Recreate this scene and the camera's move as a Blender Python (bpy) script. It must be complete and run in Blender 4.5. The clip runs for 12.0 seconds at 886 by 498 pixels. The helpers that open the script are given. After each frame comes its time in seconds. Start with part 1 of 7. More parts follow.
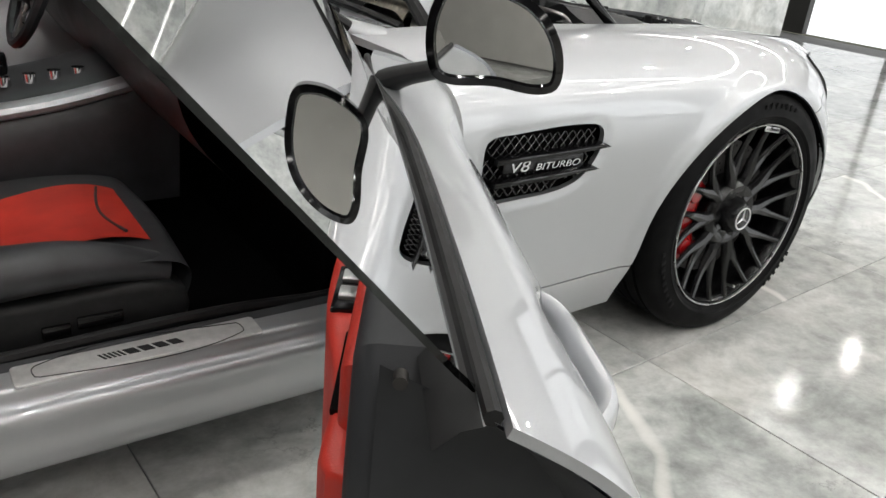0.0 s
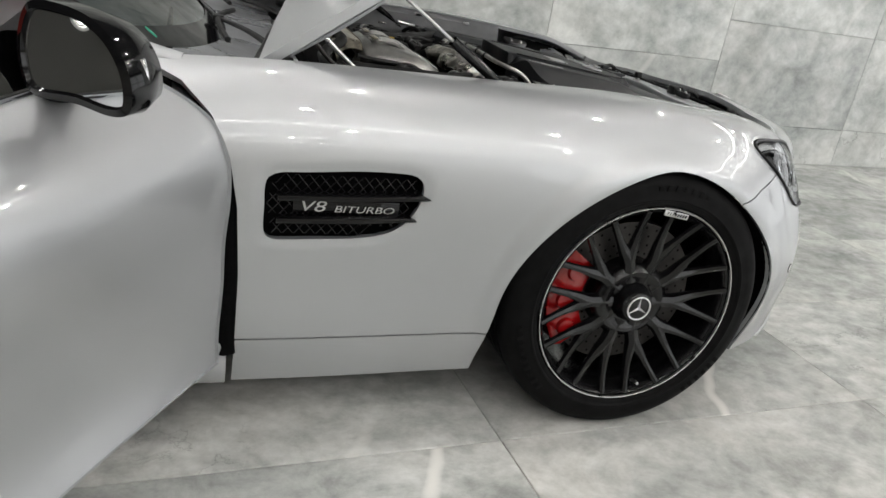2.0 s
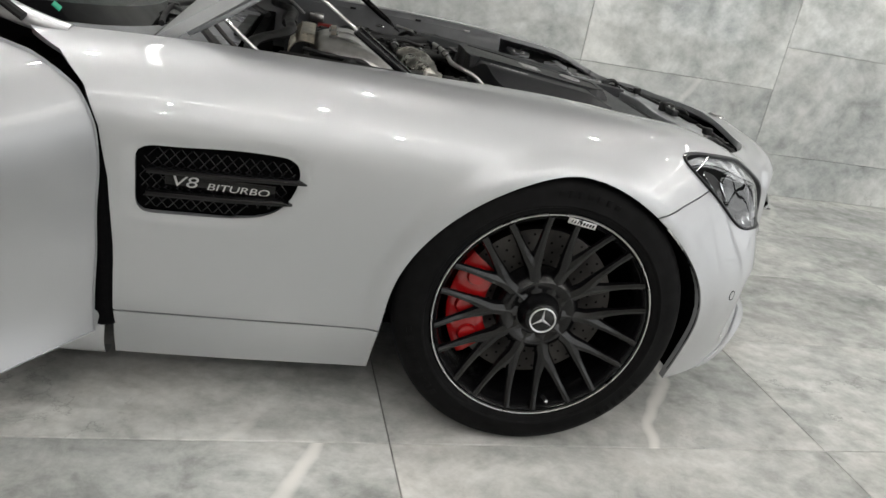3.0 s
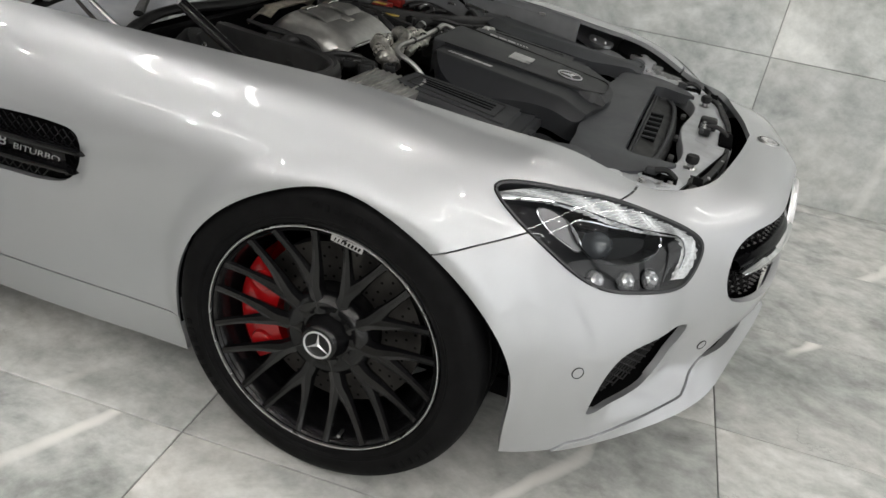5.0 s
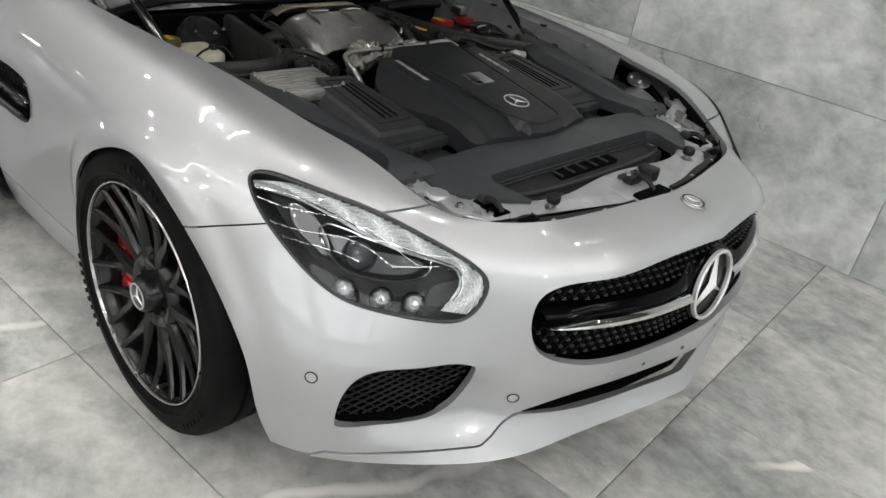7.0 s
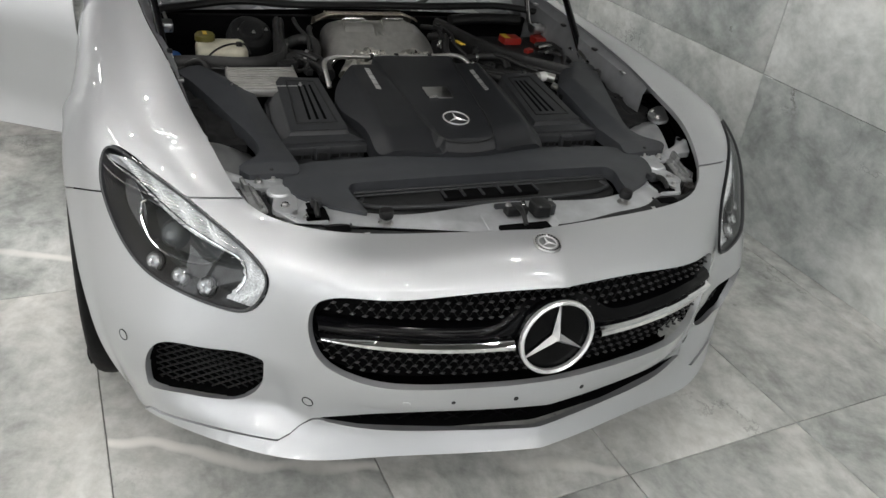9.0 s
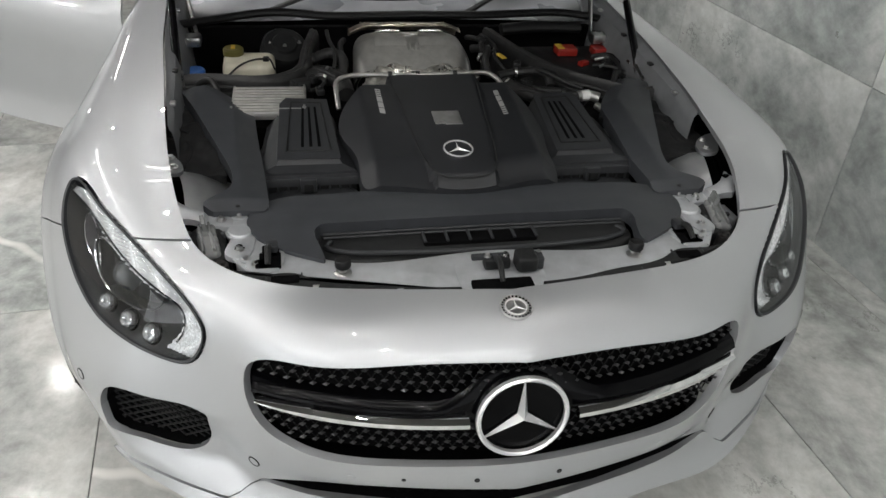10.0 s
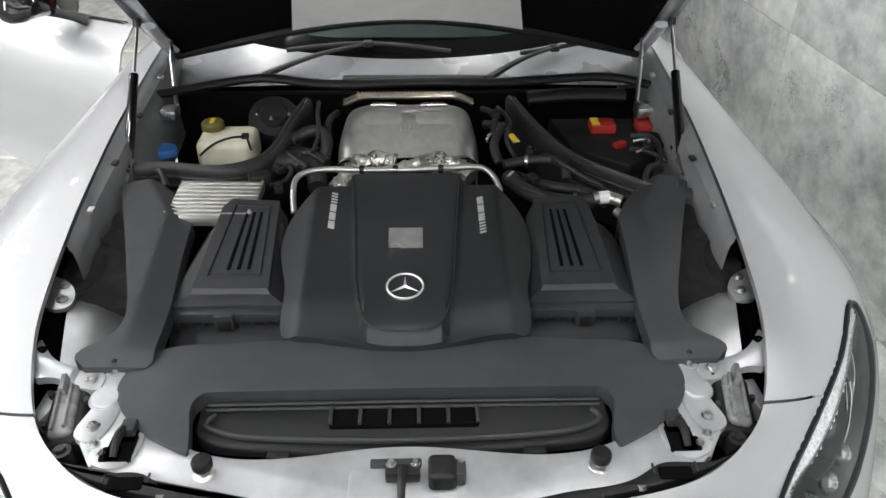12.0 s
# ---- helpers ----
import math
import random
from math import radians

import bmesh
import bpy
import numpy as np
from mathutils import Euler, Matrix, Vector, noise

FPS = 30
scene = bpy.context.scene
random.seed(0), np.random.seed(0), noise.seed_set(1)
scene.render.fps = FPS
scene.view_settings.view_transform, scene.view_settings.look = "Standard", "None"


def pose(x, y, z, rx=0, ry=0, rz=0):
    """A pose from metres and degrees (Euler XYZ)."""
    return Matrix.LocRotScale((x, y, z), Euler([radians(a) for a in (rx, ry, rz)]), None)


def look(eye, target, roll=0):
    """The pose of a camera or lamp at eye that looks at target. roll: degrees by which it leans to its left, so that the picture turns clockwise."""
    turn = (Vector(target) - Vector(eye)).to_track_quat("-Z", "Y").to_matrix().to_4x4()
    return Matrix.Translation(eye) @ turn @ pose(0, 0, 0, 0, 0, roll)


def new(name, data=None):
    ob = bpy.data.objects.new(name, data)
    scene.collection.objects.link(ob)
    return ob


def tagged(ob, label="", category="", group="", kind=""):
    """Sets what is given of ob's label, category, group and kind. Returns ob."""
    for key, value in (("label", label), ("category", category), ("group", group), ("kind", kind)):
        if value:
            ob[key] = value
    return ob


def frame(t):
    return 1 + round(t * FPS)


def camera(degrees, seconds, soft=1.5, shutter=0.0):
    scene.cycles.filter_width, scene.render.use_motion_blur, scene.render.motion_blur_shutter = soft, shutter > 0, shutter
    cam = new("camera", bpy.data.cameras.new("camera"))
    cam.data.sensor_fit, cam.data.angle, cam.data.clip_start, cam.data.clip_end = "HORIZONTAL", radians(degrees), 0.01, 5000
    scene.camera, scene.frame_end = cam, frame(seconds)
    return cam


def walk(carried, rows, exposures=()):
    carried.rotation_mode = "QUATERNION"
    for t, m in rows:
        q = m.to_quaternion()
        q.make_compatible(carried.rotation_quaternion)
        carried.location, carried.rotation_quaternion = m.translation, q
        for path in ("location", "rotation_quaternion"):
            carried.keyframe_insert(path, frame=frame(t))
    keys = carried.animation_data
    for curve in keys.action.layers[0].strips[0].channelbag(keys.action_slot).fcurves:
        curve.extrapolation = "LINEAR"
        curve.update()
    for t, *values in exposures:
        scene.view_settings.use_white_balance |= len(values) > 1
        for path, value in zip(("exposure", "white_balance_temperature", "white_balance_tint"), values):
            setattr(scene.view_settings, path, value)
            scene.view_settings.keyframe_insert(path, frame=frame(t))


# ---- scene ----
cam = camera(59.8, 12.0)
PATH = [
    (0, (-1.775, -1.979, 1.017), (-0.683, -0.514, 0.205), 6.0),
    (0.5, (-1.607, -2.139, 1.03), (-0.653, -0.578, 0.22), 6.8),
    (1, (-1.445, -2.282, 1.065), (-0.596, -0.646, 0.288), 7.6),
    (1.5, (-1.233, -2.295, 1.055), (-0.471, -0.601, 0.315), 8.2),
    (2, (-1.032, -2.302, 1.092), (-0.39, -0.565, 0.335), 9.3),
    (2.5, (-0.789, -2.398, 1.096), (-0.27, -0.614, 0.356), 9.9),
    (3, (-0.568, -2.389, 1.09), (-0.187, -0.57, 0.35), 10.8),
    (3.2, (-0.464, -2.367, 1.087), (-0.155, -0.531, 0.357), 10.9),
    (5, (0.544, -2.036, 1.257), (0.062, -0.337, 0.319), 9.6),
    (5.5, (0.807, -1.963, 1.272), (0.157, -0.324, 0.328), 9.3),
    (6, (1.053, -1.88, 1.314), (0.24, -0.317, 0.367), 9.4),
    (6.5, (1.204, -1.695, 1.333), (0.234, -0.232, 0.374), 9.9),
    (7, (1.367, -1.534, 1.351), (0.244, -0.197, 0.376), 10.1),
    (7.2, (1.457, -1.464, 1.362), (0.274, -0.183, 0.382), 10.2),
    (8.8, (1.855, -0.814, 1.446), (0.331, -0.036, 0.41), 8.1),
    (9, (1.881, -0.742, 1.466), (0.327, -0.032, 0.427), 7.5),
    (9.5, (1.843, -0.554, 1.472), (0.225, -0.016, 0.426), 5.4),
    (10, (1.76, -0.368, 1.503), (0.126, 0.004, 0.41), 3.7),
    (10.5, (1.681, -0.165, 1.525), (0.028, 0.055, 0.421), 2.5),
    (11, (1.527, -0.093, 1.539), (-0.137, 0.043, 0.437), 1.5),
    (11.5, (1.382, -0.052, 1.55), (-0.285, 0.034, 0.449), 0.9),
    (12, (1.346, 0.03, 1.568), (-0.319, 0.086, 0.462), 0.4),
]
walk(cam, [(t, look(eye, target, roll)) for t, eye, target, roll in PATH], ((0, 0.32, 6550, 10), (0.6, 0.22, 6550, 10), (3, 0.15, 6600, 10), (5.5, 0.24, 6600, 10), (7, 0.24, 6550, 10), (9.5, 0.30, 6500, 10), (10.7, 0.42, 6450, 10), (12, 1.08, 6350, 10)))

# ---- world, lights, exposure ----
world = bpy.data.worlds.new("showroom_world")
world.use_nodes = True
scene.world = world
wbg = world.node_tree.nodes["Background"]
wsky = world.node_tree.nodes.new("ShaderNodeTexSky")
wsky.sky_type, wsky.sun_disc = "NISHITA", False
wsky.sun_elevation, wsky.sun_rotation = radians(35), radians(200)
world.node_tree.links.new(wsky.outputs[0], wbg.inputs[0])
wbg.inputs[1].default_value = 0.08
scene.view_settings.exposure = 0.0

ROOM_TURN = 4.0
ROOM = pose(0, 0, 0, 0, 0, ROOM_TURN)      # the room stands a little askew to the car
CEIL = 2.65


# ---- materials ----
def material(name, colour=(0.5, 0.5, 0.5), rough=0.5, metal=0.0, coat=0.0, spec=0.5):
    m = bpy.data.materials.new(name)
    m.use_nodes = True
    b = m.node_tree.nodes["Principled BSDF"]
    b.inputs["Base Color"].default_value = (*colour, 1)
    b.inputs["Roughness"].default_value = rough
    b.inputs["Metallic"].default_value = metal
    b.inputs["Coat Weight"].default_value = coat
    b.inputs["Coat Roughness"].default_value = 0.04
    b.inputs["Specular IOR Level"].default_value = spec
    return m


def nodes_of(m):
    t = m.node_tree
    return t.nodes, t.links, t.nodes["Principled BSDF"]


def coords(m, scale=(1, 1, 1)):
    n, l, _ = nodes_of(m)
    tc, mp = n.new("ShaderNodeTexCoord"), n.new("ShaderNodeMapping")
    mp.inputs["Scale"].default_value = scale
    l.new(tc.outputs["Object"], mp.inputs[0])
    return mp.outputs[0]


def noise_tex(m, vec, scale, detail=4, rough=0.55):
    n, l, _ = nodes_of(m)
    t = n.new("ShaderNodeTexNoise")
    t.inputs["Scale"].default_value, t.inputs["Detail"].default_value, t.inputs["Roughness"].default_value = scale, detail, rough
    l.new(vec, t.inputs["Vector"])
    return t.outputs["Fac"]


def ramp(m, fac, stops):
    n, l, _ = nodes_of(m)
    r = n.new("ShaderNodeValToRGB")
    while len(r.color_ramp.elements) < len(stops):
        r.color_ramp.elements.new(0.5)
    for e, (p, c) in zip(r.color_ramp.elements, stops):
        e.position, e.color = p, (*c, 1) if len(c) == 3 else c
    l.new(fac, r.inputs[0])
    return r.outputs[0]


def grey(v):
    return (v, v, v)


def worn(m, base, scale=30, spread=0.25, rough=(0.35, 0.55), bump=0.0, bump_scale=400):
    """Colour and gloss that vary at two scales, with fine relief."""
    n, l, b = nodes_of(m)
    v = coords(m)
    f = noise_tex(m, v, scale, 6)
    lo, hi = [c * (1 - spread) for c in base], [min(1, c * (1 + spread)) for c in base]
    l.new(ramp(m, f, [(0.3, lo), (0.7, hi)]), b.inputs["Base Color"])
    f2 = noise_tex(m, v, scale * 0.27, 3)
    l.new(ramp(m, f2, [(0.3, grey(rough[0])), (0.7, grey(rough[1]))]), b.inputs["Roughness"])
    if bump:
        bp = n.new("ShaderNodeBump")
        bp.inputs["Strength"].default_value, bp.inputs["Distance"].default_value = bump, 0.0006
        l.new(noise_tex(m, v, bump_scale, 2), bp.inputs["Height"])
        l.new(bp.outputs[0], b.inputs["Normal"])
    return m


def make_paint():
    m = material("silver_paint", (0.5, 0.51, 0.515), 0.46, 0.74, 1.0)
    n, l, b = nodes_of(m)
    v = coords(m)
    f = noise_tex(m, v, 3200, 1)                      # metallic flakes
    l.new(ramp(m, f, [(0.35, (0.425, 0.437, 0.453)), (0.65, (0.535, 0.548, 0.565))]), b.inputs["Base Color"])
    l.new(ramp(m, noise_tex(m, v, 5, 4), [(0.3, grey(0.44)), (0.7, grey(0.51))]), b.inputs["Roughness"])
    b.inputs["Coat Roughness"].default_value = 0.02
    return m


def make_marble(name, tints, scale, rough, spec=0.28, vein_gain=0.8, crack_gain=0.3):
    """Polished grey marble tile: clouds, patches and thin veins, shifted from tile to tile."""
    m = material(name, (0.4, 0.4, 0.4), rough, spec=spec)
    n, l, b = nodes_of(m)
    tc, info, add = n.new("ShaderNodeTexCoord"), n.new("ShaderNodeObjectInfo"), n.new("ShaderNodeVectorMath")
    mul = n.new("ShaderNodeMath")
    mul.operation, mul.inputs[1].default_value = "MULTIPLY", 37.0
    l.new(info.outputs["Random"], mul.inputs[0])
    l.new(tc.outputs["Object"], add.inputs[0])
    l.new(mul.outputs[0], add.inputs[1])
    mp = n.new("ShaderNodeMapping")
    mp.inputs["Scale"].default_value = (scale, scale * 1.2, scale)
    mp.inputs["Rotation"].default_value = (0.3, 0.2, 0.5)
    l.new(add.outputs[0], mp.inputs[0])
    v = mp.outputs[0]
    cloud = noise_tex(m, v, 1.6, 8, 0.62)
    base = ramp(m, cloud, [(0.28, tints[0]), (0.5, tints[1]), (0.72, tints[2])])
    # long thin light veins
    vn = n.new("ShaderNodeTexWave")
    vn.inputs["Scale"].default_value, vn.inputs["Distortion"].default_value = 0.30, 3.2
    vn.inputs["Detail"].default_value, vn.inputs["Detail Scale"].default_value, vn.inputs["Detail Roughness"].default_value = 5, 1.1, 0.58
    l.new(v, vn.inputs["Vector"])
    vein = ramp(m, vn.outputs["Fac"], [(0.99985, grey(0)), (0.99998, grey(vein_gain)), (1.0, grey(vein_gain))])
    # broken angular patches, a little darker
    patch = n.new("ShaderNodeTexNoise")
    patch.inputs["Scale"].default_value, patch.inputs["Detail"].default_value, patch.inputs["Distortion"].default_value = 1.1, 3, 0.6
    l.new(v, patch.inputs["Vector"])
    pm = ramp(m, patch.outputs["Fac"], [(0.40, grey(0.45)), (0.47, grey(0.10)), (0.56, grey(0.0))])
    dk = n.new("ShaderNodeMix")
    dk.data_type = "RGBA"
    l.new(pm, dk.inputs["Factor"])
    l.new(base, dk.inputs["A"])
    dk.inputs["B"].default_value = (*tints[0], 1)
    fine = n.new("ShaderNodeMix")
    fine.data_type, fine.blend_type = "RGBA", "SOFT_LIGHT"
    fine.inputs["Factor"].default_value = 0.8
    l.new(dk.outputs["Result"], fine.inputs["A"])
    l.new(ramp(m, noise_tex(m, v, 14, 6, 0.65), [(0.3, grey(0.25)), (0.7, grey(0.75))]), fine.inputs["B"])
    # broken flakes a hand wide, and a tone of its own for every tile
    flake = n.new("ShaderNodeTexNoise")
    flake.inputs["Scale"].default_value, flake.inputs["Detail"].default_value, flake.inputs["Roughness"].default_value, flake.inputs["Distortion"].default_value = 4.2, 7, 0.68, 0.9
    l.new(v, flake.inputs["Vector"])
    fl = n.new("ShaderNodeMix")
    fl.data_type, fl.blend_type = "RGBA", "SOFT_LIGHT"
    fl.inputs["Factor"].default_value = 0.55
    l.new(fine.outputs["Result"], fl.inputs["A"])
    l.new(ramp(m, flake.outputs["Fac"], [(0.36, grey(0.22)), (0.47, grey(0.46)), (0.53, grey(0.54)), (0.66, grey(0.80))]), fl.inputs["B"])
    tone = n.new("ShaderNodeMapRange")
    tone.inputs["To Min"].default_value, tone.inputs["To Max"].default_value = 0.92, 1.16
    l.new(info.outputs["Random"], tone.inputs["Value"])
    sc = n.new("ShaderNodeVectorMath")
    sc.operation = "SCALE"
    l.new(fl.outputs["Result"], sc.inputs[0])
    l.new(tone.outputs[0], sc.inputs["Scale"])
    base = sc.outputs[0]
    # veins come and go
    vm = n.new("ShaderNodeMath")
    vm.operation = "MULTIPLY"
    l.new(vein, vm.inputs[0])
    l.new(ramp(m, noise_tex(m, v, 0.8, 2), [(0.48, grey(0)), (0.60, grey(1))]), vm.inputs[1])
    mix = n.new("ShaderNodeMix")
    mix.data_type = "RGBA"
    l.new(vm.outputs[0], mix.inputs["Factor"])
    l.new(base, mix.inputs["A"])
    mix.inputs["B"].default_value = (*tints[3], 1)
    # a few dark cracks
    dn = n.new("ShaderNodeTexNoise")
    dn.inputs["Scale"].default_value, dn.inputs["Detail"].default_value, dn.inputs["Distortion"].default_value = 0.7, 9, 0.0
    dn.inputs["Roughness"].default_value = 0.66
    l.new(v, dn.inputs["Vector"])
    dark = ramp(m, dn.outputs["Fac"], [(0.4960, grey(0)), (0.5, grey(crack_gain)), (0.5040, grey(0))])
    mix2 = n.new("ShaderNodeMix")
    mix2.data_type = "RGBA"
    dm = n.new("ShaderNodeMath")
    dm.operation = "MULTIPLY"
    l.new(dark, dm.inputs[0])
    l.new(ramp(m, noise_tex(m, v, 1.3, 2), [(0.54, grey(0)), (0.62, grey(1))]), dm.inputs[1])
    l.new(dm.outputs[0], mix2.inputs["Factor"])
    l.new(mix.outputs["Result"], mix2.inputs["A"])
    mix2.inputs["B"].default_value = (*tints[4], 1)
    l.new(mix2.outputs["Result"], b.inputs["Base Color"])
    l.new(ramp(m, noise_tex(m, v, 7, 4), [(0.3, grey(rough * 0.7)), (0.7, grey(rough * 1.4))]), b.inputs["Roughness"])
    return m


def make_glass(name, tint, gloss=1.0):
    """A thin pane: tinted see-through, with reflections that grow towards grazing view."""
    m = bpy.data.materials.new(name)
    m.use_nodes = True
    n, l = m.node_tree.nodes, m.node_tree.links
    n.clear()
    out, mix = n.new("ShaderNodeOutputMaterial"), n.new("ShaderNodeMixShader")
    tr, gl, fr = n.new("ShaderNodeBsdfTransparent"), n.new("ShaderNodeBsdfGlossy"), n.new("ShaderNodeFresnel")
    tr.inputs[0].default_value = (*tint, 1)
    gl.inputs["Roughness"].default_value = 0.01
    fr.inputs[0].default_value = 1.52
    mu = n.new("ShaderNodeMath")
    mu.operation, mu.use_clamp = "MULTIPLY", True
    mu.inputs[1].default_value = gloss
    l.new(fr.outputs[0], mu.inputs[0])
    l.new(mu.outputs[0], mix.inputs[0])
    l.new(tr.outputs[0], mix.inputs[1])
    l.new(gl.outputs[0], mix.inputs[2])
    l.new(mix.outputs[0], out.inputs[0])
    return m


def glowing(name, colour, strength):
    m = bpy.data.materials.new(name)
    m.use_nodes = True
    b = m.node_tree.nodes["Principled BSDF"]
    b.inputs["Emission Color"].default_value = (*colour, 1)
    b.inputs["Emission Strength"].default_value = strength
    return m


PAINT = make_paint()
FLOOR_M = make_marble("floor_marble", [(0.26, 0.275, 0.266), (0.45, 0.457, 0.44), (0.60, 0.593, 0.567), (0.76, 0.75, 0.715), (0.12, 0.12, 0.115)], 1.0, 0.10, 0.28, 0.95, 0.5)
WALL_M = make_marble("wall_marble", [(0.27, 0.292, 0.286), (0.49, 0.507, 0.495), (0.68, 0.686, 0.662), (0.78, 0.78, 0.75), (0.12, 0.12, 0.115)], 0.8, 0.045, 0.5, 0.30, 0.85)
WALL_GROUT = worn(material("wall_grout"), (0.42, 0.42, 0.41), 60, 0.15, (0.6, 0.8))
GROUT = worn(material("grout"), (0.2, 0.2, 0.195), 60, 0.2, (0.7, 0.9))
DARK_WALL = worn(material("charcoal_wall_paint"), (0.055, 0.053, 0.050), 3, 0.12, (0.5, 0.7))
PALE_SILVER = worn(material("pale_silver_lacquer"), (0.74, 0.73, 0.70), 15, 0.06, (0.3, 0.45))
PLASTER = worn(material("white_plaster"), (0.72, 0.72, 0.70), 3, 0.04, (0.6, 0.8))
BEIGE = worn(material("beige_wall_paint"), (0.66, 0.64, 0.59), 3, 0.08, (0.5, 0.7))
PLASTIC = worn(material("black_plastic", spec=0.3), (0.011, 0.0115, 0.012), 60, 0.3, (0.42, 0.6), 0.35, 1400)
PLASTIC_GREY = worn(material("charcoal_plastic", spec=0.45), (0.0245, 0.026, 0.029), 25, 0.15, (0.46, 0.58), 0.35, 1600)
SHROUD_GREY = worn(material("slate_plastic", spec=0.5), (0.034, 0.0365, 0.0415), 25, 0.15, (0.42, 0.55), 0.35, 1600)
COVER_BLACK = worn(material("engine_cover_black", spec=0.4), (0.0125, 0.0135, 0.0158), 25, 0.15, (0.40, 0.52), 0.35, 1600)
PIANO = material("piano_black", (0.002, 0.002, 0.0024), 0.12, 0, 0.0, 0.1)
GLOSS_BLACK = material("gloss_black", (0.004, 0.004, 0.0045), 0.07, 0, 0.0, 0.32)
RUBBER = worn(material("rubber", spec=0.08), (0.0042, 0.0042, 0.0045), 40, 0.35, (0.5, 0.72), 0.3, 300)
SEAL = worn(material("seal_rubber", spec=0.3), (0.006, 0.006, 0.0065), 50, 0.3, (0.45, 0.65))
CHROME = material("chrome", (0.82, 0.82, 0.83), 0.07, 1.0)
BADGE = material("badge_chrome", (0.50, 0.50, 0.51), 0.16, 1.0)
EMBLEM = material("emblem_silver", (0.80, 0.80, 0.81), 0.32, 0.75)
STEEL = worn(material("brushed_steel"), (0.55, 0.55, 0.55), 40, 0.15, (0.22, 0.38))
STEEL.node_tree.nodes["Principled BSDF"].inputs["Metallic"].default_value = 1.0
ALU = worn(material("cast_aluminium"), (0.52, 0.515, 0.50), 40, 0.12, (0.32, 0.42), 0.03, 900)
ALU.node_tree.nodes["Principled BSDF"].inputs["Metallic"].default_value = 0.9
FOIL = worn(material("crumpled_foil"), (0.66, 0.64, 0.60), 60, 0.3, (0.2, 0.45), 1.0, 120)
FOIL.node_tree.nodes["Principled BSDF"].inputs["Metallic"].default_value = 0.95
BAYPAINT = worn(material("bay_silver_paint"), (0.48, 0.495, 0.515), 20, 0.16, (0.3, 0.42))
BAY_RUBBER = worn(material("bay_rubber", spec=0.4), (0.019, 0.019, 0.0195), 30, 0.3, (0.4, 0.6), 0.3, 300)
BAYPAINT.node_tree.nodes["Principled BSDF"].inputs["Metallic"].default_value = 0.55
RIM_BLACK = worn(material("rim_satin_black", spec=0.4), (0.0035, 0.0035, 0.004), 30, 0.2, (0.16, 0.26))
DISC = worn(material("brake_iron"), (0.055, 0.052, 0.050), 30, 0.15, (0.35, 0.5))
DISC.node_tree.nodes["Principled BSDF"].inputs["Metallic"].default_value = 0.9
RED_CALIPER = material("red_caliper_paint", (0.27, 0.004, 0.005), 0.22, 0, 0.6)
RED_LEATHER = worn(material("red_leather"), (0.50, 0.035, 0.022), 18, 0.12, (0.38, 0.5), 0.5, 700)
SILL_STEEL = worn(material("sill_brushed_steel"), (0.66, 0.66, 0.65), 60, 0.12, (0.3, 0.42))
SILL_STEEL.node_tree.nodes["Principled BSDF"].inputs["Metallic"].default_value = 0.5
BLACK_LEATHER = worn(material("black_leather"), (0.034, 0.035, 0.038), 20, 0.25, (0.36, 0.5), 0.5, 700)
# near-black for carpet and liners, and for painted shade in holes and gaps
CARPET_AND_SHADE = worn(material("carpet_and_shade_black", spec=0.04), (0.003, 0.003, 0.0033), 200, 0.4, (0.85, 0.98), 0.8, 900)
CREAM = worn(material("reservoir_plastic"), (0.62, 0.59, 0.48), 20, 0.12, (0.35, 0.5))
BLUE_CAP = material("blue_cap", (0.03, 0.13, 0.42), 0.4)
RED_CAP = material("red_cap", (0.30, 0.02, 0.014), 0.4)
YELLOW = material("yellow_mark", (0.62, 0.42, 0.05), 0.5)
GREEN_STICKER = material("green_sticker", (0.02, 0.33, 0.20), 0.5)
WHITE_MARK = material("white_mark", (0.75, 0.75, 0.74), 0.45)
GREY_MARK = material("silver_mark", (0.55, 0.55, 0.55), 0.35, 0.6)
COPPER = worn(material("heat_tinted_metal"), (0.56, 0.51, 0.43), 60, 0.3, (0.25, 0.4))
COPPER.node_tree.nodes["Principled BSDF"].inputs["Metallic"].default_value = 0.9
MIRROR = material("mirror_glass", (0.86, 0.88, 0.89), 0.015, 1.0)
LENS = make_glass("headlight_lens", (0.93, 0.95, 0.96), 1.0)
WINDOW = make_glass("window_glass", (0.10, 0.113, 0.106), 1.0)
TINTED = make_glass("dark_tinted_glass", (0.05, 0.055, 0.055), 1.2)
WINDSCREEN = make_glass("windscreen_glass", (0.46, 0.60, 0.56), 1.5)
LED = glowing("led_white", (1.0, 0.985, 0.955), 20.0)
DAYGLOW = glowing("daylight_pane", (0.94, 0.97, 1.0), 2.1)
SHADED_DAY = glowing("shaded_daylight_pane", (0.94, 0.97, 1.0), 0.95)

# ---- building helpers ----
def mesh_of(name, verts, faces, mat, smooth=True, angle=38):
    me = bpy.data.meshes.new(name)
    me.from_pydata([tuple(map(float, v)) for v in verts], [], [tuple(f) for f in faces])
    me.materials.append(mat)
    me.update()
    if smooth:
        me.polygons.foreach_set("use_smooth", [True] * len(me.polygons))
        me.set_sharp_from_angle(angle=radians(angle))
    return me


def thing(name, at, label, category, group="", kind=""):
    ob = new(name)
    ob.empty_display_size = 0.05
    ob.location = at
    return tagged(ob, label, category, group, kind)


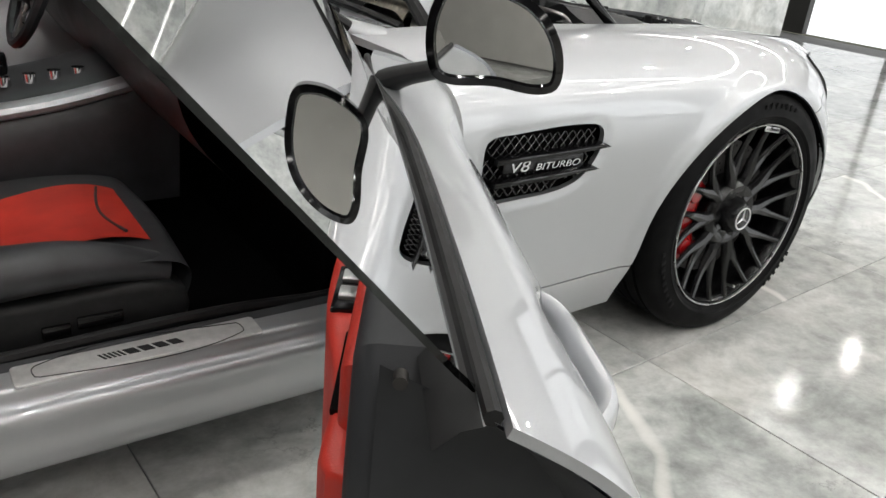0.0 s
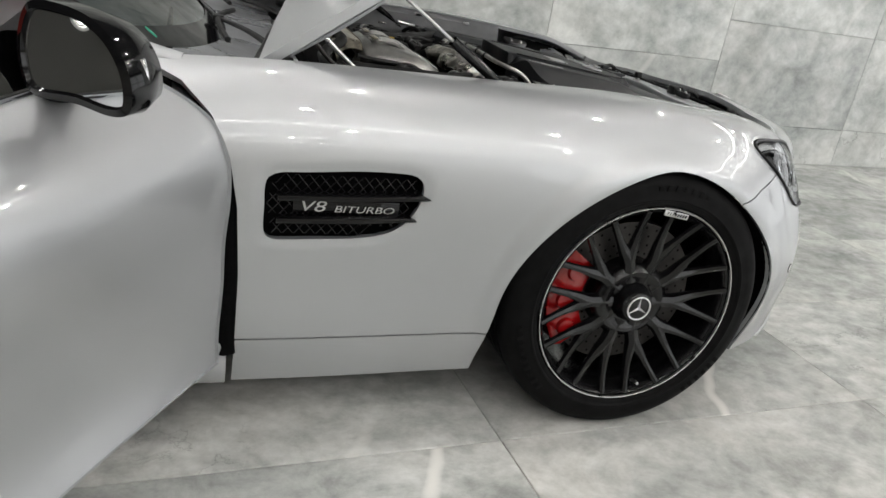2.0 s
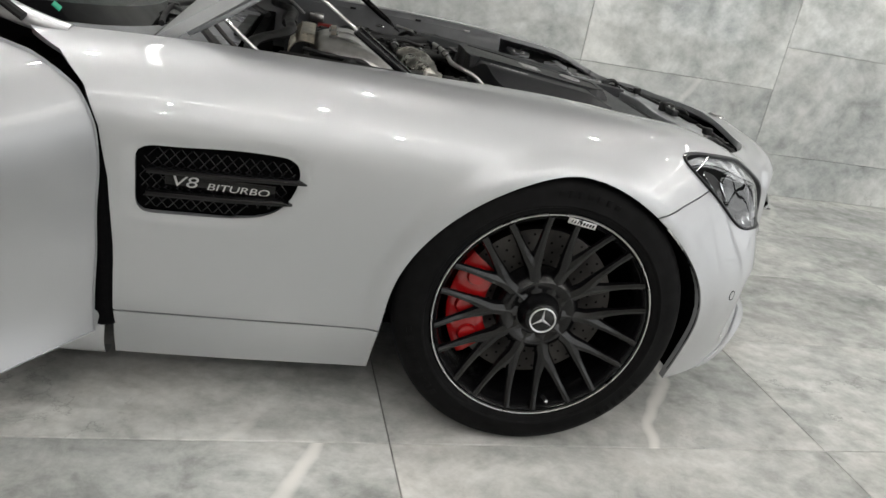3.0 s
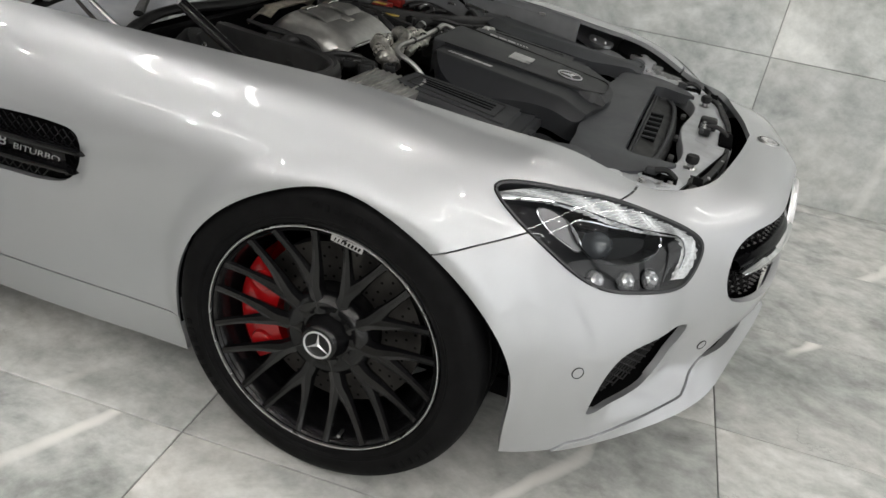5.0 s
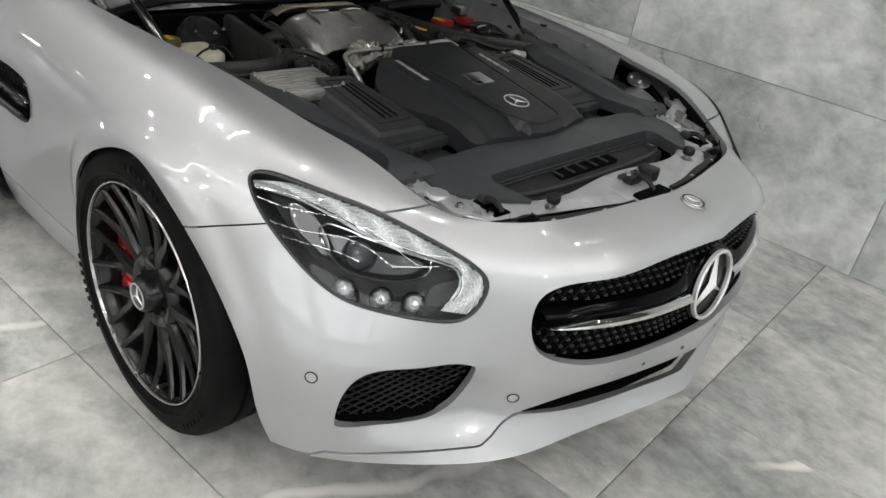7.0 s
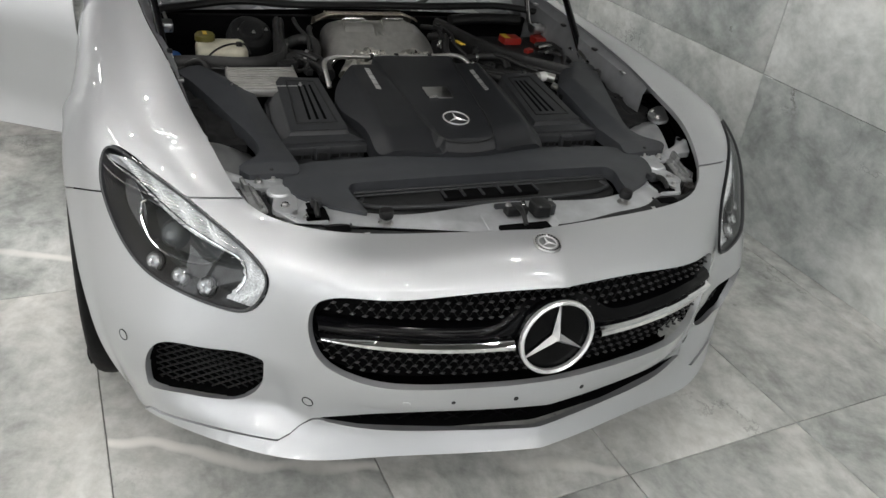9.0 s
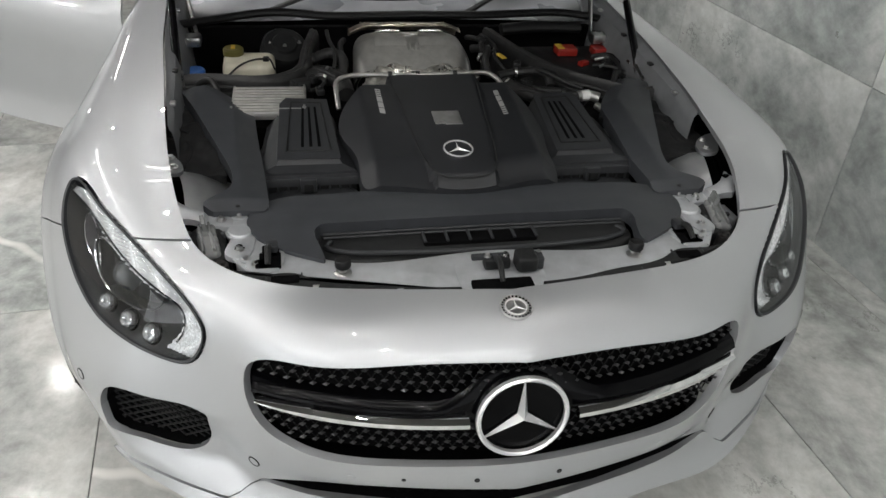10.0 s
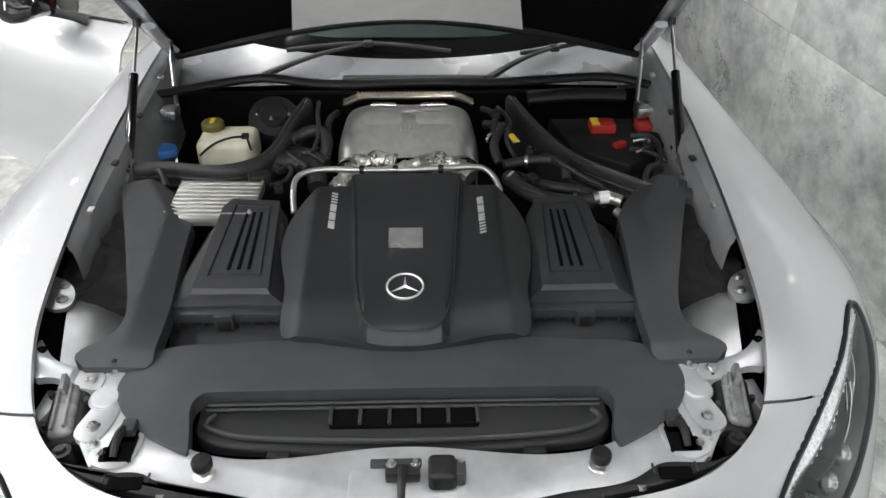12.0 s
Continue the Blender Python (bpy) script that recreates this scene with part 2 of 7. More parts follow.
def piece(name, vf, mat, parent=None, label="", smooth=True, angle=38, **tags):
    """One mesh object; its vertices are in world metres, under parent if given."""
    ob = new(name, mesh_of(name, vf[0], vf[1], mat, smooth, angle))
    if parent is not None:
        ob.parent = parent
        bpy.context.view_layer.update()
        ob.matrix_parent_inverse = parent.matrix_world.inverted()
    return tagged(ob, label, **tags)


def join(*parts):
    verts, faces = [], []
    for v, f in parts:
        k = len(verts)
        verts += [tuple(p) for p in v]
        faces += [tuple(i + k for i in g) for g in f]
    return verts, faces


def moved(vf, m):
    return [tuple(m @ Vector(p)) for p in vf[0]], vf[1]


def mirrored(vf):
    return [(p[0], -p[1], p[2]) for p in vf[0]], [tuple(reversed(f)) for f in vf[1]]


def from_bm(bm):
    bm.verts.index_update()
    vf = [tuple(v.co) for v in bm.verts], [tuple(v.index for v in f.verts) for f in bm.faces]
    bm.free()
    return vf


def box(centre, size, m=None, bevel=0.004, segs=2):
    bm = bmesh.new()
    bmesh.ops.create_cube(bm, size=1)
    bmesh.ops.scale(bm, vec=size, verts=bm.verts)
    if bevel:
        bmesh.ops.bevel(bm, geom=bm.edges[:], offset=min(bevel, 0.45 * min(size)), segments=segs, profile=0.6, affect="EDGES")
    vf = from_bm(bm)
    return moved(vf, Matrix.Translation(centre) @ (m or Matrix()))


def frame_at(p, d):
    """A pose at p whose z axis points along d."""
    return Matrix.Translation(p) @ Vector(d).to_track_quat("Z", "Y").to_matrix().to_4x4()


def lathe(profile, segs=48, m=None, arc=360.0, start=0.0):
    """Turns a profile of (radius, height) round the z axis."""
    full = arc >= 359.9
    k = segs if full else segs + 1
    verts, faces, n = [], [], len(profile)
    for i in range(k):
        a = radians(start + arc * i / segs)
        verts += [(r * math.cos(a), r * math.sin(a), h) for r, h in profile]
    for i in range(segs):
        j = (i + 1) % k
        for q in range(n - 1):
            faces.append((i * n + q, j * n + q, j * n + q + 1, i * n + q + 1))
    vf = verts, faces
    return moved(vf, m) if m else vf


def natural(knots, at):
    """The matrix that takes values at the knots to values of the natural cubic spline at the places given."""
    t, n = np.asarray(knots, float), len(knots)
    h = np.diff(t)
    a, r = np.eye(n), np.zeros((n, n))
    for i in range(1, n - 1):
        a[i, i - 1:i + 2] = h[i - 1], 2 * (h[i - 1] + h[i]), h[i]
        r[i, i - 1:i + 2] = 6 / h[i - 1], -6 / h[i - 1] - 6 / h[i], 6 / h[i]
    second = np.linalg.solve(a, r)
    out = np.zeros((len(at), n))
    for q, s in enumerate(at):
        i = min(max(np.searchsorted(t, s) - 1, 0), n - 2)
        u, v = t[i + 1] - s, s - t[i]
        out[q] = (u**3 / h[i] - u * h[i]) / 6 * second[i] + (v**3 / h[i] - v * h[i]) / 6 * second[i + 1]
        out[q, i] += u / h[i]
        out[q, i + 1] += v / h[i]
    return out


def chord(pts):
    d = np.linalg.norm(np.diff(np.asarray(pts, float), axis=0), axis=1)
    return np.r_[0, np.cumsum(np.maximum(d, 1e-6))]


def spline(pts, n):
    """n points on a smooth curve through pts."""
    p = np.asarray(pts, float)
    if len(p) == 2:
        return p[0] + (p[1] - p[0]) * np.linspace(0, 1, n)[:, None]
    t = chord(p)
    return natural(t, np.linspace(0, t[-1], n)) @ p


def ring_spline(pts, n, sharp=()):
    """A smooth closed outline through pts; it keeps a corner at the indices in sharp."""
    p = [tuple(q) for q in pts]
    if sharp:
        out, s = [], sorted(sharp)
        for a, b in zip(s, s[1:] + [s[0] + len(p)]):
            run = [p[i % len(p)] for i in range(a, b + 1)]
            out += list(spline(run, max(2, round(n * (b - a) / len(p)) + 1)))[:-1]
        return np.array(out)
    k = len(p)
    w = p[-3:] + p + p[:4]
    t = chord(w)
    return natural(t, np.linspace(t[3], t[3 + k], n + 1)[:-1]) @ np.array(w)


def loft(curves, nu, nv, bow=None):
    """A sheet of nu by nv points through curves that have their points station by station."""
    c = np.array(curves, float)
    tu = np.mean([chord(q) for q in c], axis=0)
    tv = np.mean([chord(c[:, i]) for i in range(c.shape[1])], axis=0)
    a, b = natural(tu, np.linspace(0, tu[-1], nu)), natural(tv, np.linspace(0, tv[-1], nv))
    g = np.einsum("vc,csk,us->vuk", b, c, a)
    faces = [(r * nu + q, r * nu + q + 1, (r + 1) * nu + q + 1, (r + 1) * nu + q) for r in range(nv - 1) for q in range(nu - 1)]
    return g.reshape(-1, 3), faces


def clip(vf, field):
    """The part of a sheet where field(points) is positive, cut cleanly along its zero line."""
    v, faces = np.asarray(vf[0], float), vf[1]
    f = field(v)
    f = np.where(np.abs(f) < 1e-7, 1e-7, f)
    verts, used, cuts, out = [], {}, {}, []

    def own(i):
        if i not in used:
            used[i] = len(verts)
            verts.append(v[i])
        return used[i]

    def cut(i, j):
        k = (min(i, j), max(i, j))
        if k not in cuts:
            s = f[i] / (f[i] - f[j])
            cuts[k] = len(verts)
            verts.append(v[i] + s * (v[j] - v[i]))
        return cuts[k]

    pos = f > 0
    for face in faces:
        on = [pos[i] for i in face]
        if all(on):
            out.append(tuple(own(i) for i in face))
        elif any(on):
            g = []
            for i, j in zip(face, face[1:] + face[:1]):
                if pos[i]:
                    g.append(own(i))
                if pos[i] != pos[j]:
                    g.append(cut(i, j))
            if len(g) > 2:
                out.append(tuple(g))
    return np.array(verts).reshape(-1, 3), out


def inside(poly):
    """Signed distance to a closed 2D outline, positive within."""
    p = np.asarray(poly, float)
    a, b = p, np.roll(p, -1, axis=0)

    def field(q):
        q = np.asarray(q, float)
        d = q[:, None] - a
        ab = b - a
        t = np.clip((d * ab).sum(-1) / np.maximum((ab * ab).sum(-1), 1e-12), 0, 1)
        dist = np.linalg.norm(d - t[..., None] * ab, axis=-1).min(1)
        y0, y1 = a[:, 1], b[:, 1]
        crosses = (y0 > q[:, 1:2]) != (y1 > q[:, 1:2])
        xs = a[:, 0] + (q[:, 1:2] - y0) / np.where(y1 == y0, 1e-12, y1 - y0) * (b[:, 0] - a[:, 0])
        odd = (crosses & (q[:, 0:1] < xs)).sum(1) % 2 == 1
        return np.where(odd, dist, -dist)
    return field


def normals(vf):
    v = np.asarray(vf[0], float)
    n = np.zeros_like(v)
    for f in vf[1]:
        c = np.cross(v[f[1]] - v[f[0]], v[f[2]] - v[f[0]])
        if len(f) > 3:
            c = c + np.cross(v[f[2]] - v[f[0]], v[f[3]] - v[f[0]])
        for i in f:
            n[i] += c
    return n / np.maximum(np.linalg.norm(n, axis=1, keepdims=True), 1e-12)


def edged(vf, depth, roll=0.0):
    """Turns the free edges of a sheet inward by depth, as a pressed panel has them."""
    v, faces = np.asarray(vf[0], float), list(vf[1])
    n = normals(vf)
    count = {}
    for f in faces:
        for i, j in zip(f, f[1:] + f[:1]):
            k = (min(i, j), max(i, j))
            count[k] = count.get(k, 0) + 1
    verts, back = list(v), {}
    for f in vf[1]:
        for i, j in zip(f, f[1:] + f[:1]):
            if count[(min(i, j), max(i, j))] == 1:
                for q in (i, j):
                    if q not in back:
                        back[q] = len(verts)
                        verts.append(v[q] - n[q] * depth)
                faces.append((j, i, back[i], back[j]))
    return np.array(verts), faces


def shifted(vf, d):
    """A sheet moved along its own normals."""
    return np.asarray(vf[0]) + normals(vf) * d, vf[1]


def tube(path, radius, segs=10, caps=True, samples=None, flat=1.0):
    """A round bar along a smooth path; radius may be a list, one a path point."""
    p = np.asarray(path, float)
    n = samples or max(2, (len(p) - 1) * 6 + 1)
    if len(p) > 2:
        c = spline(p, n)
    else:
        c, n = p, 2
    r = np.full(n, radius) if np.isscalar(radius) else np.interp(np.linspace(0, 1, n), np.linspace(0, 1, len(radius)), radius)
    t = np.gradient(c, axis=0)
    t /= np.linalg.norm(t, axis=1, keepdims=True)
    up = np.array([0, 0, 1.0]) if abs(t[0][2]) < 0.9 else np.array([1.0, 0, 0])
    verts, faces = [], []
    for i in range(n):
        s = np.cross(t[i], up)
        s /= np.linalg.norm(s)
        w = np.cross(s, t[i])
        up = w
        verts += [tuple(c[i] + r[i] * (math.cos(a) * s + flat * math.sin(a) * w)) for a in np.linspace(0, 2 * math.pi, segs + 1)[:-1]]
    for i in range(n - 1):
        for k in range(segs):
            j = (k + 1) % segs
            faces.append((i * segs + k, i * segs + j, (i + 1) * segs + j, (i + 1) * segs + k))
    if caps:
        faces += [tuple(reversed(range(segs))), tuple(range((n - 1) * segs, n * segs))]
    return verts, faces


def offset_ring(p, d):
    """A closed outline moved inward by d (outline anticlockwise)."""
    p = np.asarray(p, float)
    e = np.roll(p, -1, axis=0) - p
    e /= np.maximum(np.linalg.norm(e, axis=1, keepdims=True), 1e-9)
    nrm = np.stack([-e[:, 1], e[:, 0]], 1)
    b = nrm + np.roll(nrm, 1, axis=0)
    b /= np.maximum((b * nrm).sum(1, keepdims=True), 0.5)
    return p + b * d


def slab(outline, z0, z1, m=None, bevel=0.006, steps=2, height=None):
    """A plate with the given outline from z0 to z1 with a rounded top edge; height(x, y) may lift its top."""
    p = np.asarray(outline, float)
    area2 = (p[:, 0] * np.roll(p[:, 1], -1) - np.roll(p[:, 0], -1) * p[:, 1]).sum()
    if area2 < 0:
        p = p[::-1]
    n, rings = len(p), [(p, None)]
    for k in range(steps + 1):
        a = math.pi / 2 * k / steps
        rings.append((offset_ring(p, bevel * (1 - math.cos(a))), -bevel * (1 - math.sin(a))))
    verts, faces = [], []
    for q, dz in rings:
        for x, y in q:
            if dz is None:
                verts.append((x, y, z0))
            else:
                verts.append((x, y, z1 + dz + (height(x, y) if height else 0)))
    for r in range(len(rings) - 1):
        for i in range(n):
            j = (i + 1) % n
            faces.append((r * n + i, r * n + j, (r + 1) * n + j, (r + 1) * n + i))
    faces.append(tuple((len(rings) - 1) * n + i for i in range(n)))
    faces.append(tuple(reversed(range(n))))
    vf = verts, faces
    return moved(vf, m) if m else vf


def sheet_on(outline, height, step=0.012, m=None, skirt=0.0):
    """A top surface over an outline: a fine grid lifted to height(x, y) and cut to the outline."""
    p = np.asarray(outline, float)
    lo, hi = p.min(0) - step, p.max(0) + step
    xs, ys = np.arange(lo[0], hi[0] + step, step), np.arange(lo[1], hi[1] + step, step)
    gx, gy = np.meshgrid(xs, ys)
    v = np.stack([gx.ravel(), gy.ravel(), 0 * gx.ravel()], 1)
    nx = len(xs)
    faces = [(r * nx + q, r * nx + q + 1, (r + 1) * nx + q + 1, (r + 1) * nx + q) for r in range(len(ys) - 1) for q in range(nx - 1)]
    fld = inside(p)
    v, faces = clip((v, faces), lambda w: fld(w[:, :2]))
    v[:, 2] = [height(x, y) for x, y, _ in v]
    vf = v, faces
    if skirt:
        cnt = {}
        for f in faces:
            for i, j in zip(f, f[1:] + f[:1]):
                k = (min(i, j), max(i, j))
                cnt[k] = cnt.get(k, 0) + 1
        verts, fs, low = list(v), list(faces), {}
        for f in faces:
            for i, j in zip(f, f[1:] + f[:1]):
                if cnt[(min(i, j), max(i, j))] == 1:
                    for q in (i, j):
                        if q not in low:
                            low[q] = len(verts)
                            verts.append((v[q][0], v[q][1], v[q][2] - skirt))
                    fs.append((j, i, low[i], low[j]))
        vf = np.array(verts), fs
    return moved(vf, m) if m else vf


def rounded(w, h, r, n=6, cx=0.0, cy=0.0):
    """A rectangle's outline with rounded corners."""
    out = []
    for sx, sy, a0 in ((1, 1, 0), (-1, 1, 90), (-1, -1, 180), (1, -1, 270)):
        for k in range(n + 1):
            a = radians(a0 + 90 * k / n)
            out.append((cx + sx * (w / 2 - r) + r * math.cos(a), cy + sy * (h / 2 - r) + r * math.sin(a)))
    return out


def smooth01(x):
    x = np.clip(x, 0, 1)
    return x * x * (3 - 2 * x)


def lettering(name, text, size, m, mat, parent, depth=0.002):
    """Raised letters in the built-in font, centred on m."""
    c = bpy.data.curves.new(name, "FONT")
    c.body, c.size, c.extrude, c.align_x, c.align_y = text, size, depth, "CENTER", "CENTER"
    tmp = bpy.data.objects.new(name, c)
    scene.collection.objects.link(tmp)
    bpy.context.view_layer.update()
    me = bpy.data.meshes.new_from_object(tmp.evaluated_get(bpy.context.evaluated_depsgraph_get()))
    vf = [tuple(m @ v.co) for v in me.vertices], [tuple(p.vertices) for p in me.polygons]
    bpy.data.objects.remove(tmp)
    bpy.data.curves.remove(c)
    bpy.data.meshes.remove(me)
    return piece(name, vf, mat, parent, smooth=False)


def star_badge(m, r, ring=0.09, thick=0.006):
    """A ring with a three-pointed figure, flat in m's xy plane, facing z."""
    parts = [moved(lathe([(r * (1 - ring), 0), (r * (1 - ring), thick), (r * (1 - ring / 2), thick * 1.4), (r, thick), (r, 0)], 40), m)]
    for k in range(3):
        a = radians(90 + 120 * k)
        tip = Vector((math.cos(a), math.sin(a), 0)) * r * 0.95
        side = Vector((-math.sin(a), math.cos(a), 0)) * r * 0.13
        back = -Vector((math.cos(a), math.sin(a), 0)) * r * 0.08
        peak = Vector((0, 0, thick * 1.8))
        vs = [tip, side + back, -side + back, peak, tip + Vector((0, 0, thick * 0.5))]
        parts.append(moved(([tuple(v) for v in vs], [(0, 4, 3, 1), (0, 2, 3, 4), (0, 1, 2)]), m))
    return join(*parts)

# ---- the room ----
TILE_L, TILE_W, JOINT = 1.2, 0.6, 0.0025
WALL_Y = 1.58                                         # the marble wall beside the car, in room coordinates


def tile_mesh(name, sx, sy, t, mat):
    """One slab with a fine chamfer, its top at z = 0."""
    b = 0.0015
    v = [(-sx / 2, -sy / 2, -t), (sx / 2, -sy / 2, -t), (sx / 2, sy / 2, -t), (-sx / 2, sy / 2, -t)]
    v += [(x, y, -b) for x, y, _ in v[:4]]
    v += [(x - math.copysign(b, x), y - math.copysign(b, y), 0) for x, y, _ in v[:4]]
    f = [(3, 2, 1, 0)]
    for r in (0, 4):
        f += [(r + i, r + (i + 1) % 4, r + 4 + (i + 1) % 4, r + 4 + i) for i in range(4)]
    f.append((8, 9, 10, 11))
    return mesh_of(name, v, f, mat, False)


def build_room():
    x0, x1, y0 = -6.2, 7.6, -6.5
    floor = piece("floor", moved(box(((x0 + x1) / 2, -0.5, -0.06), (x1 - x0, 12.4, 0.1), bevel=0), ROOM), GROUT,
                  label="polished grey marble tile floor of a car showroom", category="floor", kind="structure")
    wall = piece("wall_north", moved(box((-1.05, WALL_Y + 0.11, CEIL / 2), (10.3, 0.2, CEIL), bevel=0), ROOM), WALL_GROUT,
                 label="wall clad in large polished grey marble tiles", category="wall", kind="structure")
    for nm, c, s in (("wall_west", (x0 - 0.1, -0.5, CEIL / 2), (0.2, 12.4, CEIL)), ("wall_south", ((x0 + 1.0) / 2, y0 - 0.1, CEIL / 2), (1.0 - x0, 0.2, CEIL)),
                     ("wall_back", (0.7, 5.8, CEIL / 2), (13.8, 0.2, CEIL))):
        piece(nm, moved(box(c, s, bevel=0), ROOM), DARK_WALL if nm == "wall_west" else BEIGE if nm == "wall_south" else PLASTER, label="plain painted showroom wall", category="wall", kind="structure")
    piece("ceiling", moved(box((0.7, -0.5, CEIL + 0.1), (13.8, 12.8, 0.2), bevel=0), ROOM), DARK_WALL,
          label="plain dark showroom ceiling with spotlights", category="ceiling", kind="structure")
    # glazed front at the end that the car's nose looks to: piers and rails round bright panes
    piece("wall_east", moved(join(box((x1 + 0.1, -0.5, CEIL - 0.2), (0.2, 12.4, 0.4), bevel=0), *[box((x1 + 0.1, y, CEIL / 2 - 0.2), (0.2, 0.3, CEIL - 0.4), bevel=0) for y in np.arange(-6.5, 6, 2.4)]), ROOM),
              DARK_WALL, label="dark showroom end wall with a pillared glass front", category="wall", kind="structure")
    for i, y in enumerate(np.arange(-6.5, 4, 2.4)):
        w = piece("window_%d" % (i + 1), moved(box((x1 + 0.12, y + 1.2, CEIL / 2 - 0.2), (0.01, 2.1, CEIL - 0.4), bevel=0), ROOM), SHADED_DAY,
                  label="large bright daylight window pane", category="window", kind="structure")
        piece("window_frame", moved(join(box((x1 + 0.06, y + 1.2, CEIL / 2 - 0.2), (0.05, 0.06, CEIL - 0.42)), box((x1 + 0.061, y + 1.2, 1.1), (0.05, 2.1, 0.06))), ROOM), PLASTIC, w)
    # the long side's glazed half
    piece("wall_south_glazed", moved(join(box(((1.0 + x1) / 2, y0 - 0.1, CEIL - 0.2), (x1 - 1.0, 0.2, 0.4), bevel=0), box(((1.0 + x1) / 2, y0 - 0.1, 0.15), (x1 - 1.0, 0.2, 0.3), bevel=0),
                                          *[box((x, y0 - 0.1, CEIL / 2 - 0.05), (0.35, 0.2, CEIL - 0.7), bevel=0) for x in np.arange(1.0 + 0.175, x1, 2.1)]), ROOM),
          BEIGE, label="pale showroom side wall with a row of windows", category="wall", kind="structure")
    for i, x in enumerate(np.arange(1.35, x1 - 1.5, 2.1)):
        w = piece("window_%d" % (i + 6), moved(box((x + 0.875, y0 - 0.12, CEIL / 2 - 0.05), (1.75, 0.01, CEIL - 0.7), bevel=0), ROOM), DAYGLOW,
                  label="large bright daylight window pane", category="window", kind="structure")
        piece("window_frame", moved(join(box((x + 0.875, y0 - 0.06, CEIL / 2 - 0.05), (0.06, 0.05, CEIL - 0.7)), box((x + 0.875, y0 - 0.061, 1.1), (1.75, 0.05, 0.06))), ROOM), PLASTIC, w)
    return floor, wall


FLOOR, WALL = build_room()


def downlight(x, y):
    d = thing("ceiling_spotlight", ROOM @ Vector((x, y, CEIL)), "small round recessed white ceiling spotlight, switched on", "lamp", "ceiling spotlights")
    m = ROOM @ pose(x, y, CEIL, 180)
    piece("trim_ring", lathe([(0.045, 0.0), (0.045, 0.012), (0.06, 0.014), (0.068, 0.008), (0.068, 0.0)], 20, m), PLASTER, d)
    piece("lamp_disc", lathe([(0.0005, 0.006), (0.026, 0.006)], 20, m), SPOTGLOW, d)
    return d


SPOTGLOW = glowing("spot_glow", (1.0, 0.98, 0.945), 720.0)
for gx in range(-3, 5):
    for gy in range(-4, 1):
        downlight(0.6 + gx * 1.25 + 0.3 * (gy % 2), 0.55 + gy * 1.25)


def light_line(x, y, length, turn=0):
    d = thing("ceiling_light", ROOM @ Vector((x, y, CEIL)), "long slim white linear ceiling light, switched on", "lamp", "linear ceiling lights")
    m = ROOM @ pose(x, y, CEIL - 0.03, 0, 0, turn)
    piece("housing", moved(box((0, 0, 0.012), (length, 0.07, 0.036)), m), PLASTER, d)
    piece("diffuser", moved(box((0, 0, -0.009), (length - 0.02, 0.05, 0.006), bevel=0.002), m), LED, d)
    return d


for q in (-5.4, -4.2, -2.8):
    light_line(0.3, q, 7.0)
for q in (2.7, 3.7):
    light_line(q, -1.6, 5.0, 90)
# unseen pair over the cabin, added to give the windscreen a bright reflection
for q in (-1.3, -1.9):
    light_line(q, 0.1, 2.2, 90)


def equipment_case():
    """A pale green cabinet on feet at the far end of the showroom."""
    at = ROOM @ Vector((5.35, 3.0, 0))
    d = thing("workshop_cabinet", at, "pale green metal cabinet on short feet by the wall", "cabinet")
    m = ROOM @ pose(5.35, 3.0, 0, 0, 0, -25)
    piece("case", moved(box((0, 0, 0.55), (1.3, 0.6, 0.8), bevel=0.02), m), PALE_GREEN, d)
    piece("panel", moved(box((0, -0.301, 0.55), (1.1, 0.02, 0.6), bevel=0.006), m), PALE_GREEN, d)
    for x in (-0.5, 0.5):
        for y in (-0.22, 0.22):
            piece("foot", moved(box((x, y, 0.075), (0.07, 0.07, 0.15), bevel=0.01), m), PLASTER, d)
    for x in (-0.35, 0.0, 0.35):
        piece("knob", lathe([(0.0005, 0.02), (0.03, 0.018), (0.035, 0)], 16, m @ pose(x, -0.312, 0.36, 90)), PLASTIC, d)


PALE_GREEN = worn(material("pale_green_enamel"), (0.52, 0.62, 0.52), 8, 0.06, (0.3, 0.45))
equipment_case()

# ---- the car: outer body ----
# Car axes: x ahead from the front axle, y to the car's left, z up from the floor.
CAR = thing("sports_car", (0, 0, 0), "silver two-seat sports coupe with its bonnet and one door open", "car")

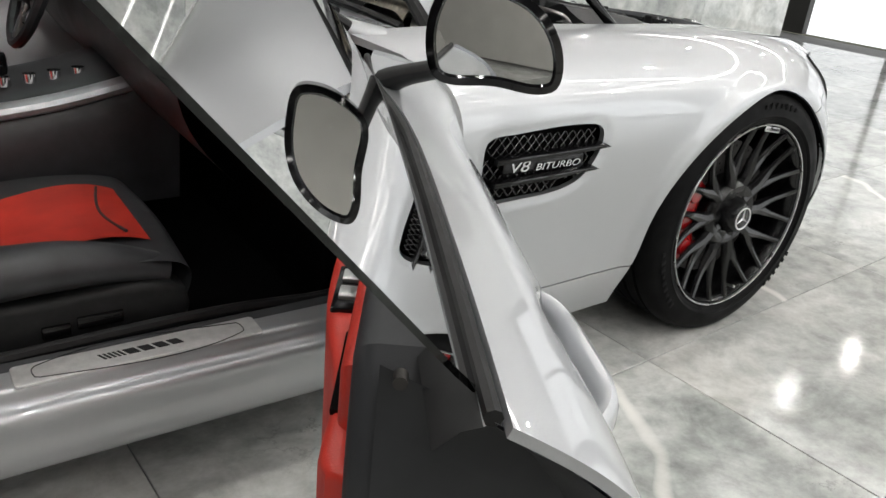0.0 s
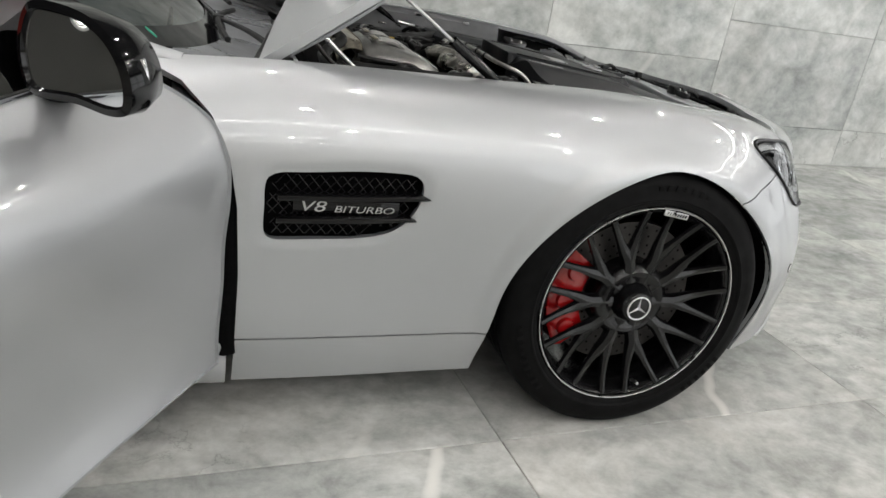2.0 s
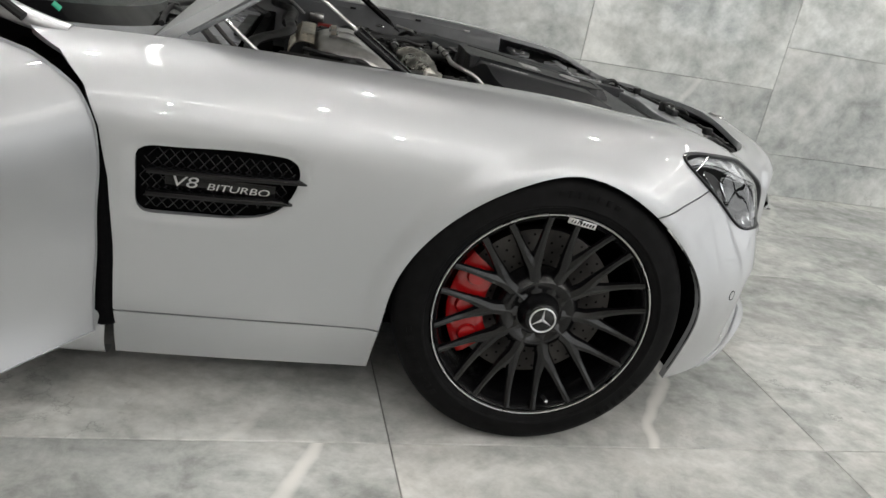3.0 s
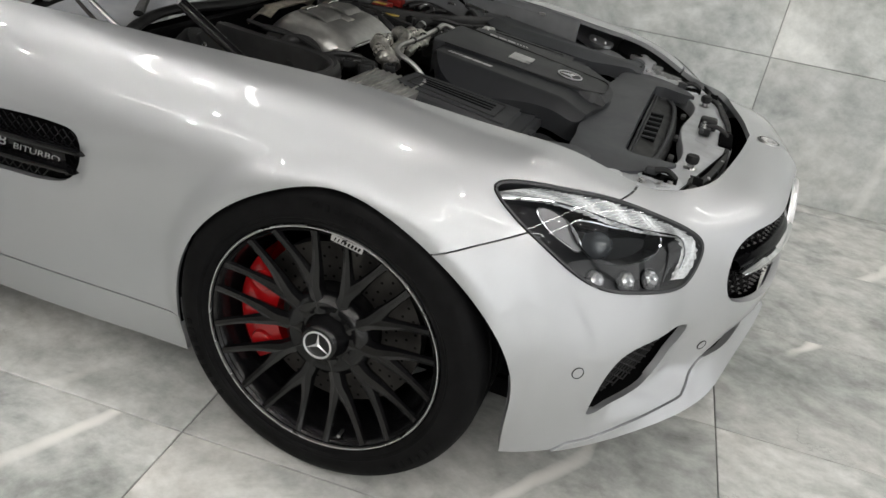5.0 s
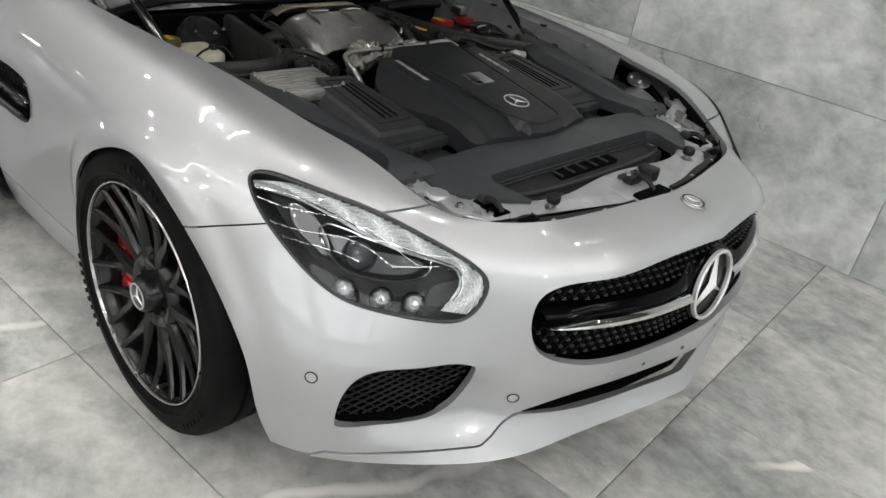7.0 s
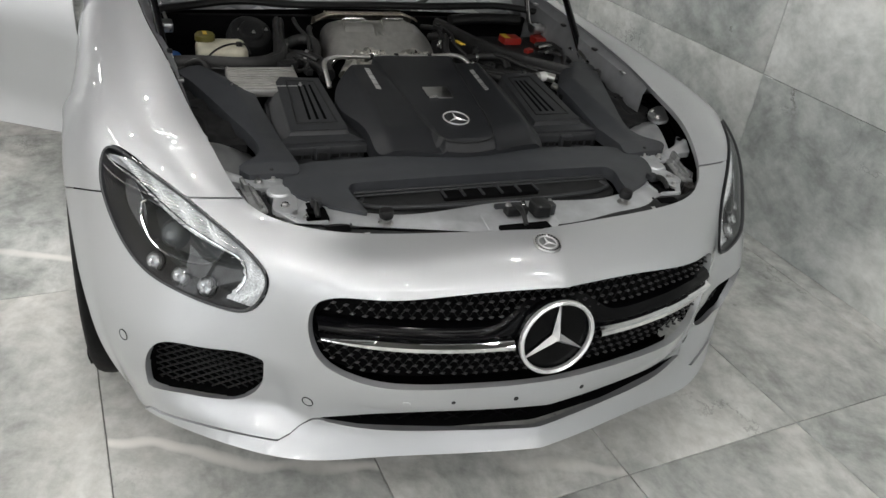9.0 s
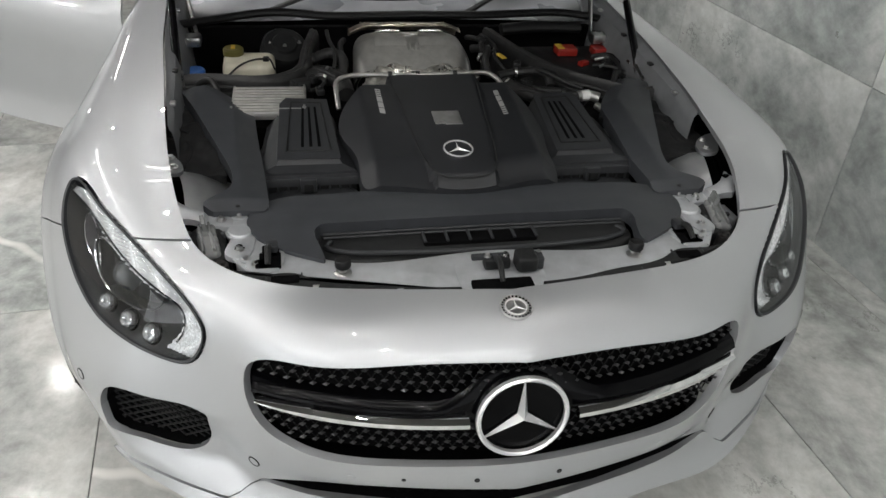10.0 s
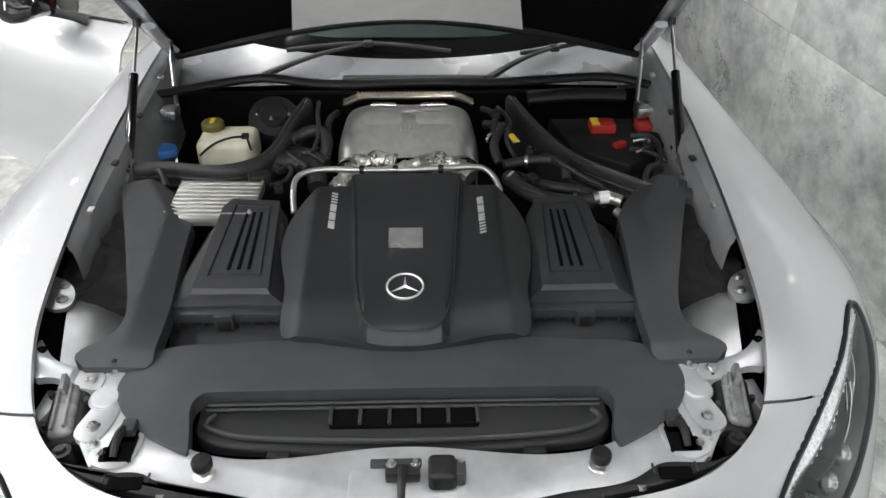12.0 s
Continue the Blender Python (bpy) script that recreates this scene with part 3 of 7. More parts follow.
# Lengthwise feature lines of the front body from the door post round the nose to its middle: (x, half width, z).
LINES = [
    [(-1.15, .830, .130), (-.85, .832, .130), (-.60, .825, .130), (-.36, .815, .130), (-.15, .820, .130), (.05, .825, .130), (.22, .830, .140),
     (.37, .812, .158), (.49, .778, .190), (.60, .690, .206), (.735, .530, .222), (.800, .360, .243), (.845, .180, .255), (.872, 0, .262)],
    [(-1.15, .868, .250), (-.85, .864, .250), (-.60, .857, .250), (-.36, .852, .255), (-.15, .860, .255), (.05, .865, .258), (.22, .862, .262),
     (.37, .845, .270), (.506, .786, .276), (.602, .684, .274), (.694, .524, .286), (.775, .360, .320), (.820, .180, .320), (.842, 0, .318)],
    [(-1.15, .874, .370), (-.85, .870, .370), (-.60, .866, .370), (-.36, .867, .370), (-.15, .875, .370), (.05, .880, .370), (.22, .878, .370),
     (.37, .866, .370), (.505, .802, .370), (.612, .690, .365), (.695, .528, .365), (.795, .360, .375), (.848, .180, .377), (.868, 0, .380)],
    [(-1.15, .886, .480), (-.85, .880, .480), (-.60, .878, .480), (-.36, .882, .480), (-.15, .891, .480), (.05, .895, .480), (.22, .890, .480),
     (.37, .867, .480), (.502, .795, .462), (.607, .692, .450), (.678, .545, .450), (.805, .372, .450), (.860, .186, .450), (.877, 0, .450)],
    [(-1.15, .892, .580), (-.85, .887, .580), (-.60, .888, .580), (-.36, .893, .580), (-.15, .902, .580), (.05, .905, .580), (.22, .893, .580),
     (.37, .845, .580), (.495, .758, .560), (.592, .668, .548), (.660, .546, .548), (.798, .386, .550), (.854, .192, .550), (.870, 0, .552)],
    [(-1.15, .882, .670), (-.85, .878, .680), (-.60, .878, .685), (-.36, .880, .690), (-.15, .886, .690), (.05, .884, .690), (.22, .858, .692),
     (.37, .798, .672), (.483, .712, .655), (.578, .630, .630), (.655, .530, .616), (.782, .380, .628), (.828, .190, .642), (.843, 0, .651)],
    [(-1.15, .818, .762), (-.85, .808, .780), (-.60, .800, .784), (-.36, .792, .786), (-.15, .784, .786), (.05, .768, .782), (.22, .745, .770),
     (.37, .705, .748), (.473, .655, .718), (.556, .588, .682), (.640, .498, .664), (.735, .360, .682), (.765, .180, .694), (.776, 0, .700)],
    [(-1.13, .745, .798), (-.85, .722, .807), (-.60, .704, .806), (-.36, .686, .803), (-.15, .663, .800), (.05, .642, .790), (.22, .622, .774),
     (.37, .597, .756), (.49, .562, .714), (.560, .512, .698), (.625, .432, .700), (.662, .310, .700), (.692, .150, .706), (.706, 0, .708)],
]
ARCH = spline([(-.375, .02), (-.366, .16), (-.357, .27), (-.343, .38), (-.30, .48), (-.22, .575), (-.11, .648), (0, .681), (.10, .664), (.21, .606),
               (.295, .537), (.355, .463), (.386, .388), (.389, .28), (.386, .18), (.384, .02)], 90)
VENT = ring_spline([(-.884, .56), (-.884, .604), (-.880, .615), (-.869, .622), (-.83, .627), (-.725, .634), (-.610, .635), (-.590, .632), (-.575, .622), (-.569, .606), (-.570, .585), (-.592, .534), (-.622, .508), (-.66, .495), (-.766, .486), (-.85, .483), (-.868, .485), (-.879, .494), (-.883, .508)], 110)
HEADLIGHT = [(.272, .808, .728), (.373, .738, .735), (.458, .672, .712), (.551, .592, .668), (.618, .549, .640), (.651, .535, .612), (.655, .543, .580),
             (.643, .570, .540), (.617, .632, .541), (.560, .694, .548), (.496, .751, .564), (.440, .787, .599), (.372, .812, .651), (.315, .822, .697)]
GRILLE = ring_spline([(0, .655), (.20, .650), (.36, .637), (.428, .624), (.461, .600), (.473, .560), (.469, .510), (.448, .470), (.405, .452), (.30, .447), (.15, .447), (0, .447),
                      (-.15, .447), (-.30, .447), (-.405, .452), (-.448, .470), (-.469, .510), (-.473, .560), (-.461, .600), (-.428, .624), (-.36, .637), (-.20, .650)], 150)
FOG = ring_spline([(-.298, .292), (-.295, .35), (-.277, .405), (-.25, .434), (-.20, .449), (-.14, .450), (-.06, .446), (-.034, .437), (-.040, .39), (-.058, .340), (-.092, .306), (-.15, .293), (-.22, .288)], 80, (0, 7))
INTAKE = ring_spline([(0, .383), (.17, .381), (.28, .374), (.375, .342), (.455, .311), (.33, .304), (.16, .301), (0, .300), (-.16, .301), (-.33, .304), (-.455, .311), (-.375, .342), (-.28, .374), (-.17, .381)], 100, (4, 10))
# two directions across a headlight, seen square on
HL_A, HL_B = np.array([.72, .69, -.10]), np.array([-.33, .47, .82])


def hl_plane(v):
    w = np.stack([v[:, 0], -np.abs(v[:, 1]), v[:, 2]], 1)
    return np.stack([w @ HL_A, w @ HL_B], 1)


HL_RING = ring_spline(hl_plane(np.array([(x, -w, z) for x, w, z in HEADLIGHT])), 90)
hl_in, arch_in, vent_in, grille_in, fog_in, intake_in = (inside(r) for r in (HL_RING, ARCH, VENT, GRILLE, FOG, INTAKE))


def fog_plane(v):
    return np.stack([.6 * v[:, 0] - .8 * np.abs(v[:, 1]), v[:, 2]], 1)


def seam(v):
    """Positive above the joint between wing and bumper."""
    return (v[:, 2] - .62) - .423 * (v[:, 0] - .224) + .073 * (-np.abs(v[:, 1]) + .892)


def post(v):
    """Positive ahead of the door's shut line."""
    edge = np.interp(v[:, 2], [.24, .40, .55, .65, .72, .77, .795], [-.925, -.925, -.934, -.952, -.985, -1.04, -1.11])
    return v[:, 0] - edge


def front_shell():
    lines = [[(x, -w, z) for x, w, z in q] + [(x, w, z) for x, w, z in q[-2::-1]] for q in LINES]
    v, f = loft(lines, 430, 96)
    # pressed lip round the wheel arch
    xz = v[:, [0, 2]]
    d = np.linalg.norm(xz - np.array([.015, .325]), axis=1) - .362
    side = np.abs(v[:, 1]) > .6
    push = np.where(side & (v[:, 2] < .72), .012 * smooth01(1 - np.abs(d) / .05), 0)
    v[:, 1] += np.sign(v[:, 1]) * push
    # soft hollow that runs ahead of the side vent
    dv = vent_in(xz)
    v[:, 1] -= np.sign(v[:, 1]) * np.where(side, .004 * smooth01(1 + dv / .022) * (dv < .03), 0)
    # scoop below the corner intakes: deepest at the opening's lower edge, running out at the lip
    w = fog_plane(v)
    lipz = np.interp(w[:, 0], [-.32, -.19, .017, .10], [.222, .238, .254, .262])
    rise = smooth01((w[:, 1] - lipz) / (.312 - lipz)) * smooth01((.450 - w[:, 1]) / .10)
    depth = .026 * rise * smooth01((w[:, 0] + .300) / .10) * smooth01((.075 - w[:, 0]) / .11) * (v[:, 0] > .35)
    v[:, 0] -= .8 * depth
    v[:, 1] -= np.sign(v[:, 1]) * .6 * depth
    # pointed middle of the nose
    v[:, 0] += .006 * np.exp(-np.abs(v[:, 1]) / .03) * smooth01((v[:, 2] - .5) / .15)
    v[:, 0] += .014 * np.exp(-np.abs(v[:, 1]) / .10) * smooth01((.46 - v[:, 2]) / .10) * (v[:, 0] > .5)
    return v, f


SHELL = front_shell()


def out_of_arch(v):
    return np.where(np.abs(v[:, 1]) > .55, -arch_in(v[:, [0, 2]]), 1)


def build_front():
    made = {}
    front = clip(clip(SHELL, post), out_of_arch)
    upper = clip(clip(front, lambda v: np.where(v[:, 0] < .02, 1, seam(v) - .0018)), lambda v: -hl_in(hl_plane(v)) - .002 + 10 * (v[:, 0] < .2))
    upper = clip(upper, lambda v: np.where(v[:, 0] < .0, v[:, 2] - .2505, 1))
    upper = clip(upper, lambda v: -vent_in(v[:, [0, 2]]))
    for side, nm in ((-1, "front_wing"), (1, "front_wing")):
        half = clip(upper, lambda v: side * v[:, 1] - .02)
        made[side] = piece(nm, edged(half, .014), PAINT, CAR, "pearl silver front wing panel")
    low = clip(front, lambda v: np.where(v[:, 0] > .02, -seam(v) - .0018, -1))
    low = clip(low, lambda v: -hl_in(hl_plane(v)) - .002)
    low = clip(low, lambda v: -grille_in(v[:, 1:3]))
    low = clip(low, lambda v: -fog_in(fog_plane(v)))
    low = clip(low, lambda v: -intake_in(v[:, 1:3]))
    lip_z = lambda v: np.interp(np.abs(v[:, 1]), [0, .33, .455, .50, .53, .69, .77, .80, .83], [.302, .306, .312, .266, .246, .230, .212, .15, .0])
    lip = clip(low, lambda v: lip_z(v) - .0012 - v[:, 2])
    low = clip(low, lambda v: v[:, 2] - lip_z(v) - .0012)
    piece("front_lip", edged(shifted(lip, .005), .02), PAINT, CAR, "pearl silver front lip spoiler")
    made["bumper"] = piece("front_bumper", edged(low, .016), PAINT, CAR, "pearl silver front bumper and nose")
    sill = clip(front, lambda v: np.where(v[:, 0] < .0, .2465 - v[:, 2], -1))
    for side in (-1, 1):
        half = clip(sill, lambda v: side * v[:, 1])
        piece("sill_panel", edged(half, .012), PAINT, CAR)
    return made


FRONT = build_front()


def wheel_liner(side):
    """The dark inner wall of the wheel arch."""
    ring = offset_ring(np.array(ARCH)[::-1], .003)[::-1]
    ring = ring[ring[:, 1] > np.where(ring[:, 0] > 0, .19, .22)]
    n = len(ring)
    flank = SHELL[0][(SHELL[0][:, 1] < -.6) & (SHELL[0][:, 0] < .5)]
    outer = [-flank[((flank[:, 0] - x) ** 2 + (flank[:, 2] - z) ** 2).argmin()][1] - .004 for x, z in ring]
    verts = [(x, side * w, z) for (x, z), w in zip(ring, outer)] + [(x, side * .60, z) for x, z in ring]
    faces = [(i, i + 1, n + i + 1, n + i) for i in range(n - 1)]
    inner = [(x, side * .60, z) for x, z in ring]
    verts += inner
    faces.append(tuple(range(2 * n, 3 * n)))
    return verts, faces


for sd in (-1, 1):
    piece("wheel_arch_liner", wheel_liner(sd), CARPET_AND_SHADE, CAR, "black felt wheel arch liner")


SLANT = Matrix(((1.50, .3, 0, 0), (0, 1, 0, 0), (0, 0, 1, 0), (0, 0, 0, 1)))      # wide sloping letters


def side_vent(side):
    """Grille behind the front wheel: dark tray with a diamond lattice, two gloss fins and raised letters."""
    flip = (lambda vf: vf) if side < 0 else mirrored
    tray = clip(shifted(clip(SHELL, lambda v: np.where(side * v[:, 1] > .5, vent_in(v[:, [0, 2]]) + .008, -1)), .0), lambda v: np.ones(len(v)))
    base = np.array(tray[0])
    base[:, 1] -= side * .030
    root = piece("side_vent", (base, tray[1]), CARPET_AND_SHADE, FRONT[side], "black mesh side air vent")
    bars = []
    for k in range(-14, 30):
        for s in (1, -1):
            x0 = -.90 + k * .022
            pts = [(x0 + s * q * .9, z) for q, z in zip(np.linspace(-.08, .08, 9), np.linspace(.475, .64, 9))]
            ok = vent_in(np.array(pts)) > .004
            run = [p for p, o in zip(pts, ok) if o]
            if len(run) > 1:
                bars.append(tube([(p[0], -.870, p[1]) for p in (run[0], run[-1])], .0017, 5))
    piece("mesh", flip(join(*bars)), RIM_BLACK, root)
    for z, xe in ((.580, -.553), (.533, -.578)):
        fin = [(-.862, z - .008), (-.70, z - .004), (xe - .03, z + .002), (xe, z + .005), (xe - .02, z + .014), (-.70, z + .008), (-.862, z + .004)]
        vf = slab(fin, -.012, .014, Matrix(((1, 0, 0, 0), (0, 0, -1, -.886), (0, 1, 0, 0), (0, 0, 0, 1))), .004)
        piece("fin", flip(vf), GLOSS_BLACK, root, "gloss black vent fin")
    m = Matrix(((1, 0, 0, -.722), (0, 0, -1, -.882), (0, 1, 0, .558), (0, 0, 0, 1)))
    if side < 0:
        piece("badge_plate", moved(box((0, 0, -.004), (.215, .026, .005), bevel=.002), m), GLOSS_BLACK, root)
        lettering("badge_letters", "V8", .032, m @ pose(-.068, 0, 0) @ SLANT, BADGE, root)
        lettering("badge_letters", "BITURBO", .0200, m @ pose(.036, -.004, 0) @ SLANT, BADGE, root)


side_vent(-1)
side_vent(1)

# ---- wheels ----
TYRE_R, RIM_R = .339, .2525


def build_wheel(cx, cy, side, tyre_r=TYRE_R, width=.265, rear=False):
    """side: -1 for the car's right. Local z axis points outward."""
    m = Matrix.Translation((cx, cy, tyre_r)) @ pose(0, 0, 0, 90 if side < 0 else -90)
    root = new("wheel")
    root.empty_display_size = .05
    root.parent = CAR
    root.location = (cx, cy, tyre_r)
    bpy.context.view_layer.update()
    w, r, q = width, tyre_r, RIM_R
    prof = [(q - .012, -w), (q + .006, -w), (q + .03, -w - .004), (r - .03, -w), (r - .008, -w + .018), (r, -w + .045)]
    for g in (-.19, -.145, -.105, -.06):
        prof += [(r, g - .006), (r - .007, g - .005), (r - .007, g + .005), (r, g + .006)]
    prof += [(r, -.040), (r - .004, -.020), (r - .013, -.006), (r - .028, .002), (r - .045, .0062), (r - .058, .0068), (r - .062, .0085), (r - .066, .0068), (q + .018, .003), (q + .008, .0), (q + .0035, -.006), (q - .012, -.010)]
    piece("tyre", lathe(prof, 96, m), RUBBER, root, "black low-profile road tyre")
    # moulded sidewall marks as plain bars
    marks = []
    for a0, k in ((70, 7), (190, 9), (310, 6)):
        for i in range(k):
            a = radians(a0 + 4.2 * i)
            marks.append(moved(box((0, 0, 0), (.012, .016 if i % 3 else .011, .0016), bevel=.0006), pose(.303 * math.cos(a) * r / .339, .303 * math.sin(a) * r / .339, .0062, 0, 0, math.degrees(a) + 90)))
    tagged(piece("sidewall_lettering", moved(join(*marks), m), RUBBER, root), kind="stuff")
    # rim: bright turned lip, dark barrel
    piece("rim_lip", lathe([(q - .001, -.012), (q + .0022, -.006), (q + .0032, -.001), (q + .0018, .0015), (q - .0008, .001), (q - .0020, -.004)], 96, m), STEEL, root, "bright turned rim edge")
    piece("rim_barrel", lathe([(q - .006, -.004), (q - .012, -.012), (q - .018, -.03), (q - .024, -.07), (q - .028, -.2), (q - .02, -w + .01)], 96, m), RIM_BLACK, root)
    bars = []
    for k in range(10):
        a0 = 90 + 36 * k
        for s in (-1, 1):
            path = []
            for rr, off, z in ((.050, .0163, -.042), (.085, .0276, -.042), (.110, .0345, -.039), (.138, .0338, -.036), (.175, .0330, -.030), (.246, .0325, -.010)):
                a = radians(a0)
                c, n = np.array([math.cos(a), math.sin(a)]), np.array([-math.sin(a), math.cos(a)])
                xy = c * rr + n * off * s
                path.append((xy[0], xy[1], z))
            bars.append(tube(path, [.0175, .0185, .0160, .0104, .0086, .0094], 8, samples=14, flat=.95))
    for k, b in enumerate(bars):
        piece("spoke", moved(b, m), RIM_BLACK, root)
    hub = [(.098, -.085), (.0985, -.050), (.093, -.034), (.080, -.0255), (.066, -.027), (.056, -.034), (.050, -.034), (.046, -.022), (.043, -.010), (.040, -.004), (.037, .002), (.034, .004), (.0005, .004)]
    piece("hub", lathe(hub, 40, m), RIM_BLACK, root, "black centre-lock wheel hub")
    piece("hub_emblem", star_badge(m @ pose(0, 0, .004), .031, .11, .0022), EMBLEM, root, "silver three-pointed emblem")
    piece("valve", moved(tube([(0.06, -.222, -.03), (.062, -.218, -.004)], .004, 8), m), STEEL, root)
    # maker's plate on the rim as plain bars
    tag = []
    for i, x in enumerate(np.linspace(-.024, .026, 8)):
        tag.append(box((x, 0, .0012), (.0022 if i < 3 else .0042, .0075, .0012), pose(0, 0, 0, 0, 0, -18), bevel=0))
    pl = m @ pose(0, 0, 0, 0, 0, -9 if side < 0 else 9) @ pose(0, .2400, -.0045)
    piece("rim_plate", moved(box((0, 0, 0), (.066, .0135, .002), bevel=.0008), pl), STEEL, root, "small silver rim plate")
    piece("rim_plate_marks", moved(join(*tag), pl), RIM_BLACK, root)
    # brake
    disc = [(.085, -.115), (.085, -.085), (.186, -.085), (.186, -.115), (.085, -.115)]
    d = piece("brake_disc", lathe(disc, 64, m), DISC, root, "drilled steel brake disc")
    holes = []
    for k in range(36):
        a = radians(k * 10)
        for rr, da in ((.110, 0), (.132, 3.2), (.154, 6.4), (.174, 1.5)):
            holes.append(lathe([(.0005, 0), (.0032, 0)], 6, m @ pose(rr * math.cos(a + radians(da)), rr * math.sin(a + radians(da)), -.0842)))
    # flat near-black dots paint the dark depth of the drilled holes
    piece("drillings", join(*holes), CARPET_AND_SHADE, root)
    piece("hub_bell", lathe([(.10, -.13), (.10, -.083), (.092, -.072), (.06, -.07)], 40, m), RIM_BLACK, root)
    fwd = -1 if not rear else 1
    a0 = 180 if fwd < 0 else 0
    if side > 0:
        a0 = 180 if rear is False else 0
    start = a0 - 36
    cal = [(.128, -.055), (.150, -.047), (.198, -.047), (.212, -.056), (.212, -.150), (.128, -.150), (.128, -.055)]
    piece("brake_caliper", lathe(cal, 18, m, 74, start), RED_CALIPER, root, "red painted brake caliper")
    for a in (12, 37, 62):
        piece("caliper_piston", lathe([(.0005, .006), (.020, .006), (.024, 0), (.024, -.02)], 20, m @ pose(.172 * math.cos(radians(start + a)), .172 * math.sin(radians(start + a)), -.046)), RED_CALIPER, root)
    return root


build_wheel(0, -.897, -1)
build_wheel(0, .897, 1)
build_wheel(-2.63, -.925, -1, .345, .295, True)
build_wheel(-2.63, .925, 1, .345, .295, True)

# ---- headlights ----
HL_C = np.cross(HL_A, HL_B)
_in = np.array(clip(SHELL, lambda v: np.where(v[:, 1] < -.3, hl_in(hl_plane(v)) + .01, -1))[0])
_inp, _ind = np.stack([_in @ HL_A, _in @ HL_B], 1), _in @ HL_C


def hl_point(a, b, depth):
    """A point inside the headlight: across, up, and that deep behind its lens."""
    d2 = ((_inp - (a, b)) ** 2).sum(1)
    k = np.argsort(d2)[:6]
    w = 1 / (d2[k] + 1e-7)
    c = (w * _ind[k]).sum() / w.sum()
    return tuple(a * HL_A + b * HL_B + (c - depth) * HL_C)


def strip(rows):
    """Faces between successive rows of equally many points."""
    n = len(rows[0])
    verts = [tuple(p) for r in rows for p in r]
    faces = [(k * n + i, k * n + i + 1, (k + 1) * n + i + 1, (k + 1) * n + i) for k in range(len(rows) - 1) for i in range(n - 1)]
    return verts, faces


def closed(ring):
    return list(ring) + [ring[0]]


def build_headlight(side):
    flip = (lambda vf: vf) if side < 0 else mirrored
    lens = clip(SHELL, lambda v: np.where(side * v[:, 1] > .3, hl_in(hl_plane(v)) - .0005, -1))
    ring = [tuple(q) for q in HL_RING]
    p = np.array(ring)
    if (p[:, 0] * np.roll(p[:, 1], -1) - np.roll(p[:, 0], -1) * p[:, 1]).sum() < 0:
        ring = ring[::-1]
    r0, r1, r2 = np.array(ring), offset_ring(ring, .005), offset_ring(ring, .013)
    shell = [[hl_point(a, b, d) for a, b in closed(r)] for r, d in ((r0, .001), (r1, .003), (r1, .012), (r2, .05))]
    floor_pts = [hl_point(a, b, .075) for a, b in offset_ring(ring, .03)]
    body = strip(shell + [closed(floor_pts)])
    body = join(body, (floor_pts, [tuple(range(len(floor_pts)))]))
    root = piece("headlight", flip(body), PLASTIC_GREY, CAR, "dark swept-back headlight with clear lens")
    ob = piece("lens", shifted(lens, .0005), LENS, root, "clear headlight lens")
    ob.visible_shadow = False
    # faceted daytime light band along the top edge and down the inner end
    top = spline([(-.425, .122), (-.35, .129), (-.284, .125), (-.156, .106), (-.055, .081), (.012, .052), (.028, .010), (.008, -.030)], 64)
    bot = spline([(-.420, .112), (-.339, .108), (-.203, .075), (-.07, .055), (-.014, .038), (-.008, .020), (-.012, .001), (-.029, -.033)], 64)
    rows = []
    for k, s in enumerate(np.linspace(-.18, 1.2, 15)):
        rows.append([hl_point(*(t * (1 - s) + b * s), .012 + .006 * ((k + i) % 2) + .003 * ((k * 3 + i * 2) % 5 > 2)) for i, (t, b) in enumerate(zip(top, bot))])
    piece("light_band", flip(strip(rows)), FACET, root, "faceted clear daytime light band", smooth=False)
    piece("band_trim", flip(tube([hl_point(*q, .012) for q in bot[::4]], .0022, 6, samples=50)), CHROME, root)
    # main module: bezel, bowl, projector
    mod = ring_spline([(-.284, .070), (-.254, .074), (-.172, .062), (-.073, .043), (-.076, .031), (-.112, .004), (-.174, -.006), (-.22, -.002), (-.253, .016)], 48)
    mp = mod[::-1] if (mod[:, 0] * np.roll(mod[:, 1], -1) - np.roll(mod[:, 0], -1) * mod[:, 1]).sum() < 0 else mod
    inner = offset_ring(mp, .014)
    rows = [[hl_point(a, b, d) for a, b in closed(r)] for r, d in ((mp, .030), (mp, .024), (offset_ring(mp, .003), .024), (inner, .055))]
    cap = [hl_point(a, b, .055) for a, b in inner]
    piece("lamp_bowl", flip(join(strip(rows), (cap, [tuple(range(len(cap)))]))), SMOKED, root, "smoked lamp bowl")
    piece("bezel", flip(tube([hl_point(a, b, .023) for a, b in closed(mp)][::2], .0024, 6, samples=60)), CHROME, root)
    m = frame_at(hl_point(-.205, .034, .05), HL_C)
    piece("projector", flip(lathe([(.0005, .026), (.012, .024), (.022, .018), (.028, .008), (.030, 0), (.034, -.004)], 28, m)), GLASSY, root, "round glass projector lens")
    wing = [(-.350, .092), (-.290, .072), (-.262, .017), (-.296, .033), (-.331, .059)]
    pts = [hl_point(a, b, .026) for a, b in ring_spline(wing, 30)]
    piece("reflector", flip((pts, [tuple(range(len(pts)))])), STEEL_DARK, root)
    piece("reflector_trim", flip(tube(closed(pts)[::2], .0014, 6, samples=40)), CHROME, root)
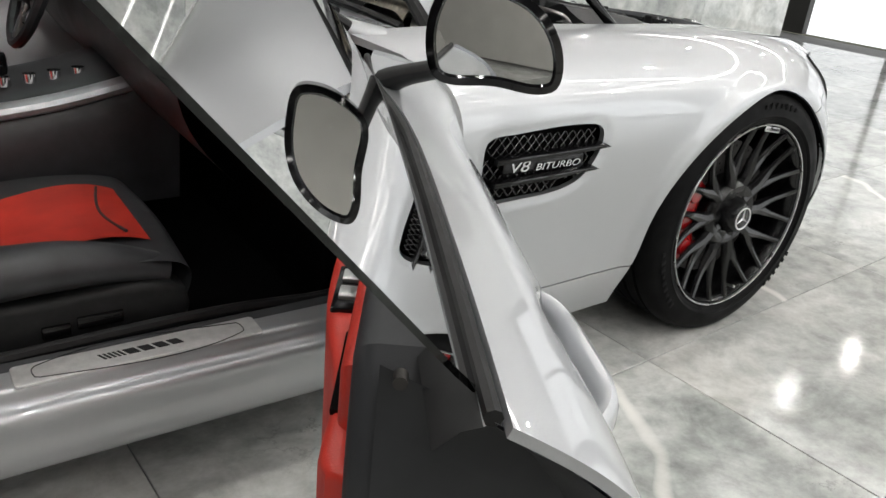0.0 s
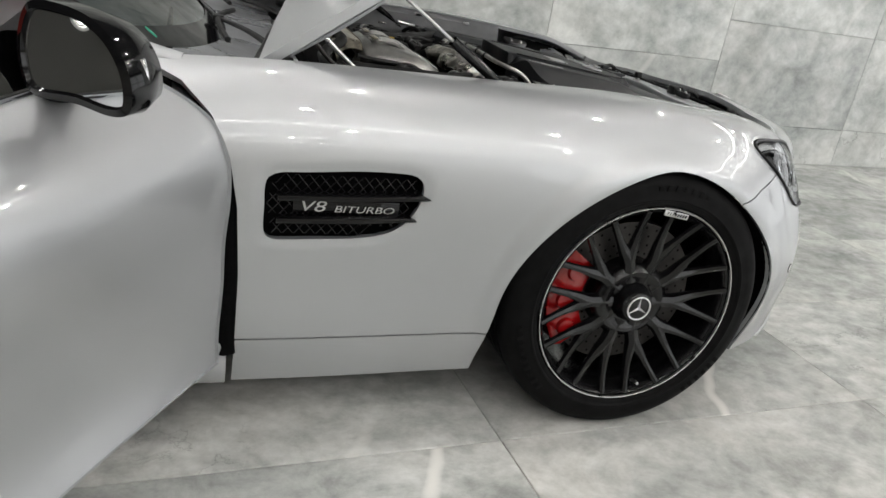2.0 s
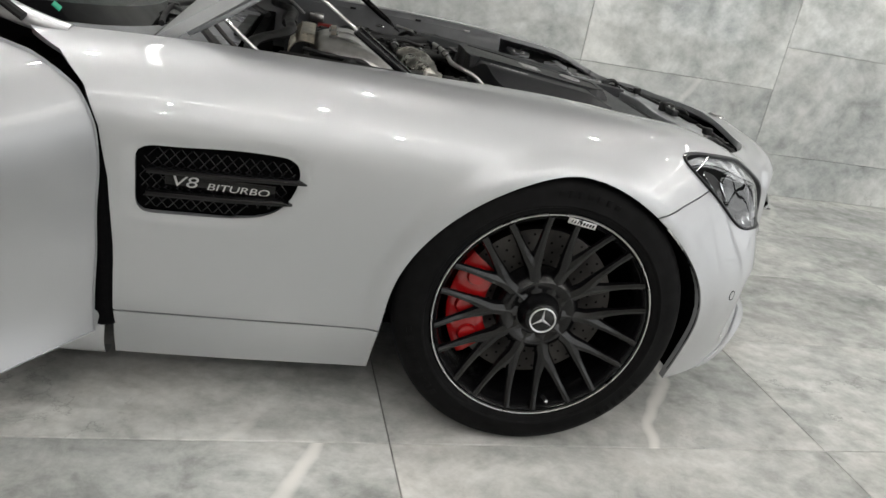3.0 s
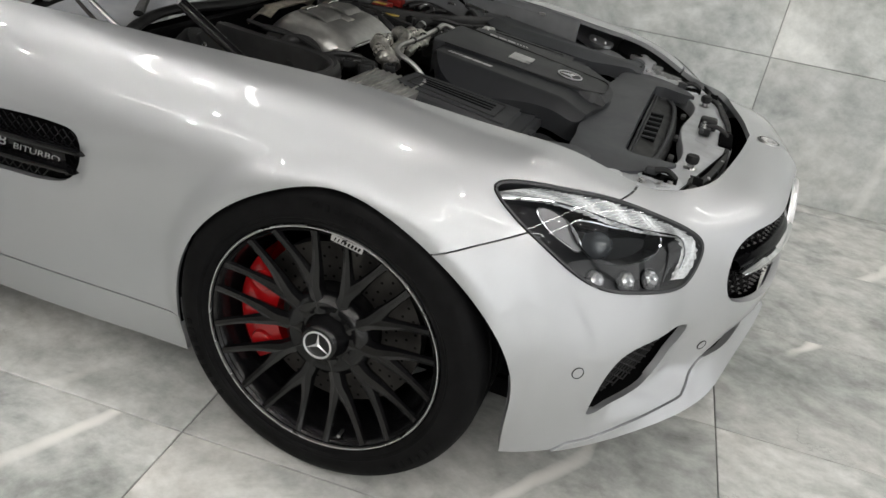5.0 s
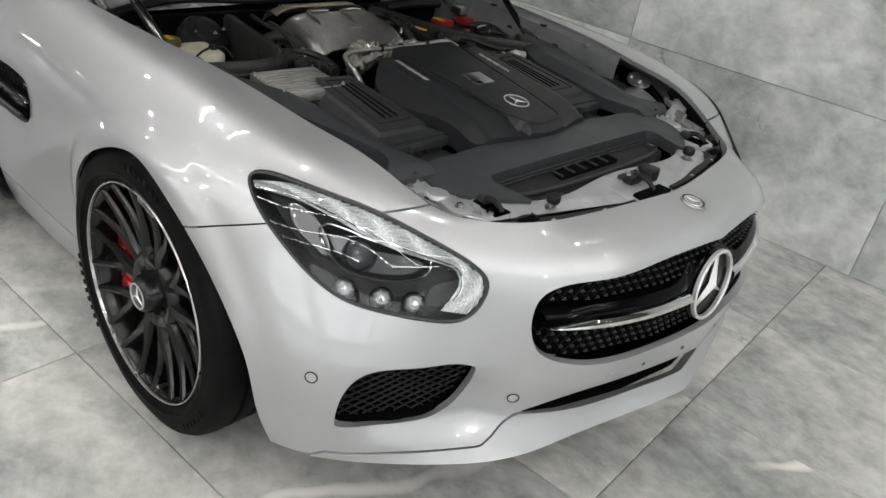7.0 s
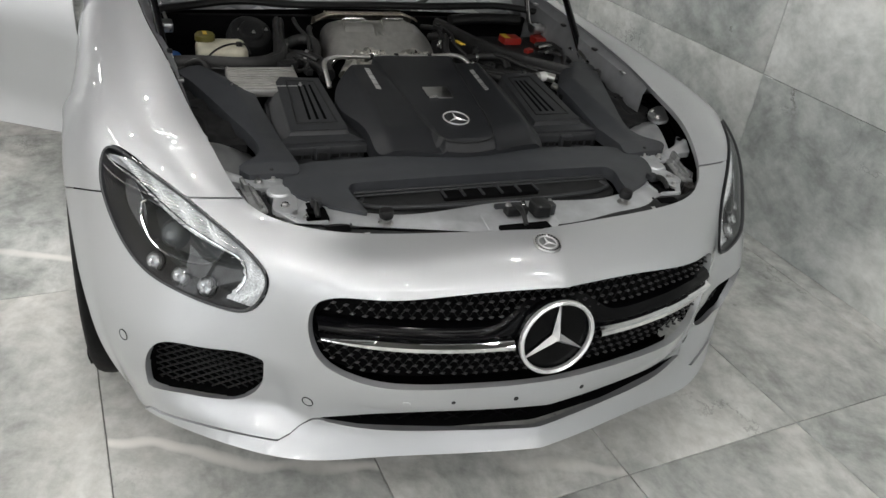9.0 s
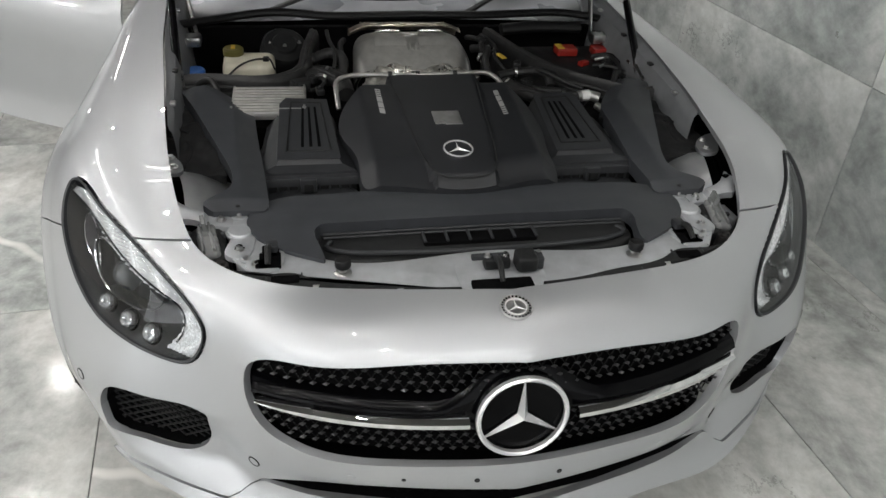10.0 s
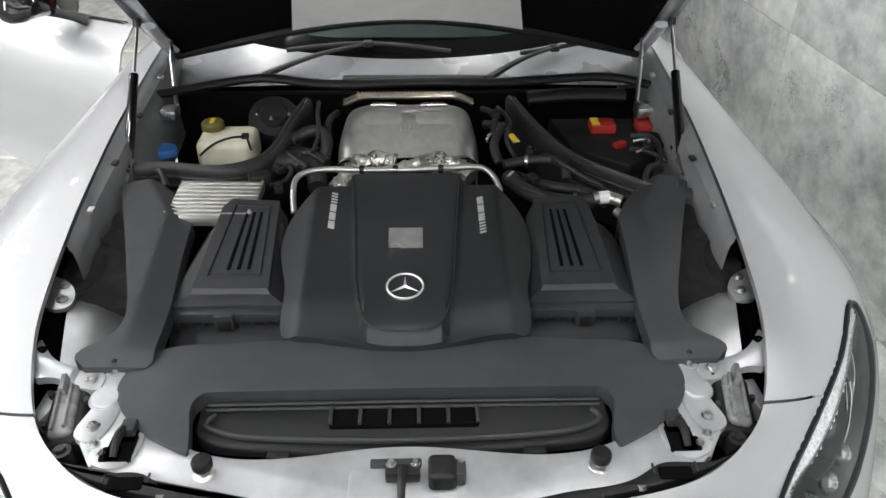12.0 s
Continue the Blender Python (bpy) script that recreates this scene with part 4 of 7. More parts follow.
    for a, b in ((-.218, -.034), (-.148, -.036), (-.087, -.032)):
        m = frame_at(hl_point(a, b, .032), HL_C)
        vf = lathe([(.0005, .010), (.005, .011), (.0080, .003), (.0115, .010), (.0160, .007), (.0180, -.002)], 7, m)
        lamp = piece("led_lamp", flip(vf), CHROME_SOFT, root, "small faceted LED lamp", smooth=False)
        piece("led_socket", flip(lathe([(.0190, -.002), (.0215, -.001), (.0230, -.006)], 18, m)), GLOSS_BLACK, lamp)


CHROME_SOFT = material("facet_silver", (0.78, 0.79, 0.80), 0.16, 0.85)
FACET = worn(material("clear_facets", coat=0.8), (0.74, 0.75, 0.76), 220, 0.30, (0.10, 0.30))
STEEL_DARK = material("smoked_silver", (0.14, 0.14, 0.145), 0.3, 0.85)
SMOKED = material("smoked_bowl", (0.05, 0.052, 0.055), 0.15, 0.6)
GLASSY = material("lamp_glass", (0.05, 0.055, 0.06), 0.03, 0.0, 1.0)
build_headlight(-1)
build_headlight(1)


# ---- grille ----
STUD = material("stud_satin", (0.03, 0.03, 0.031), 0.3, 0, 0.0, 0.5)
LATTICE = material("lattice_black", (0.002, 0.002, 0.0022), 0.5, 0, 0.0, 0.12)


def nose_x(y, z):
    """The front surface's x at a width and height."""
    zs = [.262, .318, .380, .450, .552, .651, .700]
    ys = [0, .185, .37, .44, .54]
    xs = [np.interp(abs(y), ys, r) for r in ([.872, .845, .798, .772, .73], [.842, .820, .773, .745, .70], [.868, .848, .793, .755, .69], [.877, .860, .806, .765, .675],
                                             [.870, .855, .805, .765, .66], [.843, .828, .786, .745, .655], [.776, .765, .735, .70, .62])]
    return float(np.interp(z, zs, xs))


def build_grille():
    back = clip(SHELL, lambda v: np.where(v[:, 0] > .5, grille_in(v[:, 1:3]) + .01, -1))
    b = np.array(back[0])
    b[:, 0] -= .055
    root = piece("radiator_grille", (b, back[1]), CARPET_AND_SHADE, FRONT["bumper"], "black diamond-pattern radiator grille")
    fit = np.polyfit(np.array([0, .185, .30, .37, .44]) ** 2, [nose_x(q, .54) for q in (0, .185, .30, .37, .44)], 2)

    def bow(y):
        return float(np.polyval(fit, y * y))

    def bar_z(y):
        return .5475 - .004 * abs(y)

    bars, studs = [], []
    for r in range(14):
        z = .452 + r * .0155
        for c in range(-25, 26):
            y = (c + .5 * (r % 2)) * .0215
            if grille_in(np.array([[y, z]]))[0] < .012 or abs(z - bar_z(y) - .016) < .025 and abs(y) < .455:
                continue
            x = nose_x(y, z) - .022
            h, w = .0036, .0070
            k = len(studs)
            studs.append(([(x, y - w, z), (x, y, z - h), (x, y + w, z), (x, y, z + h), (x + .007, y, z + .001)], [(0, 1, 4), (1, 2, 4), (2, 3, 4), (3, 0, 4)]))
            for s in (-1, 1):
                y2, z2 = y + s * .01075, z + .0155
                if grille_in(np.array([[y2, z2]]))[0] > .010:
                    bars.append(tube([(x - .004, y, z), (nose_x(y2, z2) - .026, y2, z2)], .0014, 4, caps=False))
    tagged(piece("lattice", join(*bars), LATTICE, root), kind="stuff")
    tagged(piece("lattice_studs", join(*studs), STUD, root, smooth=False), kind="stuff")
    # gloss crossbar that swells round the emblem
    ys = np.linspace(-.458, .458, 81)
    rows = []
    for s, dx in ((0, -.03), (0, -.004), (.25, .006), (.5, .010), (.75, .006), (1, -.004), (1, -.03)):
        row = []
        for y in ys:
            swell = math.exp(-(y / .100) ** 4)
            lo, hi = bar_z(y) - .004 - .060 * swell, bar_z(y) + .030 + .048 * swell - .010 * max(0, (abs(y) - .36) / .1)
            z = lo + (hi - lo) * s
            row.append((min(bow(y), nose_x(y, z) + .012) + dx - .020 - .014 * math.exp(-(y / .12) ** 4), y, z))
        rows.append(row)
    piece("crossbar", strip(rows), PIANO, root, "gloss black grille crossbar")
    for s in (-1, 1):
        yy = np.linspace(.098, .456, 40) * s
        rows = []
        for q, dx in ((-.010, -.014), (-.010, -.003), (-.004, .005), (.004, .004), (.010, -.004), (.010, -.014)):
            rows.append([(bow(y) + dx - .002, y, bar_z(y) - .006 + q * (1 - .50 * max(0, (abs(y) - .36) / .06))) for y in yy])
        vf = strip(rows)
        if s < 0:
            vf = vf[0], [tuple(reversed(f)) for f in vf[1]]
        piece("chrome_bar", vf, CHROME, root, "slim chrome grille bar")
    m = frame_at((.858, -.004, .546), (1, 0, .12))
    # turn the emblem so that one point looks up
    up = (m.to_3x3() @ Vector((0, 1, 0)))
    m = m @ pose(0, 0, 0, 0, 0, math.degrees(math.atan2(m.to_3x3().col[0].z, up.z)) * -1)
    piece("emblem_dish", lathe([(.0005, -.004), (.074, -.004), (.081, -.012), (.081, -.03)], 48, m), PIANO, root)
    piece("grille_emblem", star_badge(m, .083, .10, .008), EMBLEM, root, "large chrome three-pointed grille emblem")
    return root


build_grille()


def open_mesh(poly, to3d, step, depth, mat, parent, name):
    """A diamond lattice cut to an outline."""
    f, bars = inside(poly), []
    p = np.array(poly)
    lo, hi = p.min(0), p.max(0)
    span = (hi - lo).sum()
    for s in (1, -1):
        for k in np.arange(-span, span * 2, step):
            run = []
            for t in np.linspace(0, 1, 60):
                z = lo[1] + (hi[1] - lo[1]) * t
                a = lo[0] + k + s * 1.6 * (z - lo[1])
                if f(np.array([[a, z]]))[0] > .002:
                    run.append((a, z))
            if len(run) > 2:
                bars.append(tube([to3d(*run[0], depth), to3d(*run[len(run) // 2], depth), to3d(*run[-1], depth)], .002, 5, caps=False, samples=8))
    return tagged(piece(name, join(*bars), mat, parent), kind="stuff")


def duct_walls(poly, to3d, parent):
    """The dark walls and back of an air duct behind an opening."""
    ring = closed(poly)
    rows = [[to3d(a, b, d) for a, b in ring] for d in (.014, .05, .11)]
    mid = np.mean(np.array(rows[-1]), axis=0)
    rows.append([tuple(np.array(p) * .05 + mid * .95) for p in rows[-1]])
    piece("duct_wall", strip(rows), CARPET_AND_SHADE, parent)


def build_fogs():
    src = clip(SHELL, lambda v: np.where((v[:, 0] > .4) & (v[:, 1] < 0), fog_in(fog_plane(v)) + .012, -1))
    v = np.array(src[0])
    pa = fog_plane(v)
    for s in (-1, 1):
        flip = (lambda vf: vf) if s < 0 else mirrored
        w = v.copy()
        w[:, 0] -= .075 * .8
        w[:, 1] += .075 * .6
        root = piece("bumper_air_intake", flip((w, src[1])), CARPET_AND_SHADE, FRONT["bumper"], "black mesh corner air intake")

        def to3d(a, z, d):
            d2 = ((pa - (a, z)) ** 2).sum(1)
            k = np.argsort(d2)[:6]
            q = 1 / (d2[k] + 1e-7)
            x, y = (q * v[k][:, 0]).sum() / q.sum() - d * .8, (q * v[k][:, 1]).sum() / q.sum() + d * .6
            return (x, y if s < 0 else -y, z)
        duct_walls(FOG, to3d, root)
        open_mesh(FOG, to3d, .030, .035, SEAL, root, "intake_mesh")


build_fogs()


def build_lower_intake():
    src = clip(SHELL, lambda v: np.where(v[:, 0] > .4, intake_in(v[:, 1:3]) + .014, -1))
    w = np.array(src[0])
    w[:, 0] -= .06
    root = piece("lower_air_intake", (w, src[1]), CARPET_AND_SHADE, FRONT["bumper"], "black mesh lower air intake")
    duct_walls(INTAKE, lambda y, z, d: (nose_x(y, z) - d, y, z), root)
    open_mesh(INTAKE, lambda y, z, d: (nose_x(y, z) - d, y, z), .05, .03, CARPET_AND_SHADE, root, "intake_mesh")


build_lower_intake()


def surface_mark(name, at, r, mat, label, ring=True):
    """A small round insert lying on the front body."""
    v = np.asarray(SHELL[0])
    k = ((v - np.array(at)) ** 2).sum(1).argmin()
    n = SHELL_N[k]
    if n[0] < 0:
        n = -n
    m = frame_at(v[k], n)
    ob = piece(name, lathe([(.0005, .0010), (r * .80, .0010), (r * .86, .0004), (r * .9, -.001)], 24, m), mat, FRONT["bumper"], label)
    if ring:
        piece("mark_ring", lathe([(r * .86, .0002), (r * .88, .0012), (r * 1.0, .0012), (r * 1.03, -.0005)], 24, m), SEAL, ob, "thin black gasket")


SHELL_N = normals(SHELL)
for s in (-1, 1):
    surface_mark("parking_sensor", (.498, s * .803, .410), .0125, PAINT, "round body-colour parking sensor")
    surface_mark("parking_sensor", (.706, s * .457, .358), .0125, PAINT, "round body-colour parking sensor")
    surface_mark("tow_cover", (.80, s * .285, .412), .010, PAINT, "small round cover in the bumper", False)
    surface_mark("bumper_plug", (.86, s * .07, .412), .006, PLASTIC, "small black bumper plug", False)
surface_mark("bumper_plug", (.835, -.20, .412), .005, PLASTIC, "small black bumper plug", False)


def nose_badge():
    v = np.asarray(SHELL[0])
    k = ((v - np.array((.757, 0, .704))) ** 2).sum(1).argmin()
    n = Vector(SHELL_N[k])
    if n.x < 0:
        n = -n
    q = Matrix.Translation(v[k]) @ Matrix((Vector((0, 1, 0)), n.cross(Vector((0, 1, 0))), n)).transposed().to_4x4()
    root = piece("nose_badge", lathe([(.0005, .002), (.024, .002), (.0275, .0035), (.029, 0)], 36, q), STEEL, FRONT["bumper"], "round silver nose badge")
    piece("badge_emblem", star_badge(q @ pose(0, 0, .002), .020, .13, .0016), EMBLEM, root)
    laurels = [lathe([(.0005, .0015), (.0016, .0012), (.0022, 0)], 6, q @ pose(.0245 * math.cos(a), .0245 * math.sin(a), .002)) for a in np.linspace(0, 2 * math.pi, 25)[:-1]]
    tagged(piece("badge_rim_dots", join(*laurels), GLOSS_BLACK, root), kind="stuff")


nose_badge()

# ---- the open door ----
HINGE = Vector((-.95, -.86, 0))
DOOR_OPEN = 56.0
SWING = Matrix.Translation(HINGE) @ pose(0, 0, 0, 0, 0, DOOR_OPEN) @ Matrix.Translation(-HINGE)
# door skin when shut, from its front edge to its rear edge: (x, half width, z)
DOOR_LINES = [
    [(-.90, .862, .205), (-1.15, .860, .198), (-1.45, .862, .190), (-1.75, .868, .195), (-1.95, .880, .230), (-2.16, .900, .270)],
    [(-.90, .866, .270), (-1.15, .842, .275), (-1.45, .838, .270), (-1.75, .852, .280), (-1.95, .878, .310), (-2.16, .905, .340)],
    [(-.90, .872, .370), (-1.15, .846, .370), (-1.45, .846, .370), (-1.75, .868, .375), (-1.95, .895, .395), (-2.16, .918, .415)],
    [(-.90, .868, .480), (-1.15, .862, .480), (-1.45, .872, .480), (-1.75, .896, .485), (-1.95, .916, .495), (-2.16, .932, .505)],
    [(-.90, .872, .580), (-1.15, .885, .580), (-1.45, .908, .585), (-1.75, .938, .590), (-1.95, .957, .595), (-2.16, .968, .600)],
    [(-.90, .864, .675), (-1.15, .877, .670), (-1.45, .908, .670), (-1.75, .940, .672), (-1.95, .961, .675), (-2.16, .972, .678)],
    [(-.90, .826, .745), (-1.15, .822, .742), (-1.45, .862, .742), (-1.75, .906, .740), (-1.95, .926, .740), (-2.16, .940, .740)],
    [(-.90, .735, .792), (-1.15, .716, .787), (-1.45, .776, .787), (-1.75, .824, .786), (-1.95, .849, .782), (-2.16, .870, .778)],
]

# the frameless side window, shut, row by row upwards
PANE_LINES = [[(-1.05, -.690, .78), (-1.5, -.780, .78), (-2.2, -.862, .78)], [(-1.05, -.600, .92), (-1.5, -.680, .92), (-2.2, -.745, .92)],
              [(-1.05, -.500, 1.08), (-1.5, -.565, 1.08), (-2.2, -.610, 1.08)], [(-1.05, -.410, 1.23), (-1.5, -.450, 1.23), (-2.2, -.485, 1.23)]]


def door_skin():
    v, f = loft([[(x, -w, z) for x, w, z in q] for q in DOOR_LINES], 120, 74)
    # grip hollow behind the handle
    dx, dz = (v[:, 0] + 1.838) / .088, (v[:, 2] - .700 - .07 * (v[:, 0] + 1.838)) / .042
    v[:, 1] += .032 * smooth01(1.25 - np.sqrt(dx * dx + dz * dz))
    sk = clip((v, f), lambda w: np.interp(w[:, 2], [.18, .40, .55, .65, .72, .77, .80], [-.970, -.970, -.976, -.984, -1.000, -1.037, -1.10]) - w[:, 0])
    sk = clip(sk, lambda w: w[:, 0] - np.interp(w[:, 2], [.19, .30, .40, .55, .70, .78], [-1.86, -1.96, -2.02, -2.06, -2.055, -2.03]))
    return sk


def build_door():
    door = piece("door", moved(edged(door_skin(), .007), SWING), PAINT, CAR, "pearl silver right door, standing wide open")
    # inner carcass: black plastic with rounded rear end
    out = ring_spline([(-1.08, .25), (-1.09, .60), (-1.14, .690), (-1.5, .755), (-1.93, .768), (-1.965, .70), (-1.96, .55), (-1.93, .40), (-1.83, .27), (-1.4, .225)], 70, (0, 2, 4, 8))
    m = SWING @ Matrix(((1, 0, 0, 0), (0, 0, 1, 0), (0, 1, 0, 0), (0, 0, 0, 1)))
    vf = slab([(x, z) for x, z in out], -.822, -.772, m, .016, 4)
    piece("door_carcass", (vf[0], [tuple(reversed(f)) for f in vf[1]]), PLASTIC_GREY, door, "charcoal plastic inner door shell")
    red = ring_spline([(-1.10, .55), (-1.12, .67), (-1.6, .735), (-1.905, .735), (-1.915, .62), (-1.875, .46), (-1.5, .44)], 60, (0, 1, 3))
    vf = slab(red, -.815, -.762, m, .012, 3)
    piece("door_trim_panel", (vf[0], [tuple(reversed(f)) for f in vf[1]]), RED_LEATHER, door, "red leather door trim panel")
    # armrest with its switches and pull pocket
    plan = ring_spline([(-1.30, -.776), (-1.30, -.738), (-1.60, -.728), (-1.75, -.735), (-1.90, -.754), (-1.950, -.762), (-1.956, -.778)], 48, (0, 1, 6))
    rest = piece("armrest", slab(plan, .45, .685, SWING, .010, 3), RED_LEATHER, door, "red leather door armrest")
    piece("switch_plate", moved(box((-1.705, -.752, .6865), (.085, .030, .006), bevel=.002), SWING), GLOSS_BLACK, rest, "gloss black switch plate")
    for k in range(2):
        piece("door_switch", moved(box((-1.687 - k * .034, -.752, .691), (.022, .020, .005), bevel=.0015), SWING), STEEL, rest)
    # near-black plate paints the pocket's shaded depth
    piece("pull_pocket", moved(box((-1.835, -.763, .684), (.110, .016, .006), bevel=.002), SWING), CARPET_AND_SHADE, rest, "black pull pocket")
    # rear and lower returns of the skin
    sk = np.asarray(door_skin()[0])
    ends = []
    for z in np.linspace(.235, .775, 30):
        near = sk[np.abs(sk[:, 2] - z) < .012]
        ends.append(near[near[:, 0].argmin()])
    ends = np.array(ends)
    rows = [ends + np.array(o) for o in ((.004, .004, 0), (.014, .020, 0), (.045, .048, 0))]
    last = ends.copy()
    last[:, 0] += .085
    last[:, 1] = -.790
    vf = strip([[tuple(p) for p in r] for r in rows + [last]])
    piece("door_rear_face", moved(vf, SWING), PLASTIC_GREY, door, "charcoal door rear face")
    low = []
    for x in np.linspace(-.995, -1.86, 30):
        near = sk[np.abs(sk[:, 0] - x) < .016]
        low.append(near[near[:, 2].argmin()])
    low = np.array(low)
    rows = [low + np.array(o) for o in ((0, .004, .003), (0, .04, .006))] + [np.stack([low[:, 0], 0 * low[:, 0] - .805, low[:, 2] + .03], 1)]
    piece("door_lower_face", moved(strip([[tuple(p) for p in r] for r in rows]), SWING), PLASTIC, door)
    # latch on the rear face
    piece("latch", moved(tube([(-1.962, -.803, .768), (-1.972, -.803, .768)], .0045, 14), SWING), DISC, door, "silver door latch")
    # cap over the door top between skin and inner shell
    bx = np.linspace(-1.12, -2.020, 26)
    crest = []
    for x in bx:
        near = sk[np.abs(sk[:, 0] - x) < .010]
        crest.append(near[near[:, 2].argmax()])
    by, bz = -np.array(crest)[:, 1], np.array(crest)[:, 2]
    lip = strip([[(x, -y - .0015, z - .0015) for x, y, z in zip(bx, by, bz)], [(x, -y + .004, z + .0015) for x, y, z in zip(bx, by, bz)], [(x, -y + .009, z - .002) for x, y, z in zip(bx, by, bz)]])
    piece("door_top_lip", moved(lip, SWING), PAINT, door)
    belt = [(x, -y + .0045, z + .0035) for x, y, z in zip(bx[::5], by[::5], bz[::5])]
    piece("belt_seal", moved(tube(belt, .0055, 8, samples=30), SWING), SEAL, door, "black rubber window seal")
    cap = strip([[(x, -y + .009, z - .002) for x, y, z in zip(bx, by, bz)], [(x, -y + .02, z - .006) for x, y, z in zip(bx, by, bz)], [(x, -y + .034, z - .02) for x, y, z in zip(bx, by, bz)]])
    piece("door_top_cap", moved(cap, SWING), PLASTIC, door)
    # frameless window
    v, f = loft(PANE_LINES, 40, 30)
    pane = inside(ring_spline([(-1.325, .785), (-1.33, .812), (-1.40, .92), (-1.58, 1.05), (-1.85, 1.16), (-2.06, 1.205), (-2.15, 1.18), (-2.08, .98), (-1.995, .78)], 80, (0, 1, 6, 8)))
    g = clip((v, f), lambda w: pane(w[:, [0, 2]]))
    ob = piece("door_window", moved(join(edged(g, .004), shifted(g, -.004)), SWING), WINDOW, door, "clear frameless door window")
    ob.visible_shadow = False
    # pull handle
    hp = [(-1.738, -.904, .712), (-1.756, -.924, .710), (-1.798, -.938, .706), (-1.845, -.947, .701), (-1.892, -.948, .696), (-1.918, -.928, .693)]
    piece("door_handle", moved(tube(hp, [.005, .0065, .008, .009, .0095, .007], 12, samples=30, flat=2.2), SWING), PAINT, door, "body-colour pull handle")
    # mirror
    c, ux, n = Vector((-1.166, -1.228, .874)), Vector((.83, -.56, -.02)).normalized(), Vector((-.56, -.83, .02)).normalized()
    uz = n.cross(ux)
    if uz.z < 0:
        uz = -uz
    mm = Matrix.Translation(c) @ Matrix((ux, uz, n)).transposed().to_4x4()
    rim = np.array([.85, .86]) * ring_spline([(-.088, -.060), (0, -.067), (.075, -.071), (.096, -.062), (.102, -.034), (.088, .012), (.054, .050), (.010, .069), (-.045, .074), (-.082, .066), (-.097, .040), (-.099, -.035)], 72)
    back = [(p * .80 + np.array([.004, .0])) for p in rim]
    tip = [(p * .38 + np.array([.010, -.004])) for p in rim]
    rings = [(offset_ring(rim, .014), -.004), (offset_ring(rim, .010), .005), (rim, .0), (rim, -.035), (np.array(back), -.080), (np.array(tip), -.108)]
    verts, faces, k = [], [], len(rim)
    for r, z in rings:
        verts += [(x, y, z) for x, y in r]
    for q in range(len(rings) - 1):
        faces += [(q * k + i, q * k + (i + 1) % k, (q + 1) * k + (i + 1) % k, (q + 1) * k + i) for i in range(k)]
    faces.append(tuple(range((len(rings) - 1) * k, len(rings) * k)))
    piece("wing_mirror", moved((verts, [tuple(reversed(f)) for f in faces]), mm), GLOSS_BLACK, door, "gloss black door mirror")
    inner = offset_ring(rim, .013)
    piece("mirror_glass", moved(([(x, y, -.001) for x, y in inner], [tuple(range(k))]), mm), MIRROR, door, "mirror glass in a black frame", smooth=False)
    piece("mirror_indicator", moved(tube([(.074, .012, -.034), (.080, -.018, -.036), (.073, -.046, -.036)], .004, 8), mm), CHROME_SOFT, door)
    piece("mirror_arm", tube([(-1.212, -1.055, .786), (-1.203, -1.085, .800), (-1.190, -1.125, .815), (-1.175, -1.170, .832)], [.030, .024, .022, .026], 12, flat=.6), PLASTIC, door, "black mirror foot")
    # near-black tube standing in for the shade in the gap between door and wing
    piece("hinge_gap_dark", tube([(-.945, -.838, .215), (-.945, -.850, .45), (-.955, -.845, .62), (-1.00, -.80, .73), (-1.06, -.765, .765)], [.033, .033, .030, .020, .008], 10), CARPET_AND_SHADE, CAR, "near-black filler for the shaded hinge gap")
    return door


build_door()


def left_door():
    v, f = door_skin()
    sk = (np.asarray(v) * np.array([1, -1, 1]), [tuple(reversed(q)) for q in f])
    d = piece("door", edged(sk, .02), PAINT, CAR, "pearl silver left door, shut")
    vv, ff = loft([[(x, -y, z) for x, y, z in q] for q in PANE_LINES], 40, 30)
    pane = inside(ring_spline([(-1.13, .785), (-1.14, .815), (-1.35, .94), (-1.6, 1.075), (-1.85, 1.17), (-2.06, 1.205), (-2.15, 1.18), (-2.08, .98), (-1.995, .78)], 80, (0, 1, 6, 8)))
    ob = piece("door_window", clip((vv, [tuple(reversed(q)) for q in ff]), lambda w: pane(w[:, [0, 2]])), TINTED, d)
    ob.visible_shadow = False
    piece("door_handle", mirrored(tube([(-1.765, -.905, .722), (-1.79, -.936, .722), (-1.85, -.952, .714), (-1.91, -.950, .704), (-1.945, -.915, .698)], .014, 12, flat=1.45)), PAINT, d)


left_door()


